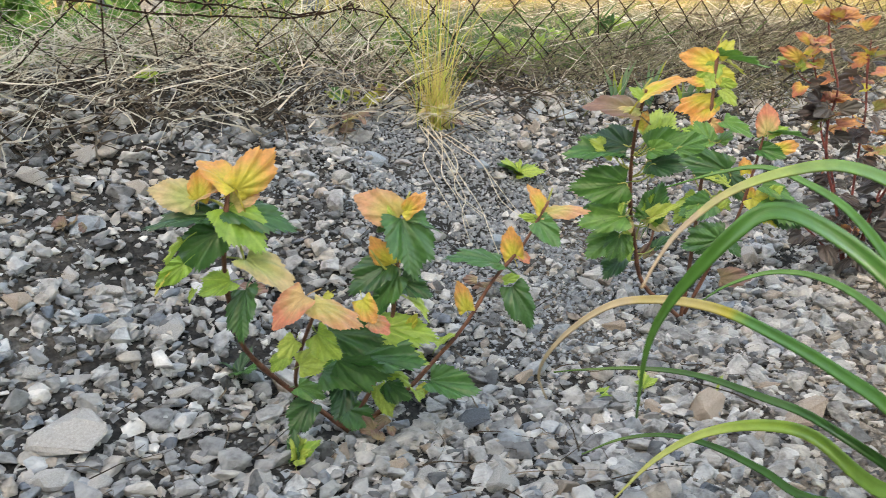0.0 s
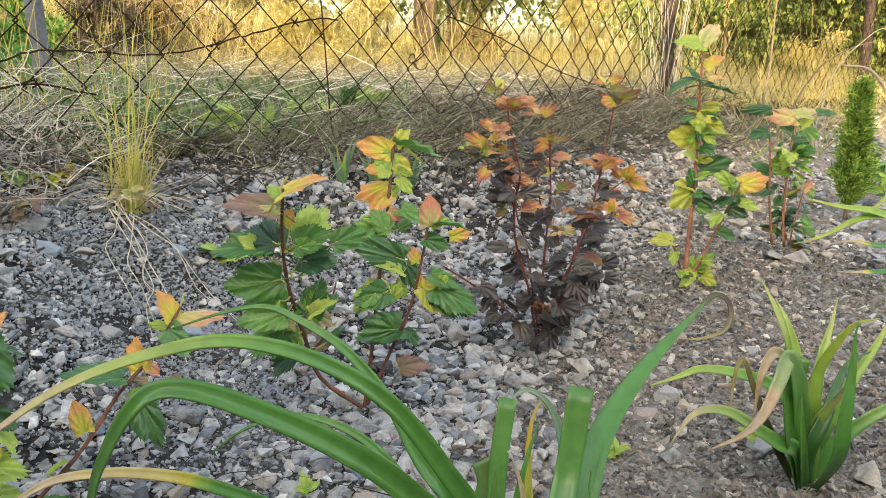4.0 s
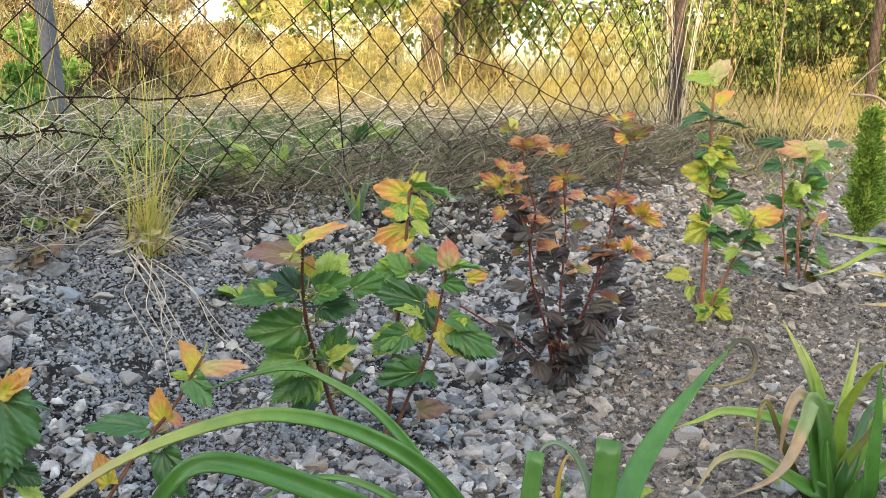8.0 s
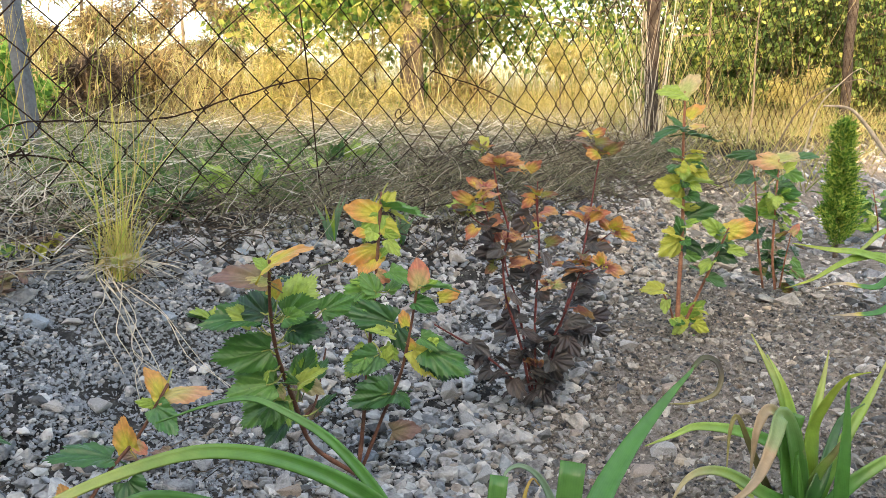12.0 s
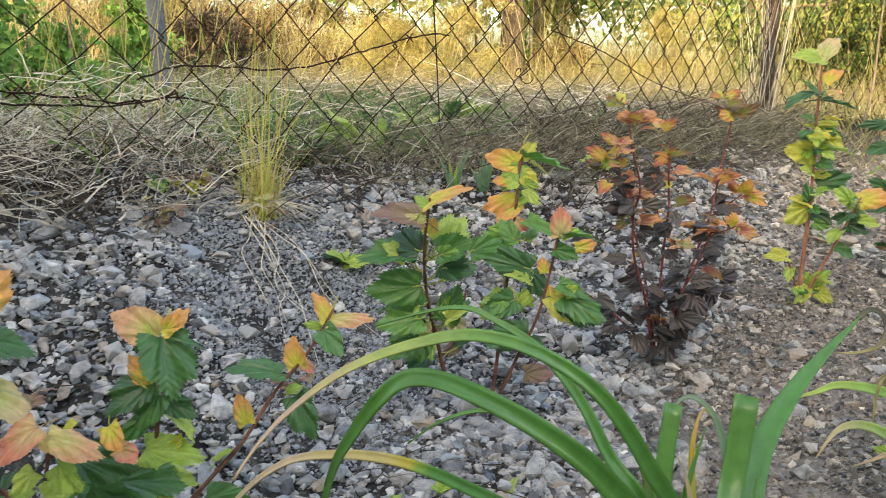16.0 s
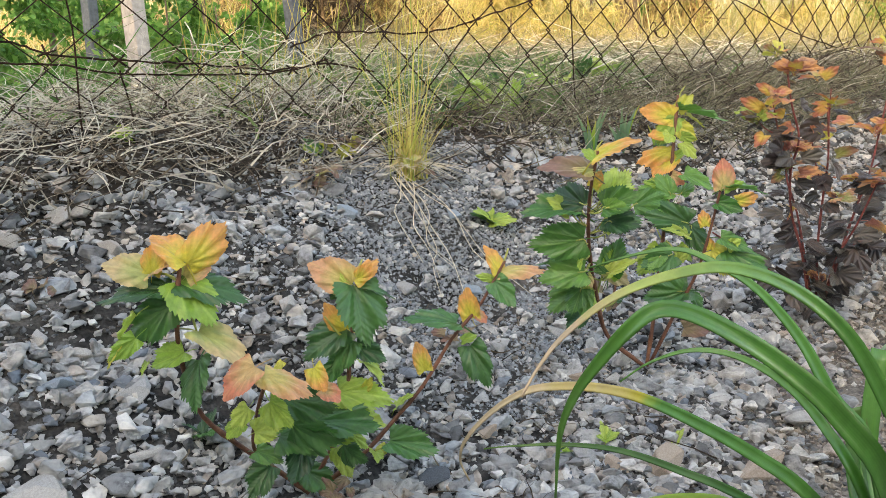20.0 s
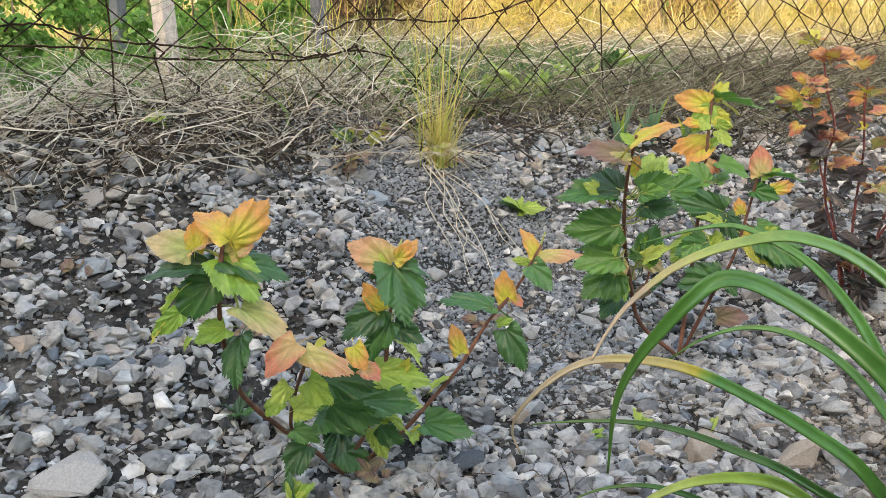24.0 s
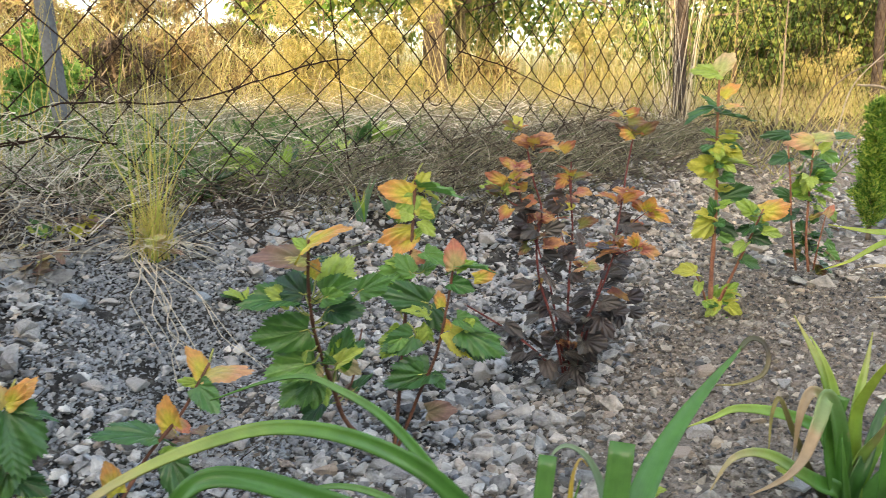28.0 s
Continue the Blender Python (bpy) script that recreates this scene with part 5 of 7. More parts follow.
blade(lily, [(0.380, 0.330, 0.000), (0.382, 0.331, 0.075), (0.341, 0.352, 0.097), (0.305, 0.357, 0.128), (0.275, 0.360, 0.137), (0.242, 0.360, 0.136), (0.211, 0.353, 0.128), (0.184, 0.343, 0.113)], 0.0110, "light")
blade(lily, [(0.375, 0.340, 0.000), (0.378, 0.339, 0.075), (0.315, 0.364, 0.083), (0.290, 0.377, 0.097), (0.262, 0.386, 0.111), (0.236, 0.393, 0.117), (0.210, 0.397, 0.115), (0.187, 0.398, 0.107)], 0.0070, "dark")
blade(lily, [(0.410, 0.340, 0.000), (0.406, 0.339, 0.075), (0.435, 0.364, 0.134), (0.448, 0.376, 0.157), (0.462, 0.388, 0.203)], 0.0150, "green", cut=True)
blade(lily, [(0.400, 0.340, 0.000), (0.398, 0.339, 0.075), (0.412, 0.373, 0.133), (0.420, 0.378, 0.164), (0.430, 0.382, 0.188)], 0.0100, "green")
blade(lily, [(0.420, 0.362, 0.090), (0.430, 0.392, 0.150), (0.434, 0.398, 0.178), (0.442, 0.402, 0.190), (0.448, 0.402, 0.184)], 0.0060, "straw")
blade(lily, [(0.395, 0.350, 0.000), (0.394, 0.347, 0.075), (0.404, 0.382, 0.130), (0.410, 0.393, 0.162), (0.420, 0.403, 0.196)], 0.0106, "green", cut=True)
blade(lily, [(0.410, 0.360, 0.000), (0.406, 0.355, 0.075), (0.445, 0.370, 0.128), (0.454, 0.392, 0.163), (0.451, 0.404, 0.185), (0.440, 0.411, 0.195), (0.428, 0.410, 0.193), (0.422, 0.404, 0.181)], 0.0120, "grey")
blade(lily, [(0.420, 0.350, 0.000), (0.414, 0.347, 0.075), (0.451, 0.368, 0.128), (0.481, 0.393, 0.163), (0.523, 0.416, 0.189), (0.570, 0.436, 0.210), (0.594, 0.443, 0.222), (0.610, 0.447, 0.232)], 0.0225, "green")
blade(lily, [(0.600, 0.445, 0.226), (0.611, 0.446, 0.232), (0.619, 0.442, 0.229), (0.620, 0.437, 0.219), (0.612, 0.434, 0.208), (0.594, 0.437, 0.203), (0.578, 0.442, 0.203)], 0.0042, "withered")
blade(lily, [(0.420, 0.350, 0.000), (0.414, 0.347, 0.075), (0.455, 0.362, 0.131), (0.460, 0.369, 0.147), (0.462, 0.371, 0.157)], 0.0088, "green")
blade(lily, [(0.390, 0.360, 0.000), (0.390, 0.355, 0.075), (0.396, 0.384, 0.130), (0.402, 0.392, 0.149), (0.400, 0.397, 0.161)], 0.0114, "dark", cut=True)
blade(lily, [(0.400, 0.330, 0.000), (0.398, 0.331, 0.075), (0.415, 0.367, 0.136), (0.413, 0.375, 0.163), (0.409, 0.380, 0.174)], 0.0088, "yellowed")

lily = plant("daylily", (0.789, 0.500, 0.005), "daylily clump with upright green leaves and withered tan ends")
FOOT = (0.785, 0.497, 0.004)
blade(lily, [FOOT, (0.774, 0.496, 0.051), (0.775, 0.505, 0.098), (0.769, 0.518, 0.151), (0.766, 0.537, 0.181), (0.763, 0.554, 0.204)], 0.0200, "light")
blade(lily, [FOOT, (0.775, 0.496, 0.051), (0.769, 0.497, 0.102), (0.766, 0.508, 0.149), (0.760, 0.516, 0.175), (0.760, 0.531, 0.191)], 0.0190, "worn_lime")
blade(lily, [FOOT, (0.781, 0.493, 0.051), (0.795, 0.507, 0.094), (0.811, 0.519, 0.128), (0.829, 0.528, 0.158), (0.846, 0.538, 0.182)], 0.0170, "light")
blade(lily, [FOOT, (0.783, 0.493, 0.051), (0.777, 0.493, 0.094), (0.784, 0.497, 0.129), (0.789, 0.489, 0.154), (0.795, 0.480, 0.174), (0.797, 0.470, 0.184), (0.803, 0.458, 0.190)], 0.0170, "lime")
blade(lily, [FOOT, (0.766, 0.489, 0.056), (0.752, 0.484, 0.111), (0.742, 0.483, 0.140), (0.729, 0.481, 0.156), (0.713, 0.473, 0.139), (0.694, 0.466, 0.118), (0.674, 0.460, 0.108), (0.660, 0.464, 0.099), (0.642, 0.470, 0.091)], 0.0185, "frayed")
blade(lily, [FOOT, (0.764, 0.490, 0.056), (0.754, 0.494, 0.107), (0.741, 0.496, 0.146), (0.725, 0.494, 0.156), (0.708, 0.487, 0.144), (0.703, 0.485, 0.123), (0.699, 0.483, 0.104)], 0.0170, "frayed")
blade(lily, [FOOT, (0.788, 0.510, 0.041), (0.781, 0.523, 0.090), (0.767, 0.532, 0.106), (0.736, 0.547, 0.117), (0.706, 0.560, 0.120), (0.679, 0.559, 0.116), (0.649, 0.559, 0.112)], 0.0160, "worn_lime")
blade(lily, [FOOT, (0.756, 0.483, 0.061), (0.732, 0.485, 0.075), (0.700, 0.480, 0.096), (0.676, 0.483, 0.112), (0.651, 0.483, 0.120), (0.629, 0.481, 0.117), (0.607, 0.475, 0.100)], 0.0170, "worn")
blade(lily, [FOOT, (0.753, 0.485, 0.061), (0.745, 0.486, 0.103), (0.748, 0.490, 0.132), (0.754, 0.491, 0.150)], 0.0170, "green", cut=True)
blade(lily, [FOOT, (0.763, 0.450, 0.070), (0.762, 0.446, 0.107), (0.770, 0.451, 0.144), (0.775, 0.456, 0.178), (0.778, 0.457, 0.189)], 0.0190, "green")
blade(lily, [FOOT, (0.770, 0.488, 0.056), (0.775, 0.482, 0.091), (0.783, 0.472, 0.115), (0.780, 0.457, 0.142)], 0.0150, "worn")
blade(lily, [FOOT, (0.753, 0.475, 0.066), (0.745, 0.473, 0.098), (0.746, 0.477, 0.118)], 0.0140, "green")
blade(lily, [FOOT, (0.765, 0.480, 0.061), (0.779, 0.480, 0.091), (0.816, 0.495, 0.131), (0.847, 0.496, 0.142)], 0.0160, "dark")
blade(lily, [FOOT, (0.778, 0.496, 0.057), (0.799, 0.514, 0.081), (0.802, 0.519, 0.111)], 0.0130, "grey")
blade(lily, [FOOT, (0.800, 0.500, 0.060), (0.830, 0.500, 0.110), (0.866, 0.505, 0.145), (0.900, 0.514, 0.178)], 0.0150, "light")
blade(lily, [FOOT, (0.805, 0.490, 0.055), (0.840, 0.475, 0.090), (0.880, 0.468, 0.100), (0.915, 0.465, 0.088)], 0.0150, "worn")
blade(lily, [FOOT, (0.755, 0.510, 0.060), (0.735, 0.520, 0.110), (0.722, 0.524, 0.140), (0.712, 0.522, 0.128), (0.704, 0.515, 0.095)], 0.0090, "withered")

lily = plant("daylily", (1.452, 0.885, 0.05), "daylily with arching bright yellow-green strap leaves by the path")
blade(lily, [(1.452, 0.885, 0.050), (1.411, 0.897, 0.146), (1.353, 0.916, 0.176), (1.294, 0.932, 0.185), (1.232, 0.950, 0.198)], 0.0200, "lime")
blade(lily, [(1.452, 0.885, 0.050), (1.403, 0.903, 0.160), (1.335, 0.922, 0.167), (1.257, 0.928, 0.140), (1.206, 0.936, 0.129)], 0.0160, "lime")
blade(lily, [(1.452, 0.885, 0.050), (1.410, 0.895, 0.137), (1.357, 0.893, 0.124), (1.290, 0.902, 0.135), (1.248, 0.908, 0.131)], 0.0130, "yellowed")
blade(lily, [(1.452, 0.885, 0.050), (1.441, 0.904, 0.190), (1.408, 0.922, 0.209), (1.362, 0.925, 0.183), (1.318, 0.928, 0.163)], 0.0160, "light")
blade(lily, [(1.452, 0.885, 0.050), (1.467, 0.893, 0.190), (1.480, 0.900, 0.255), (1.501, 0.900, 0.301)], 0.0200, "green")
blade(lily, [(1.452, 0.885, 0.050), (1.449, 0.900, 0.190), (1.437, 0.918, 0.255), (1.412, 0.921, 0.275)], 0.0160, "lime")
blade(lily, [(1.452, 0.885, 0.050), (1.388, 0.875, 0.096), (1.336, 0.873, 0.088), (1.245, 0.880, 0.093)], 0.0120, "yellowed")


# ---- the small conifer ----
def conifer(place, height, width, count, seed):
    rng = np.random.default_rng(seed)
    thing = plant("dwarf_conifer", place, "small columnar green conifer standing in gravel", "conifer")
    v, f = tube([Vector(place) + Vector((0, 0, h)) for h in (-0.03, height * 0.3, height * 0.6, height * 0.9)], 0.006, 0.002, 6)
    mesh_part("trunk", v, f, BARK, thing)
    per = 42
    twigs = count // per
    h = rng.beta(1.15, 1.35, twigs) * height * 0.9
    a = rng.uniform(0, 2 * math.pi, twigs)
    reach = width * (1.05 - h / height) ** 0.62 * rng.uniform(0.45, 1.2, twigs)
    t = rng.uniform(0.15, 1.0, (twigs, per)) ** 0.8
    away = (reach[:, None] * t)
    roots = np.stack([np.cos(a)[:, None] * away, np.sin(a)[:, None] * away, h[:, None] + away * 0.9], -1).reshape(-1, 3) + np.array(place)
    roots += rng.normal(0, 0.0045, roots.shape)
    ways = np.repeat(np.stack([np.cos(a) * 0.7, np.sin(a) * 0.7, np.full(twigs, 0.8)], 1), per, 0) + rng.normal(0, 0.5, roots.shape)
    count = twigs * per
    v, f = ribbons(roots, ways, rng.uniform(0.005, 0.012, count), rng.uniform(0.0028, 0.0055, count), 0.25, rng, 2)
    crown = raw_mesh("crown", v, f, CONIFER)
    adopt(crown, thing)
    return thing


conifer((1.857, 1.40, 0.075), 0.335, 0.050, 10500, 3)

# ---- grass tuft on the edge of the bank, with dead stems trailing down the scree ----
rng = np.random.default_rng(12)
TUFT_X, TUFT_Y = 0.231, 1.155
TUFT_Z = float(ground_height(TUFT_X, TUFT_Y)) + 0.012
tuft = plant("grass_tuft", (TUFT_X, TUFT_Y, TUFT_Z), "yellow-green grass tuft with tall thin blades at the fence", "grass")
n = 300
a, lean = rng.uniform(0, 2 * math.pi, n), rng.beta(1.1, 2.4, n) * 0.52
roots = np.stack([TUFT_X + rng.normal(0, 0.011, n), TUFT_Y + rng.normal(0, 0.011, n), np.full(n, TUFT_Z - 0.020)], 1)
ways = np.stack([np.cos(a) * lean, np.sin(a) * lean, np.ones(n)], 1)
size = np.where(rng.uniform(0, 1, n) < 0.12, rng.uniform(0.15, 0.44, n), rng.beta(1.5, 1.7, n) * 0.105 + 0.03)
v, f = ribbons(roots, ways, size, rng.uniform(0.0011, 0.0024, n), 0.26, rng, 5)
for i in range(n):
    ob = raw_mesh("blade", v[i * 12:i * 12 + 12], f[:5], TUFT_ONE)
    adopt(ob, tuft)
n = 80
roots = np.stack([TUFT_X + rng.normal(0, 0.022, n), TUFT_Y - 0.01 + rng.normal(0, 0.012, n), np.full(n, TUFT_Z + 0.005)], 1)
ways = np.stack([rng.normal(0.0, 0.5, n), rng.normal(-0.5, 0.2, n), rng.uniform(-0.7, 0.5, n)], 1)
v, f = ribbons(roots, ways, rng.uniform(0.03, 0.09, n), rng.uniform(0.0008, 0.0018, n), 0.3, rng, 4)
for i in range(n):
    adopt(raw_mesh("dead_blade", v[i * 10:i * 10 + 10], f[:4], STRAW), tuft)
trail = plant("dead_stems", (TUFT_X, TUFT_Y - 0.06, TUFT_Z), "bleached dead grass stems trailing down the scree", "dry grass")
trail_rnd = random.Random(8)
for k in range(8):
    x, y = TUFT_X - 0.01 + trail_rnd.uniform(-0.02, 0.02), TUFT_Y - 0.03
    dx, dy = trail_rnd.choice((-0.1, 0.2, 0.35, 0.5, 0.9)) + trail_rnd.uniform(-0.12, 0.12), -1.0
    pts, length = [], trail_rnd.uniform(0.10, 0.26)
    for i in range(6):
        q = i / 5
        px, py = x + dx * length * q + 0.03 * q * q * trail_rnd.uniform(-1, 1), y + dy * length * q
        pts.append((px, py, float(ground_height(px, py)) + 0.012 + 0.022 * math.sin(math.pi * q) * trail_rnd.uniform(0.3, 1)))
    v, f = tube(curve_points(pts, 3), 0.0008, 0.0004, 4)
    mesh_part("stalk", v, f, STRAW, trail)

# ---- loose stones ----
def stone_shape(rnd, flat=0.55, corners=(11, 12, 13, 15), worn=0.0):
    """A broken chip of limestone about one unit across; worn rounds its edges off."""
    bm = bmesh.new()
    slim, n = rnd.uniform(0.6, 0.95), rnd.choice(corners)
    for i in range(n):
        h, a = 1 - 2 * (i + 0.5) / n, 2.4 * i + rnd.uniform(-0.9, 0.9)
        h = max(-1.0, min(1.0, h + rnd.uniform(-0.35, 0.35)))
        d = Vector((math.cos(a) * math.sqrt(1 - h * h), math.sin(a) * math.sqrt(1 - h * h), h))
        d = d / max(abs(d.x), abs(d.y), abs(d.z)) ** rnd.uniform(0.6, 1.1)
        bm.verts.new(Vector((d.x, d.y * slim, d.z * flat)) * rnd.uniform(0.40, 0.56))
    hull = bmesh.ops.convex_hull(bm, input=bm.verts[:])
    bmesh.ops.delete(bm, geom=[g for g in hull["geom_interior"] if isinstance(g, bmesh.types.BMVert)], context="VERTS")
    if worn:
        bmesh.ops.dissolve_limit(bm, angle_limit=0.30, verts=bm.verts[:], edges=bm.edges[:])
        bmesh.ops.bevel(bm, geom=bm.edges[:], offset=worn, segments=1, affect="EDGES", clamp_overlap=True)
        for v in bm.verts:
            v.co += Vector((rnd.gauss(0, 1), rnd.gauss(0, 1), rnd.gauss(0, 1))) * 0.011
    bmesh.ops.triangulate(bm, faces=bm.faces[:])
    bm.verts.index_update()
    out = np.array([v.co for v in bm.verts]), np.array([[v.index for v in f.verts] for f in bm.faces])
    bm.free()
    return out


rnd_stone = random.Random(21)
SHAPES = [stone_shape(rnd_stone, rnd_stone.uniform(0.30, 0.70), (8, 9, 10, 11), rnd_stone.uniform(0.022, 0.045)) for _ in range(24)]
bed = plant("gravel_bed", (0.4, 0.8, 0.0), "loose broken grey limestone gravel covering the bank", "gravel")
bed["kind"] = "stuff"


def turn_matrix(rng):
    a, b, c = rng.uniform(0, 6.28), rng.normal(0, 0.34), rng.normal(0, 0.34)
    return np.array(Euler((b, c, a)).to_matrix())


def wobble(x, y):
    """Slow uneven waves between -1 and 1."""
    return np.sin(x * 13 + 2.1 * np.sin(y * 9 + 0.7)) * 0.6 + np.sin(y * 17 - 1.7 * np.sin(x * 11)) * 0.4


def thinned(x, y):
    """Small hollows in which dark grit, its colour deepened for gap shade, shows between the stones."""
    return smooth_step(0.25, 0.75, np.sin(x * 27 + 2 * np.sin(y * 21 + 1)) * np.sin(y * 33 + 1.6 * np.sin(x * 19)) + 0.35 * np.sin(x * 61 + y * 47))


def bed_edge(x, y):
    """The stones thin out unevenly towards the trodden side and the end of the bed."""
    w = wobble(x, y)
    return smooth_step(0.16, 0.40, y + 0.05 * w) * smooth_step(-1.25, -0.80, x + 0.12 * w)


def stone_room(x, y):
    """How thickly stones lie: packed on the bank, thin on the trodden soil and on the fine scree."""
    s = -0.447 * x + 0.894 * y
    d = 1.0 - 0.955 * smooth_step(0.58, 0.86, x + 0.9 * (0.85 - y)) * (1 - smooth_step(0.5, 0.72, s))
    d = d * bed_edge(x, y) * (1 - 0.62 * thinned(x, y))
    d = d * (1 - np.minimum(0.93, 1.6 * np.exp(-((x - 0.25) ** 2 / 0.024 + (y - 1.02) ** 2 / 0.034))))
    d = d * (1 - 0.70 * smooth_step(0.80, 0.98, s) * smooth_step(0.45, 0.7, x))
    d = d * (1 - 0.65 * np.exp(-((x + 0.20) ** 2 / 0.005 + (y - 0.84) ** 2 / 0.003)))
    return d * (1 - 0.95 * smooth_step(np.where(x < 0.45, 0.935, 0.88) + 0.05 * smooth_step(-0.10, -0.20, x), 1.02 + 0.05 * smooth_step(-0.10, -0.20, x), s + 0.11 * smooth_step(0.82, 1.05, x)))


meshes = []
for v, f in SHAPES:
    me = bpy.data.meshes.new("stone")
    me.from_pydata(v.tolist(), [], f.tolist())
    me.materials.append(STONE)
    meshes.append(me)
rng = np.random.default_rng(31)


def set_stone(x, y, size, shape, sink=0.12):
    ob = new("stone", shape)
    ob.parent = bed
    m = Matrix.LocRotScale((x, y, float(ground_height(x, y)) + size * (0.26 - sink)), Euler((rng.normal(0, 0.25), rng.normal(0, 0.25), rng.uniform(0, 6.28))), (size, size, size))
    ob.matrix_basis = Matrix.Translation(-bed.location) @ m


# The stones that stand out by their size or colour.
def landmark_stones(tone, places):
    tinted = []
    for v, f in SHAPES[:12]:
        me = bpy.data.meshes.new("stone")
        me.from_pydata(v.tolist(), [], f.tolist())
        me.materials.append(STONE_TONE[tone])
        tinted.append(me)
    for k, (x, y, size) in enumerate(places):
        set_stone(x, y, size * 1.15, tinted[k % 12], 0.16)


landmark_stones("pale", [(-0.151, 0.625, 0.056), (-0.157, 0.578, 0.036), (-0.202, 0.68, 0.024), (-0.243, 0.906, 0.03), (-0.203, 0.957, 0.028), (-0.189, 0.788, 0.027), (-0.155, 0.785, 0.03),
                         (-0.077, 0.679, 0.024), (-0.139, 0.917, 0.03), (0.05, 0.861, 0.028), (0.168, 1.063, 0.027), (0.342, 1.254, 0.034), (0.208, 0.528, 0.028), (0.224, 0.748, 0.021)])
landmark_stones("pale", [(-0.013, 0.567, 0.028), (-0.054, 0.601, 0.022), (-0.13, 0.579, 0.029), (0.789, 0.705, 0.029), (0.642, 0.98, 0.036), (0.666, 0.939, 0.024), (0.666, 0.835, 0.02), (0.414, 0.809, 0.026),
                         (0.962, 1.008, 0.028), (0.945, 0.736, 0.023), (0.188, 1.13, 0.026), (0.797, 1.302, 0.039), (0.149, 0.914, 0.024), (0.796, 0.564, 0.032), (0.555, 1.30, 0.034)])
landmark_stones("tan", [(-0.224, 0.749, 0.023), (0.14, 0.617, 0.025), (0.188, 0.592, 0.025), (0.097, 0.571, 0.028), (0.388, 0.622, 0.039), (0.471, 0.595, 0.048), (0.346, 0.631, 0.025), (0.475, 0.656, 0.024),
                        (0.247, 0.72, 0.023), (0.376, 0.808, 0.026), (0.729, 0.799, 0.022), (0.896, 0.825, 0.032), (0.742, 0.682, 0.03)])
landmark_stones("blue", [(-0.163, 0.744, 0.029), (0.285, 1.093, 0.024), (0.41, 1.254, 0.027), (0.283, 0.973, 0.029), (0.131, 1.048, 0.026)])
landmark_stones("grey", [(-0.092, 0.745, 0.034), (0.085, 0.989, 0.03), (0.446, 1.261, 0.037), (0.121, 0.551, 0.021), (0.178, 0.541, 0.028), (0.278, 0.535, 0.026), (0.325, 0.655, 0.033), (0.382, 0.914, 0.029),
                         (0.008, 0.595, 0.022), (0.584, 0.758, 0.028), (0.637, 0.872, 0.022), (0.636, 0.911, 0.031), (0.444, 0.811, 0.026), (0.194, 0.951, 0.032), (0.855, 0.543, 0.026)])
landmark_stones("dark", [(0.175, 0.644, 0.034)])
made = 0
while made < 235:
    x, y = rng.uniform(-0.40, 0.75), rng.uniform(0.46, 0.98)
    if rng.uniform() < stone_room(x, y):
        set_stone(x, y, float(np.clip(rng.lognormal(-3.86, 0.26), 0.014, 0.036)), meshes[int(rng.integers(24))])
        made += 1


def gravel(name, count, low, high, mean, spread, least, most, label, seed, room=stone_room, material=None):
    rng = np.random.default_rng(seed)
    vs, fs, base = [], [], 0
    xs, ys = rng.uniform(low[0], high[0], count), rng.uniform(low[1], high[1], count)
    keep = rng.uniform(0, 1, count) < room(xs, ys)
    xs, ys = xs[keep], ys[keep]
    zs = ground_height(xs, ys)
    sizes = np.clip(rng.lognormal(mean, spread, len(xs)), least, most)
    for x, y, z, size in zip(xs, ys, zs, sizes):
        v, f = SHAPES[int(rng.integers(24))]
        vs.append(v @ turn_matrix(rng).T * size + (x, y, z + size * rng.uniform(0.0, 0.28)))
        fs.append(f + base)
        base += len(v)
    ob = raw_mesh(name, np.concatenate(vs), np.concatenate(fs), material or STONES)
    return tagged(ob, label, "gravel", kind="stuff")


gravel("coarse_gravel", 37000, (-1.3, 0.15), (1.7, 1.75), -4.20, 0.34, 0.010, 0.036, "loose grey limestone pieces lying on the bank", 40)
SHAPES = [stone_shape(rnd_stone, rnd_stone.uniform(0.30, 0.70), (8, 9, 10)) for _ in range(24)]
gravel("gravel", 56000, (-1.3, 0.12), (2.3, 1.9), -4.58, 0.36, 0.006, 0.022, "loose grey limestone chips lying on the bank", 41)
# The pale stone colour stands in for sunlight on this rubble.
gravel("rubble", 1500, (0.9, 1.9), (2.6, 3.2), -3.75, 0.35, 0.014, 0.06, "rubble stones behind the mesh, coloured pale for the sun on them", 45,
       lambda x, y: smooth_step(1.9, 2.15, 0.894 * x + 0.447 * y) * (1 - smooth_step(2.7, 2.9, 0.894 * x + 0.447 * y)) * smooth_step(1.2, 1.4, -0.447 * x + 0.894 * y) * (1 - smooth_step(1.6, 1.85, -0.447 * x + 0.894 * y)), STONE_TONE["pale"])
gravel("gravel", 5200, (1.3, 0.6), (4.6, 3.2), -3.7, 0.34, 0.014, 0.06, "loose grey limestone chips round the conifer", 43,
       lambda x, y: smooth_step(1.4, 1.9, x + 0.25 * y) * smooth_step(0.62, 1.05, y + 0.15 * wobble(x, y)) * (1 - smooth_step(3.6, 4.5, x)) * (1 - smooth_step(0.82, 0.96, -0.447 * x + 0.894 * y)))
SHAPES = [stone_shape(rnd_stone, rnd_stone.uniform(0.4, 0.8), (6, 7)) for _ in range(24)]


def scree(x, y):
    """Where fine blue-grey chips run down from the foot of the tuft between the coarse stones."""
    return np.clip(np.minimum(1, 1.7 * np.exp(-((x - 0.25) ** 2 / 0.026 + (y - 1.01) ** 2 / 0.038))) + 0.7 * np.exp(-((x - 0.62) ** 2 / 0.015 + (y - 1.12) ** 2 / 0.012)), 0, 1)


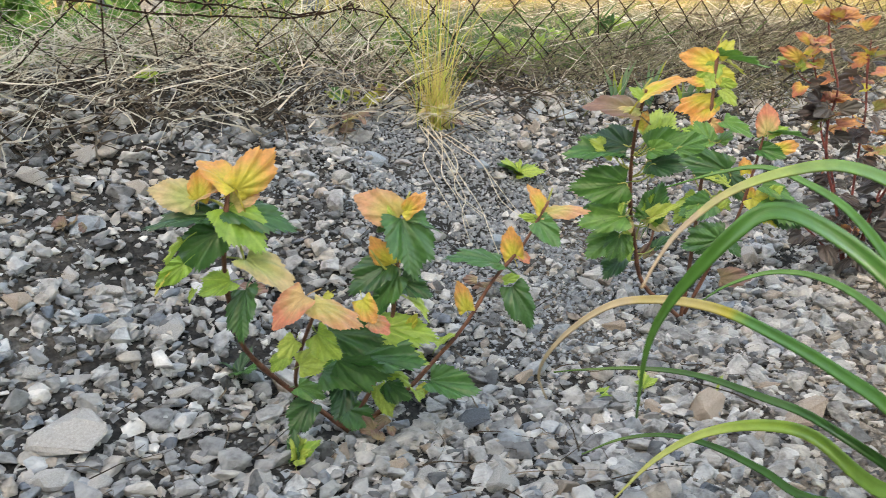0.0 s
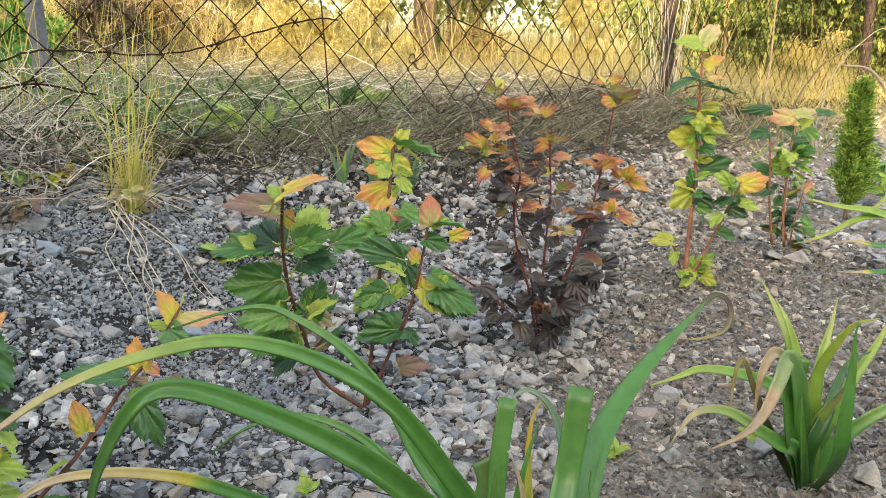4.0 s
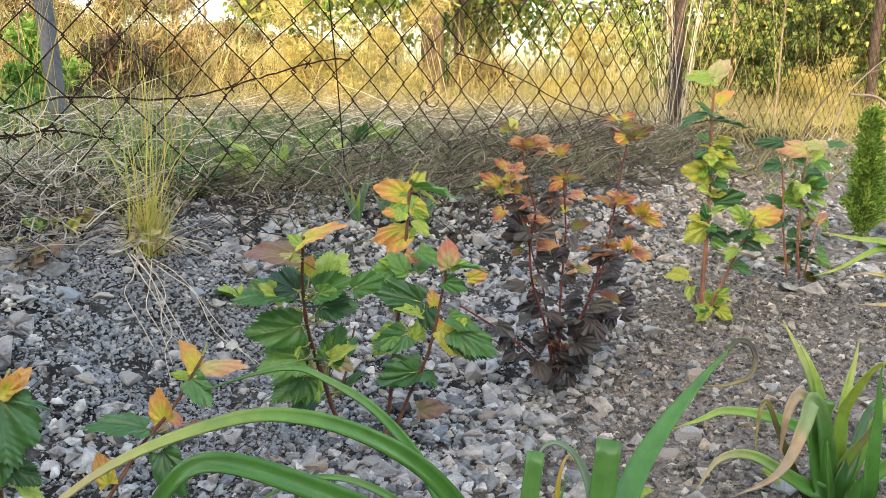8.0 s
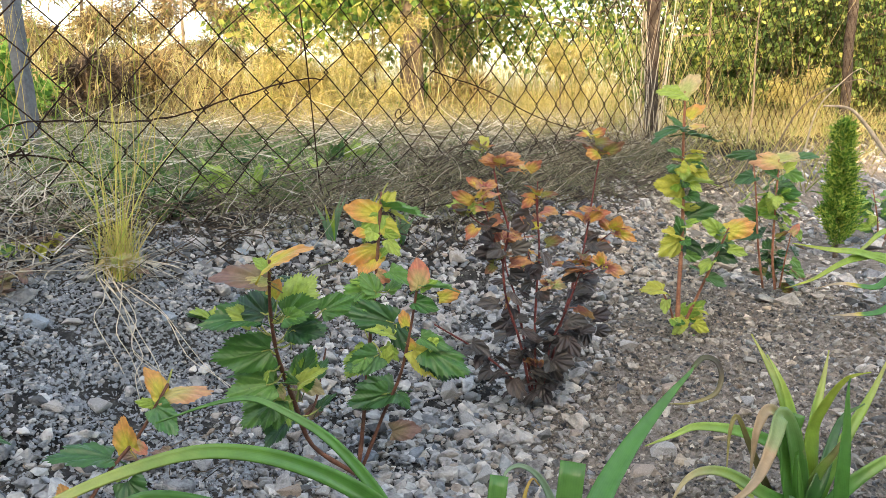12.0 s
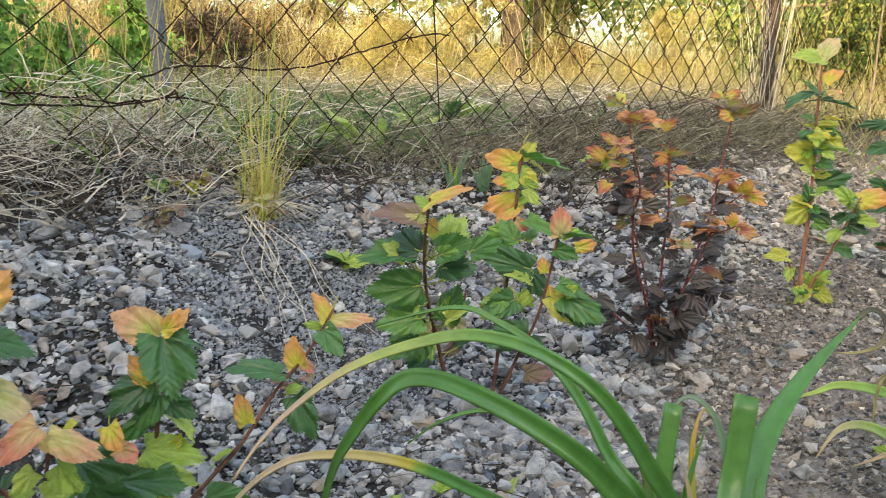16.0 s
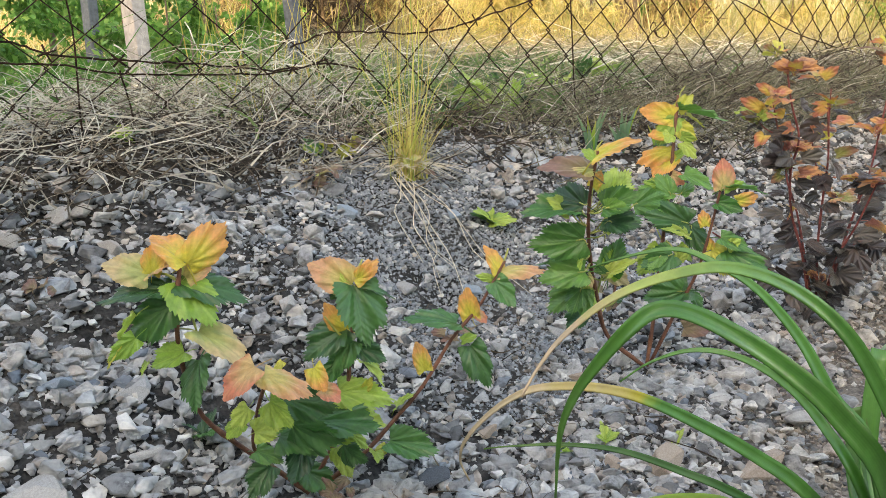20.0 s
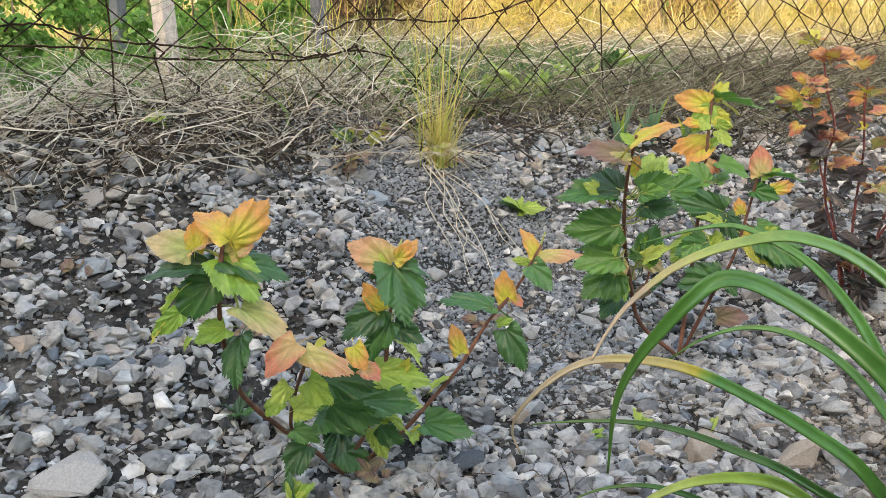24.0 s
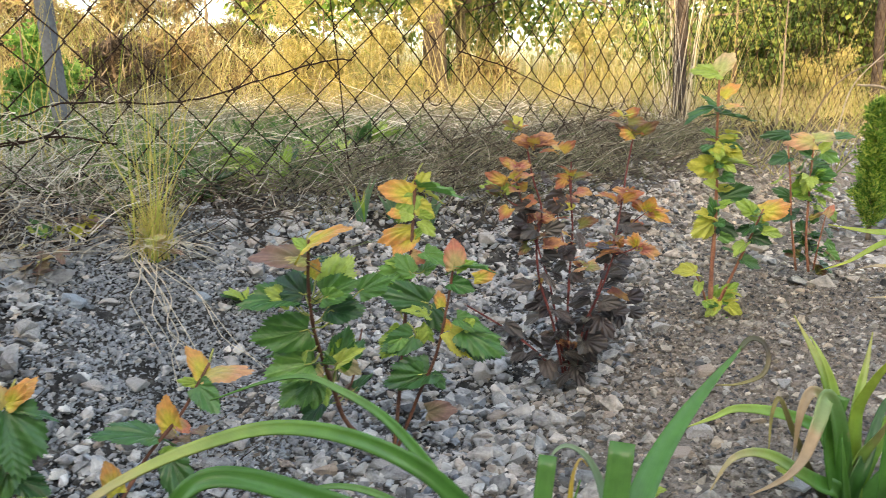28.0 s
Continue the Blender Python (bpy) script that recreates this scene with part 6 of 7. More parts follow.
def trodden(x, y):
    return smooth_step(0.58, 0.86, x + 0.9 * (0.85 - y)) * (1 - smooth_step(0.5, 0.72, -0.447 * x + 0.894 * y))


def fine_room(x, y):
    return bed_edge(x, y) * (0.55 + 0.40 * scree(x, y) - 0.25 * trodden(x, y)) * (1 - 0.9 * smooth_step(1.0, 1.15, -0.447 * x + 0.894 * y)) * (1 - 0.7 * smooth_step(0.9, 1.4, np.abs(x - 0.35)))


gravel("grit", 49000, (-1.0, 0.15), (1.7, 1.5), -5.1, 0.36, 0.0030, 0.012, "dark fine grit between the stones, darkened further for gap shade", 44,
       lambda x, y: 0.9 * bed_edge(x, y) * (1 - smooth_step(1.3, 1.7, x)) * (1 - 0.6 * trodden(x, y)) * (1 - 0.85 * scree(x, y)) * (1 - 0.9 * smooth_step(1.0, 1.15, -0.447 * x + 0.894 * y)), GRIT)
gravel("fine_gravel", 66000, (-1.0, 0.15), (1.7, 1.5), -5.25, 0.34, 0.0030, 0.011, "fine grey grit and small stone chips on soil", 42, fine_room)
gravel("scree_chips", 80000, (-0.05, 0.60), (0.85, 1.30), -5.30, 0.32, 0.0030, 0.010, "fine blue-grey chips of the scree below the tuft", 47, scree, SCREE)

gravel("soil_chips", 17000, (0.45, 0.25), (1.9, 1.35), -4.72, 0.40, 0.004, 0.022, "flat grey stone chips pressed into trodden soil", 71,
       lambda x, y: 0.42 * trodden(x, y) * smooth_step(0.27, 0.40, y) * (1 - smooth_step(1.5, 1.9, x)) * (0.35 + 0.65 * smooth_step(-0.3, 0.3, wobble(x * 1.7, y * 1.7))))
gravel("soil_crumbs", 70000, (0.30, 0.30), (1.6, 1.25), -5.42, 0.42, 0.0025, 0.012, "brown-grey crumbs of trodden soil", 46, lambda x, y: 0.10 + 0.9 * trodden(x, y), CRUMB)

# ---- dry litter along the fence and the grass field behind it ----
def strew(name, count, along, across, length, width, flat, material, label, seed, bend=0.25, rise=0.0, segs=4, room=None, category="dry grass", lift=0.03, curl=0.0):
    """Blades strewn over a strip of ground: along and across are ranges along and away from the fence line."""
    rng = np.random.default_rng(seed)
    u, s = rng.uniform(*along, count), rng.uniform(*across, count)
    if room is not None:
        keep = rng.uniform(0, 1, count) < room(u, s)
        u, s = u[keep], s[keep]
    m = len(u)
    x, y = 0.894 * u - 0.447 * s, 0.447 * u + 0.894 * s
    a = rng.uniform(0, 2 * math.pi, m)
    up = np.abs(rng.normal(0, 1, m)) * flat + rise
    ways = np.stack([np.cos(a), np.sin(a), up], 1)
    ways /= np.linalg.norm(ways, axis=1, keepdims=True)
    roots = np.stack([x, y, ground_height(x, y) + rng.uniform(0, lift, m) * (rise < 0.5)], 1)
    v, f = ribbons(roots, ways, rng.uniform(*length, m), rng.uniform(*width, m), bend, rng, segs, lie=rise < 0.5, curl=curl)
    return tagged(raw_mesh(name, v, f, material), label, category, kind="stuff")


def field(u, s):
    """Everywhere but in the hollow behind the straw bank."""
    return 1 - smooth_step(1.20, 1.28, s) * (1 - smooth_step(-0.04 - 0.5 * smooth_step(2.1, 3.2, s), 0.06, 0.894 * u - 0.447 * s)) * (1 - smooth_step(3.4, 4.4, s))


def clumps(u, s):
    """Straw lies in heaps with dark hollows between them."""
    return 0.05 + 0.95 * (np.sin(u * 31 + 3 * np.sin(s * 23)) * np.sin(s * 37 + u * 11) + 0.5 * np.sin(u * 73 + 2 * np.sin(s * 61)) > 0.04)


strew("rotted_litter", 9500, (-0.7, 2.8), (0.90, 1.20), (0.03, 0.10), (0.0012, 0.0030), 0.7, ROTTED, "grey-brown rotted stalks tangled along the edge of the bank", 50, bend=0.6, segs=6, curl=0.07, lift=0.04,
      room=lambda u, s: np.where(u < 0.8, 1.0, 0.28) * (0.3 + 0.7 * clumps(u + 0.1, s)) * smooth_step(np.where(u < 0.65, 0.895, 0.95), np.where(u < 0.65, 0.945, 1.02), s))
strew("straw_litter", 18000, (-0.7, 2.8), (0.96, 1.6), (0.03, 0.11), (0.0012, 0.0030), 0.7, STRAW, "matted curled dry grass stalks lying under the fence", 51, bend=0.6, segs=6, curl=0.06,
      room=lambda u, s: np.where(u < 0.75, 1.0, 0.22) * smooth_step(np.where(u < 0.8, 0.97, 1.02), np.where(u < 0.8, 1.06, 1.14), s) * clumps(u, s) * field(u, s), lift=0.05)
strew("straw_tangle", 1900, (-0.6, 2.6), (0.97, 1.4), (0.05, 0.14), (0.0010, 0.0024), 0.6, STRAW, "tangled dry stalks leaning against the mesh", 52, bend=0.6, rise=0.2, lift=0.04, segs=6, curl=0.06,
      room=lambda u, s: np.where(u < 0.75, 1.0, 0.40) * clumps(u, s))
strew("root_scraps", 700, (-0.25, 0.75), (0.35, 0.92), (0.012, 0.05), (0.0008, 0.0022), 0.25, TWIG, "dark root scraps and twigs between the stones", 49, bend=0.5, rise=0.05, lift=0.012, segs=5, curl=0.06, category="twigs",
      room=lambda u, s: 0.25 + 0.75 * (np.sin(u * 17 + 1) * np.sin(s * 19) > 0.1))
rng = np.random.default_rng(77)
n = 150
u = np.where(rng.uniform(0, 1, n) < 0.7, rng.normal(0.55, 0.09, n), rng.uniform(-0.4, 0.75, n))
z = np.where(rng.uniform(0, 1, n) < 0.6, rng.normal(0.375, 0.018, n), rng.uniform(0.30, 0.40, n))
roots = np.array([on_fence(a, b, c) for a, b, c in zip(u, z, rng.uniform(-0.01, 0.012, n))])
ways = rng.normal(0, 1, (n, 3)) * (0.9, 0.5, 0.55)
ways /= np.linalg.norm(ways, axis=1, keepdims=True)
v, f = ribbons(roots - ways * 0.04, ways, rng.uniform(0.04, 0.13, n), rng.uniform(0.001, 0.0024, n), 0.35, rng, 6, curl=0.05)
tagged(raw_mesh("caught_straw", v, f, STRAW), "dry grass stalks caught in the rusty wires", "dry grass", kind="stuff")
strew("dry_tangle", 14500, (0.95, 2.7), (0.74, 1.30), (0.03, 0.10), (0.0010, 0.0024), 0.6, SHADE_GRASS, "grey-green withered grass tangle on the dark bank", 66, bend=0.5, rise=0.25, lift=0.02, segs=6, curl=0.05,
      room=lambda u, s: smooth_step(0.76, 0.90, s + 0.03 * np.sin(u * 9) - 0.08 * (1 - smooth_step(1.2, 1.5, u))) * (0.4 + 0.6 * clumps(u * 0.6 + 3, s * 0.6)))
strew("matted_grass", 16000, (-1.0, 4.5), (1.2, 2.9), (0.06, 0.22), (0.0016, 0.0042), 0.5, SHADE_GRASS, "matted grey-green and straw grass behind the fence", 61, bend=0.5, rise=0.3, lift=0.03, segs=6, curl=0.03,
      room=lambda u, s: (0.35 + 0.65 * (np.sin(u * 9 + 2 * np.sin(s * 7)) * np.sin(s * 11 + u * 3) > 0.05)) * field(u, s))
strew("hay_strands", 1600, (-1.0, 4.0), (1.15, 2.8), (0.08, 0.22), (0.0025, 0.0055), 0.18, STRAW, "long bleached hay strands lying on the grass", 62, bend=0.5, rise=0.06, lift=0.08, room=field)
strew("dead_twigs", 420, (1.55, 2.9), (0.95, 1.2), (0.06, 0.20), (0.002, 0.0045), 0.4, TWIG, "dark dead twigs piled along the fence", 63, bend=0.25, rise=0.12, lift=0.04, segs=6, curl=0.03, category="twigs")
strew("dead_twigs", 1500, (-0.6, 1.7), (0.90, 1.15), (0.03, 0.12), (0.0012, 0.003), 0.4, TWIG, "dark dead twigs in the straw", 64, bend=0.3, rise=0.12, lift=0.04, segs=6, curl=0.03, category="twigs")
strew("dead_twigs", 1500, (1.15, 2.6), (0.79, 1.20), (0.04, 0.14), (0.0014, 0.0032), 0.4, TWIG, "thin dark dead twigs on the bank", 68, bend=0.3, rise=0.15, lift=0.03, segs=6, curl=0.04, category="twigs")
strew("green_weeds", 13500, (-2.4, 1.6), (1.36, 3.9), (0.14, 0.46), (0.004, 0.011), 0.7, BUSH_LEAF, "tall fresh green weeds in the hollow behind the fence", 48, bend=0.35, rise=0.9, segs=4, category="weeds",
      room=lambda u, s: smooth_step(-2.3, -1.4, u + 0.3 * np.sin(s * 5)) * smooth_step(1.38, 1.46, s) * (1 - smooth_step(3.2, 3.8, s + 0.2 * np.sin(u * 6))) * (1 - field(u, s)) * (1 - smooth_step(-0.16, -0.06, 0.894 * u - 0.447 * s) * (1 - smooth_step(2.0, 2.2, s))))
strew("weed_patch", 800, (0.85, 1.6), (1.12, 1.9), (0.05, 0.15), (0.006, 0.016), 0.6, WEED, "low green weeds behind the fence", 53, rise=0.55, category="weeds")
strew("weed_patch", 2600, (0.45, 1.9), (1.04, 1.75), (0.04, 0.13), (0.004, 0.011), 0.6, WEED, "grey-green weeds growing through the withered grass", 72, bend=0.35, rise=0.5, category="weeds",
      room=lambda u, s: 1.0 * (np.sin(u * 14 + 1.3) * np.sin(s * 16 + 2 * np.sin(u * 8)) > 0.38))
strew("withered_grass", 1500, (1.15, 2.4), (0.84, 1.15), (0.05, 0.14), (0.0012, 0.0030), 0.8, SHADE_GRASS, "pale grey-green grass standing in the withered tangle", 73, bend=0.4, rise=0.7, segs=5,
      room=lambda u, s: 0.15 + 0.85 * (np.sin(u * 12 + 0.5) * np.sin(s * 19 + 2 * np.sin(u * 7)) > 0.15))
strew("weed_patch", 300, (-0.4, 2.4), (1.1, 1.9), (0.05, 0.16), (0.003, 0.007), 0.6, WEED, "thin green grass among dry straw", 54, rise=0.8, category="weeds")
strew("dry_meadow", 16000, (-3, 7), (2.0, 5.0), (0.06, 0.26), (0.0015, 0.004), 0.7, GOLD, "short dry golden grass behind the fence", 55, rise=0.7, room=field)
strew("dry_meadow", 6000, (2.5, 7), (0.72, 2.4), (0.06, 0.30), (0.0018, 0.0045), 0.9, GOLD, "short golden grass along the far fence", 69, rise=0.9, room=lambda u, s: smooth_step(0.0, 0.5, u - 2.2 + 0.6 * (s - 0.8)))
strew("tall_dry_grass", 15000, (0.8, 8), (2.4, 7.0), (0.30, 0.95), (0.0014, 0.0042), 1.0, GOLD, "tall golden dry grass in evening sun", 56, rise=2.2, segs=5,
      room=lambda u, s: np.where(s < 3.2, 0.12 + 0.5 * smooth_step(2.2, 3.4, u), 0.9))
strew("tall_dry_grass", 9000, (-6, 16), (5.5, 18), (0.4, 1.1), (0.006, 0.014), 1.0, GOLD, "tall golden dry grass far in the field", 57, rise=2.0, segs=3)
strew("grass_stalks", 170, (2.2, 5.2), (1.15, 2.6), (0.4, 1.1), (0.002, 0.0042), 1.0, GOLD, "tall bleached grass stalks beside the posts", 58, bend=0.10, rise=3.2, segs=6)
strew("grass_stalks", 80, (3.3, 5.2), (1.0, 2.0), (0.4, 1.25), (0.002, 0.0045), 1.0, GOLD, "tall golden grass stalks before the far post", 67, bend=0.10, rise=3.0, segs=6)
strew("grass_stalks", 60, (0.5, 0.95), (1.1, 1.3), (0.25, 0.5), (0.0016, 0.003), 1.0, TUFT, "thin pale grass stalks at the fence", 59, bend=0.12, rise=3.5, segs=6)
strew("grass_stalks", 40, (2.5, 2.7), (1.05, 1.10), (0.4, 1.0), (0.002, 0.004), 1.0, STRAW, "dry climbing stalks round the wooden post", 60, bend=0.04, rise=6.0, segs=6)


def stalk(points, r, label, material=None):
    thing = plant("dry_stalk", points[0], label, "stalk")
    v, f = tube(curve_points(points, 5), r, r * 0.3, 7)
    mesh_part("stem", v, f, material or REED, thing, smooth=True)


stalk([(2.44, 2.32, 0.27), (2.50, 2.36, 0.42), (2.56, 2.42, 0.66), (2.66, 2.50, 1.05)], 0.0055, "leaning bleached dry stalk behind the bed")
stalk([(2.15, 1.95, 0.20), (2.28, 1.92, 0.42), (2.46, 1.88, 0.50), (2.55, 1.84, 0.47)], 0.0034, "arching dry reed stalk with drooping end")

stalk([(1.905, 1.590, 0.150), (1.930, 1.580, 0.300), (1.958, 1.572, 0.409), (2.022, 1.558, 0.478), (2.069, 1.545, 0.512), (2.093, 1.532, 0.497)], 0.0026, "thin bleached stalk arching behind the conifer", BLEACHED)
stalk([(2.22, 1.41, 0.06), (2.171, 1.442, 0.199), (2.107, 1.489, 0.305), (2.066, 1.520, 0.375), (2.032, 1.541, 0.411), (1.981, 1.575, 0.418)], 0.0085, "thick bleached bent branch behind the conifer", BLEACHED)
shrub = plant("upright_shrub", (2.08, 1.46, 0.06), "low leafy green shrub beside the conifer")
stem(shrub, [(2.080, 1.460, 0.055), (2.085, 1.470, 0.12), (2.070, 1.478, 0.20)], 0.0026, 0.0014)
stem(shrub, [(2.090, 1.455, 0.055), (2.120, 1.460, 0.11), (2.140, 1.455, 0.17)], 0.0024, 0.0012)
stem(shrub, [(2.075, 1.455, 0.055), (2.050, 1.440, 0.10), (2.040, 1.435, 0.14)], 0.0020, 0.0012)
fill(shrub, (2.08, 1.46, 0.15), 0.07, 30, ("fresh", "green", "lime"), 0.036, 91)

# ---- trees and bushes behind the fence ----
def tree(name, place, height, r, clumps, leaves, leaf_size, material, label, seed, low=0.35, spread=0.5, lean=(0, 0), category="tree", slim=0.34):
    """A tapered trunk, forked limbs and a crown of many small leaves hung in uneven clumps."""
    rng, rd = np.random.default_rng(seed), random.Random(seed)
    thing = plant(name, place, label, category)
    foot = Vector(place)
    top = foot + Vector((lean[0], lean[1], height * 0.8))
    bones = [foot - Vector((0, 0, 0.1)), foot + (top - foot) * 0.3 + Vector((rd.uniform(-1, 1), rd.uniform(-1, 1), 0)) * r, foot + (top - foot) * 0.65, top]
    v, f = tube(curve_points(bones, 4), r, r * 0.3, 9)
    mesh_part("trunk", v, f, BARK, thing, smooth=True)
    vs, fs, base, per = [], [], 0, leaves // clumps
    for c in range(clumps):
        q = low + (1 - low) * rd.random() ** 1.8
        start = foot + (top - foot) * min(0.98, q * 0.8)
        a = rd.uniform(0, 6.283)
        out = height * spread * rd.uniform(0.25, 1.0) * (1.15 - 0.5 * q)
        end = start + Vector((math.cos(a) * out, math.sin(a) * out, rd.uniform(-0.15, 0.35) * out))
        v, f = tube(curve_points([start, start.lerp(end, 0.5) + Vector((0, 0, out * 0.12)), end], 3), r * 0.22, r * 0.05, 5)
        mesh_part("limb", v, f, BARK, thing)
        t = rng.uniform(0.35, 1.08, per)[:, None]
        mid = np.array(start)[None] * (1 - t) + np.array(end)[None] * t
        p = mid + rng.normal(0, 1, (per, 3)) * (height * 0.034, height * 0.034, height * 0.028)
        w = rng.normal(0, 1, (per, 3))
        w[:, 2] -= 0.5
        w /= np.linalg.norm(w, axis=1, keepdims=True)
        x = np.cross(w, rng.normal(0, 1, (per, 3)))
        x /= np.linalg.norm(x, axis=1, keepdims=True)
        s = rng.uniform(0.6, 1.3, per)[:, None] * leaf_size
        quad = np.stack([p, p + w * s * 0.45 + x * s * slim, p + w * s, p + w * s * 0.45 - x * s * slim], 1)
        vs.append(quad.reshape(-1, 3))
        fs.append(np.arange(per * 4).reshape(-1, 4) + base)
        base += per * 4
    adopt(raw_mesh("crown", np.concatenate(vs), np.concatenate(fs), material), thing)
    return thing


def height_at(x, y):
    return float(ground_height(x, y))


for name, x, y, h, r, cl, lv, ls, mat, label, seed, low, spread in (
    ("field_tree", 1.89, 4.33, 3.0, 0.075, 22, 10500, 0.050, TREE_LEAF, "small field tree with drooping yellow-green foliage", 61, 0.34, 0.45),
    ("field_tree", 3.1, 6.3, 4.4, 0.05, 26, 13000, 0.055, TREE_LEAF, "leafy tree with low hanging branches in the field", 62, 0.20, 0.42),
    ("field_tree", 2.5, 5.3, 3.6, 0.045, 24, 9000, 0.050, TREE_LEAF, "slim field tree with hanging yellow-green leaves", 67, 0.27, 0.42),
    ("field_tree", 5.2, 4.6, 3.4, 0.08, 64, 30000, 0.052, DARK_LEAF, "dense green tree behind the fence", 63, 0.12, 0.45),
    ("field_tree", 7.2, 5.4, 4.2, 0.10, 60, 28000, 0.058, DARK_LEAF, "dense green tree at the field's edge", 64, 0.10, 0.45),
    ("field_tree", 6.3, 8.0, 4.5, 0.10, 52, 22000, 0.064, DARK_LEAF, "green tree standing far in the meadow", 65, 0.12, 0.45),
    ("field_tree", -2.2, 9.5, 4.0, 0.09, 24, 12000, 0.065, TREE_LEAF, "green tree far behind the bushes", 66, 0.15, 0.5),
):
    tree(name, (x, y, height_at(x, y)), h, r, cl, lv, ls, mat, label, seed, low, spread)

def bush(name, x, y, h, r, cl, lv, ls, mat, label, seed):
    brush = name in ("dry_bush", "golden_weeds")
    tree(name, (x, y, height_at(x, y)), h, r, cl, lv, ls * (2.6 if brush else 1.0), mat, label, seed, 0.05, 0.55, category="bush", slim=0.045 if brush else 0.26)


bush("green_bush", -0.20, 2.75, 0.75, 0.012, 20, 7000, 0.030, BUSH_LEAF, "feathery fresh green bush behind the fence", 71)
bush("green_bush", -0.72, 3.0, 1.0, 0.015, 20, 8000, 0.030, BUSH_LEAF, "feathery green bush beside the grey post", 72)
bush("green_bush", -1.3, 2.9, 1.1, 0.015, 20, 7000, 0.030, BUSH_LEAF, "wide green bush in dry grass", 73)
for x, y, h, lv, seed in ((-0.20, 2.35, 0.42, 5200, 171), (-0.30, 2.15, 0.52, 6000, 172), (-0.62, 2.05, 0.46, 5000, 173), (-0.95, 2.2, 0.5, 4500, 174), (-0.16, 2.7, 0.5, 5200, 175), (-0.07, 2.42, 0.30, 3600, 177), (-0.10, 2.9, 0.38, 4200, 178), (-0.42, 2.6, 0.65, 6000, 176)):
    bush("green_bush", x, y, h, 0.007, 22, lv, 0.024, BUSH_LEAF, "feathery green weeds in the hollow behind the fence", seed)
for x, y, h, seed in ((-0.06, 2.9, 0.62, 181), (-0.02, 3.3, 0.7, 182), (-0.28, 2.5, 0.55, 183)):
    tree("green_bush", (x, y, height_at(x, y)), h, 0.007, 20, 5200, 0.026, BUSH_LEAF, "slim feathery green weed in the hollow", seed, 0.05, 0.26, category="bush", slim=0.26)
bush("dry_bush", 0.36, 3.9, 0.50, 0.012, 20, 6000, 0.028, DRY_LEAF, "dark tangled dead brush in the hollow of the field", 174)
# The dark twig colour stands for the shade this bush lies in.
bush("dry_bush", 0.20, 3.55, 0.46, 0.012, 20, 4200, 0.026, TWIG, "low withered bush behind the grey post, coloured dark for its shade", 74)
bush("dry_bush", 0.75, 5.2, 1.25, 0.015, 18, 8000, 0.034, DRY_LEAF, "brown dried bush in the sunlit field", 75)
bush("dry_bush", 0.2, 5.6, 1.3, 0.02, 20, 9000, 0.038, DRY_LEAF, "brown withered bush on the field's edge", 76)
bush("dry_bush", -0.5, 6.0, 1.5, 0.02, 20, 9000, 0.038, DRY_LEAF, "tall brown withered bush", 77)
bush("dry_bush", 1.15, 5.6, 1.1, 0.015, 18, 8000, 0.034, DRY_LEAF, "brown dried bush among tall grass", 80)
bush("golden_weeds", 1.2, 4.2, 0.6, 0.008, 18, 6000, 0.020, WEED_GOLD, "golden seeding weeds in evening sun", 85)
bush("golden_weeds", 1.55, 4.0, 0.9, 0.008, 18, 6000, 0.020, WEED_GOLD, "golden seeding weeds in evening sun", 86)
bush("golden_weeds", 1.35, 4.7, 1.15, 0.008, 18, 6000, 0.022, WEED_GOLD, "tall golden seeding weeds below the field tree", 87)
bush("golden_weeds", 2.6, 3.9, 0.65, 0.008, 16, 5000, 0.020, WEED_GOLD, "golden seeding weeds in evening sun", 88)
bush("golden_weeds", 3.9, 3.4, 0.55, 0.008, 16, 4500, 0.018, WEED_GOLD, "low golden weeds before the green bushes", 90)
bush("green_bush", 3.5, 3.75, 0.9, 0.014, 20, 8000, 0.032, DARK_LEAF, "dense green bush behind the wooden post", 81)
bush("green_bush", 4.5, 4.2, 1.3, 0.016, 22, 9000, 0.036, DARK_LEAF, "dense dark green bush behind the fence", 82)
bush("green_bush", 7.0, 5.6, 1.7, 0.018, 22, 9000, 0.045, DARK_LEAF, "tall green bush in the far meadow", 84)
bush("dry_bush", 2.35, 4.6, 0.45, 0.012, 14, 1600, 0.05, DRY_LEAF, "low reddish-brown withered bush behind the fence", 78)
bush("green_bush", 2.15, 4.7, 0.5, 0.012, 12, 1200, 0.05, BUSH_LEAF, "small green bush among golden grass", 79)

# ---- small weeds and dead leaves in the gravel ----
def weed(place, count, size, seed, label):
    rd = random.Random(seed)
    x, y = place
    z = height_at(x, y) + 0.006
    thing = plant("weed", (x, y, z), label, "weed", "weeds in the gravel")
    for i in range(count):
        a = rd.uniform(0, 6.28)
        d = Vector((math.cos(a), math.sin(a), rd.uniform(0.3, 1.2))).normalized()
        leaf(thing, rd.choice(("green", "lime", "lime")), Vector((x, y, z)), Vector((x, y, z)) + d * size * rd.uniform(0.6, 1.2), 0.5, rd.uniform(0, 0.6))


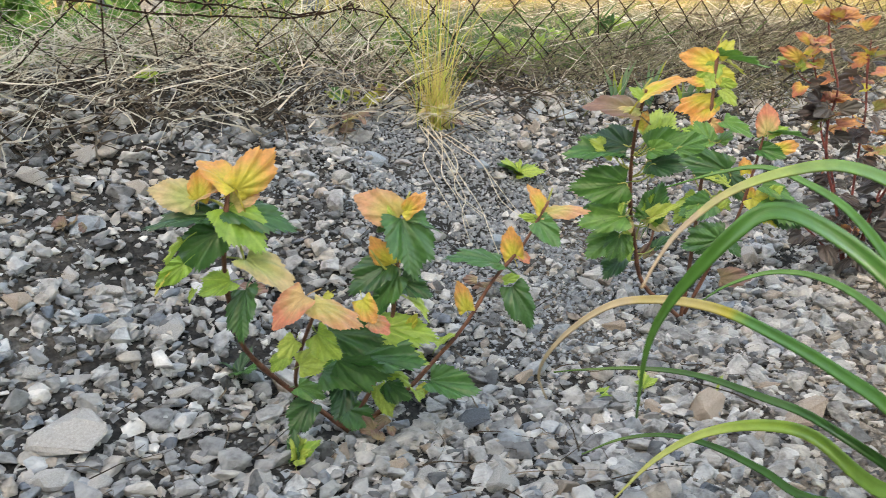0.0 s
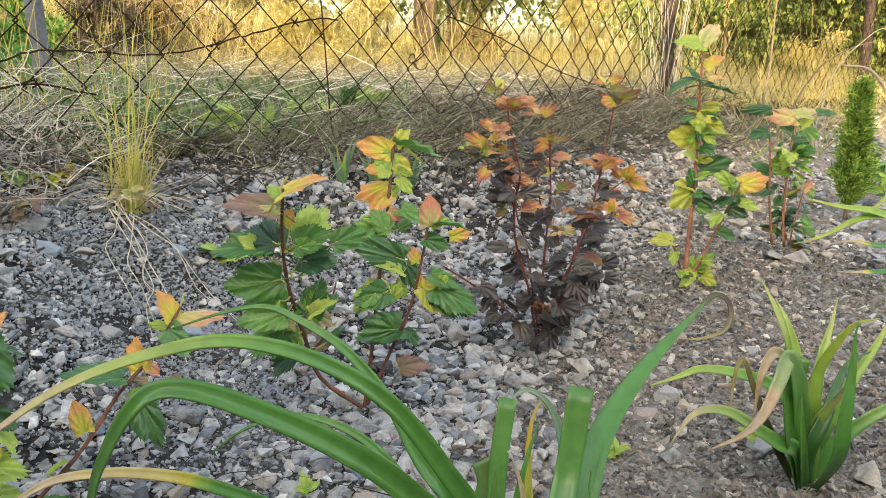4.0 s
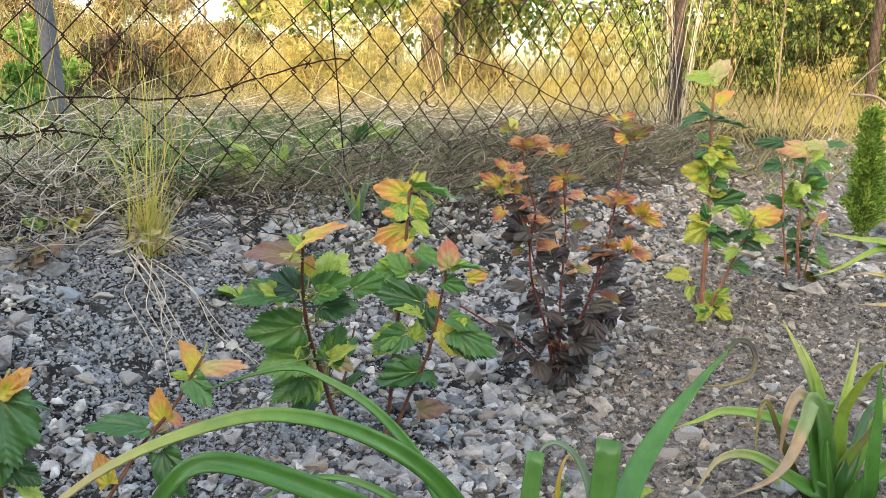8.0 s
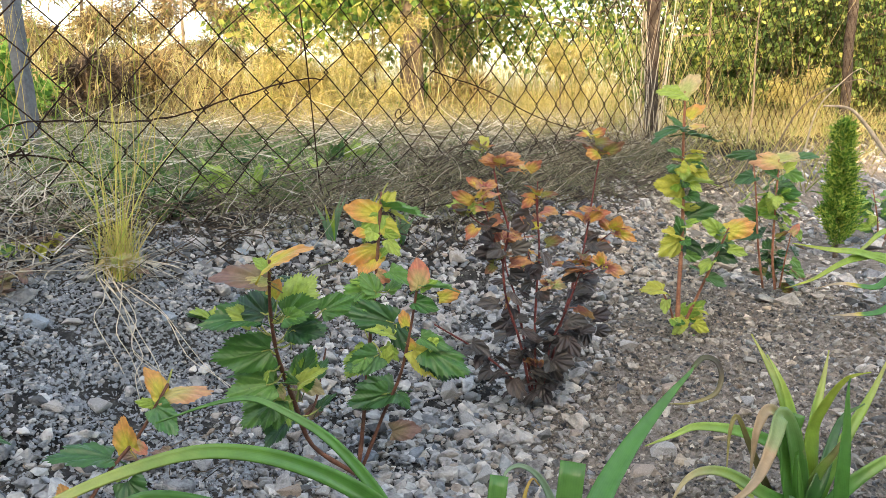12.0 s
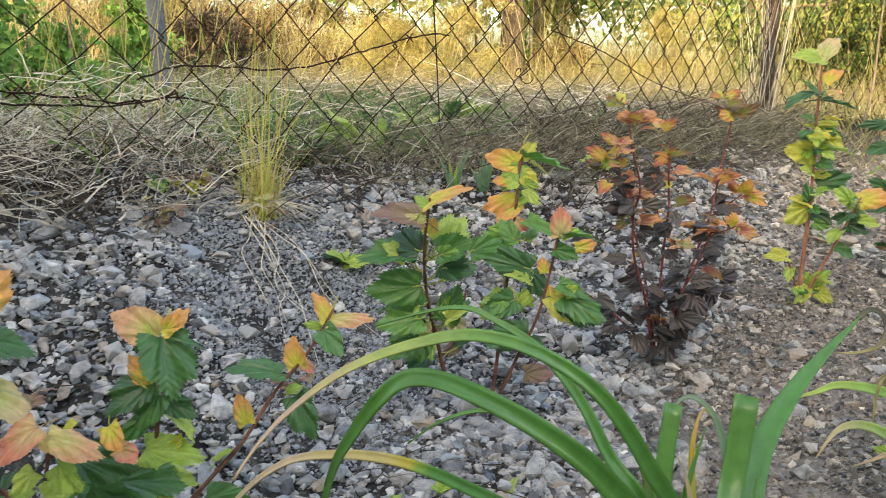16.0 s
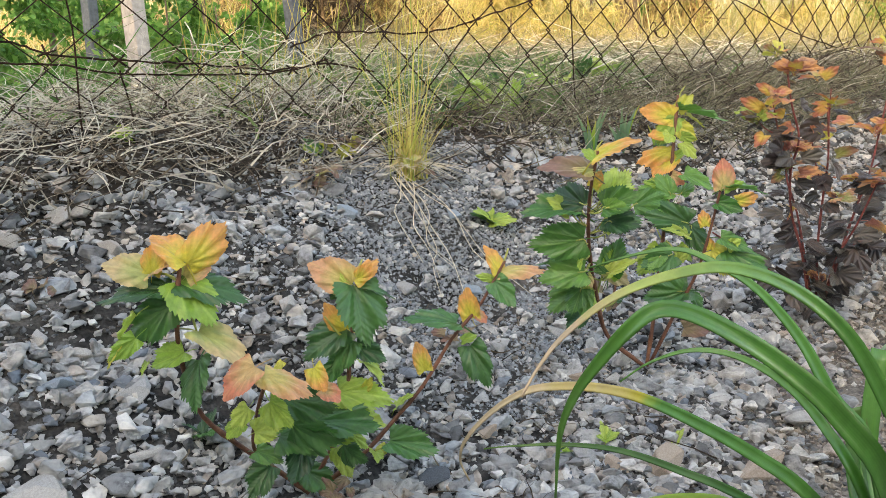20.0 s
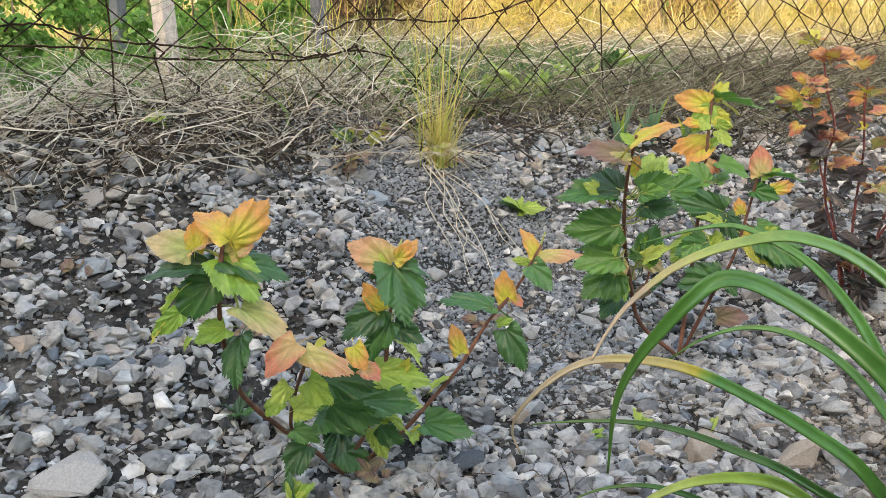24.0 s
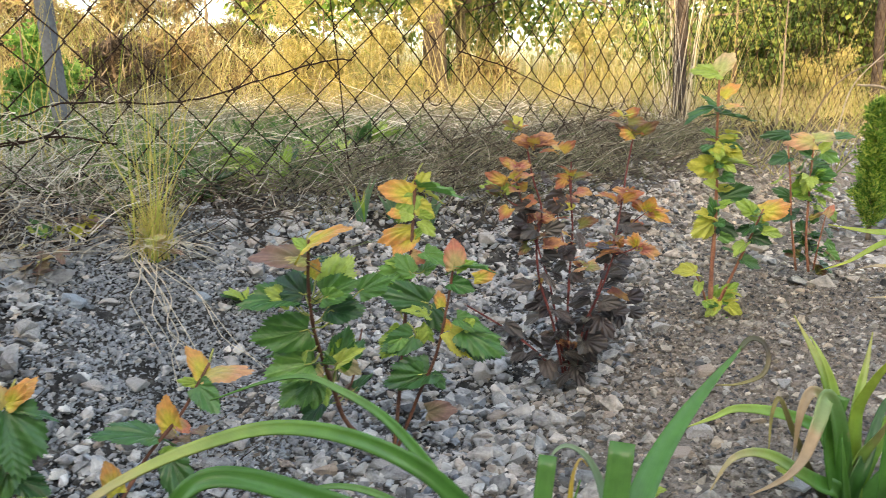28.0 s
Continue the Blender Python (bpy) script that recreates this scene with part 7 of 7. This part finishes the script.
for x, y, c, s, seed in ((-0.03, 0.70, 3, 0.035, 1), (0.30, 0.66, 4, 0.016, 2), (0.355, 0.68, 4, 0.018, 3), (0.02, 0.59, 6, 0.022, 4), (0.34, 1.10, 5, 0.035, 5),
                         (0.66, 0.62, 4, 0.02, 6), (0.80, 0.57, 4, 0.03, 7), (0.10, 1.17, 4, 0.03, 8), (-0.14, 1.08, 5, 0.04, 9), (0.42, 0.66, 3, 0.014, 10)):
    weed((x, y), c, s, seed, "small green weed sprouting between stones")
for x, y, c, s, seed in ((0.44, 1.47, 7, 0.09, 29), (0.47, 1.52, 8, 0.10, 21), (0.40, 1.56, 7, 0.09, 22), (0.60, 1.66, 8, 0.10, 23), (0.70, 1.75, 8, 0.10, 24), (0.53, 1.60, 7, 0.08, 25), (0.34, 1.46, 6, 0.06, 26), (0.52, 1.75, 8, 0.09, 27), (0.78, 1.88, 8, 0.1, 28)):
    weed((x, y), c, s, seed, "broad-leaved green weed behind the fence")
for x, y, tall, seed in ((0.568, 1.308, 0.085, 3), (0.625, 1.311, 0.080, 4), (0.692, 1.308, 0.062, 5)):
    rd = random.Random(seed)
    z = height_at(x, y) - 0.005
    sprout = plant("lily_sprout", (x, y, z + 0.005), "young grey-green strap-leaved sprout on the bank", "plant", "sprouts on the bank")
    for i in range(6):
        dx, dz = (i - 2.5) * 0.011 + rd.uniform(-0.005, 0.005), tall * rd.uniform(0.65, 1.1)
        blade(sprout, [(x, y, z), (x + dx * 0.4, y - 0.003, z + dz * 0.55), (x + dx, y - 0.01, z + dz)], 0.010, rd.choice(("grey", "grey", "light")))
litter = random.Random(17)
for x, y, c in ((0.135, 1.20, 7), (-0.02, 0.80, 6), (0.085, 0.61, 4), (0.24, 0.86, 5), (0.09, 1.07, 3), (-0.19, 0.84, 6)):
    z = height_at(x, y) + 0.01
    pile = plant("dead_leaves", (x, y, z), "curled brown dead leaves caught between stones", "dead leaves")
    for i in range(c):
        a = litter.uniform(0, 6.28)
        b = Vector((x + litter.uniform(-0.02, 0.02), y + litter.uniform(-0.02, 0.02), z + litter.uniform(0, 0.01)))
        leaf(pile, "brown", b, b + Vector((math.cos(a), math.sin(a), litter.uniform(-0.1, 0.5))) * litter.uniform(0.010, 0.020), 0.6, litter.uniform(0, 0.8))
for x, y, c, kinds in ((0.136, 1.179, 9, ("pale", "yellow", "brown")), (0.097, 1.087, 6, ("pale", "brown", "brown")), (0.227, 1.137, 5, ("pale", "brown", "brown"))):
    z = height_at(x, y) + 0.025
    pile = plant("dead_leaves", (x, y, z - 0.02), "yellow and tan withered leaves caught in the straw", "dead leaves")
    for i in range(c):
        a = litter.uniform(0, 6.28)
        b = Vector((x + litter.uniform(-0.025, 0.025), y + litter.uniform(-0.015, 0.015), z + litter.uniform(-0.015, 0.02)))
        leaf(pile, litter.choice(kinds), b, b + Vector((math.cos(a), math.sin(a), litter.uniform(-0.3, 0.7))) * litter.uniform(0.014, 0.026), 0.6, litter.uniform(0.2, 0.9))
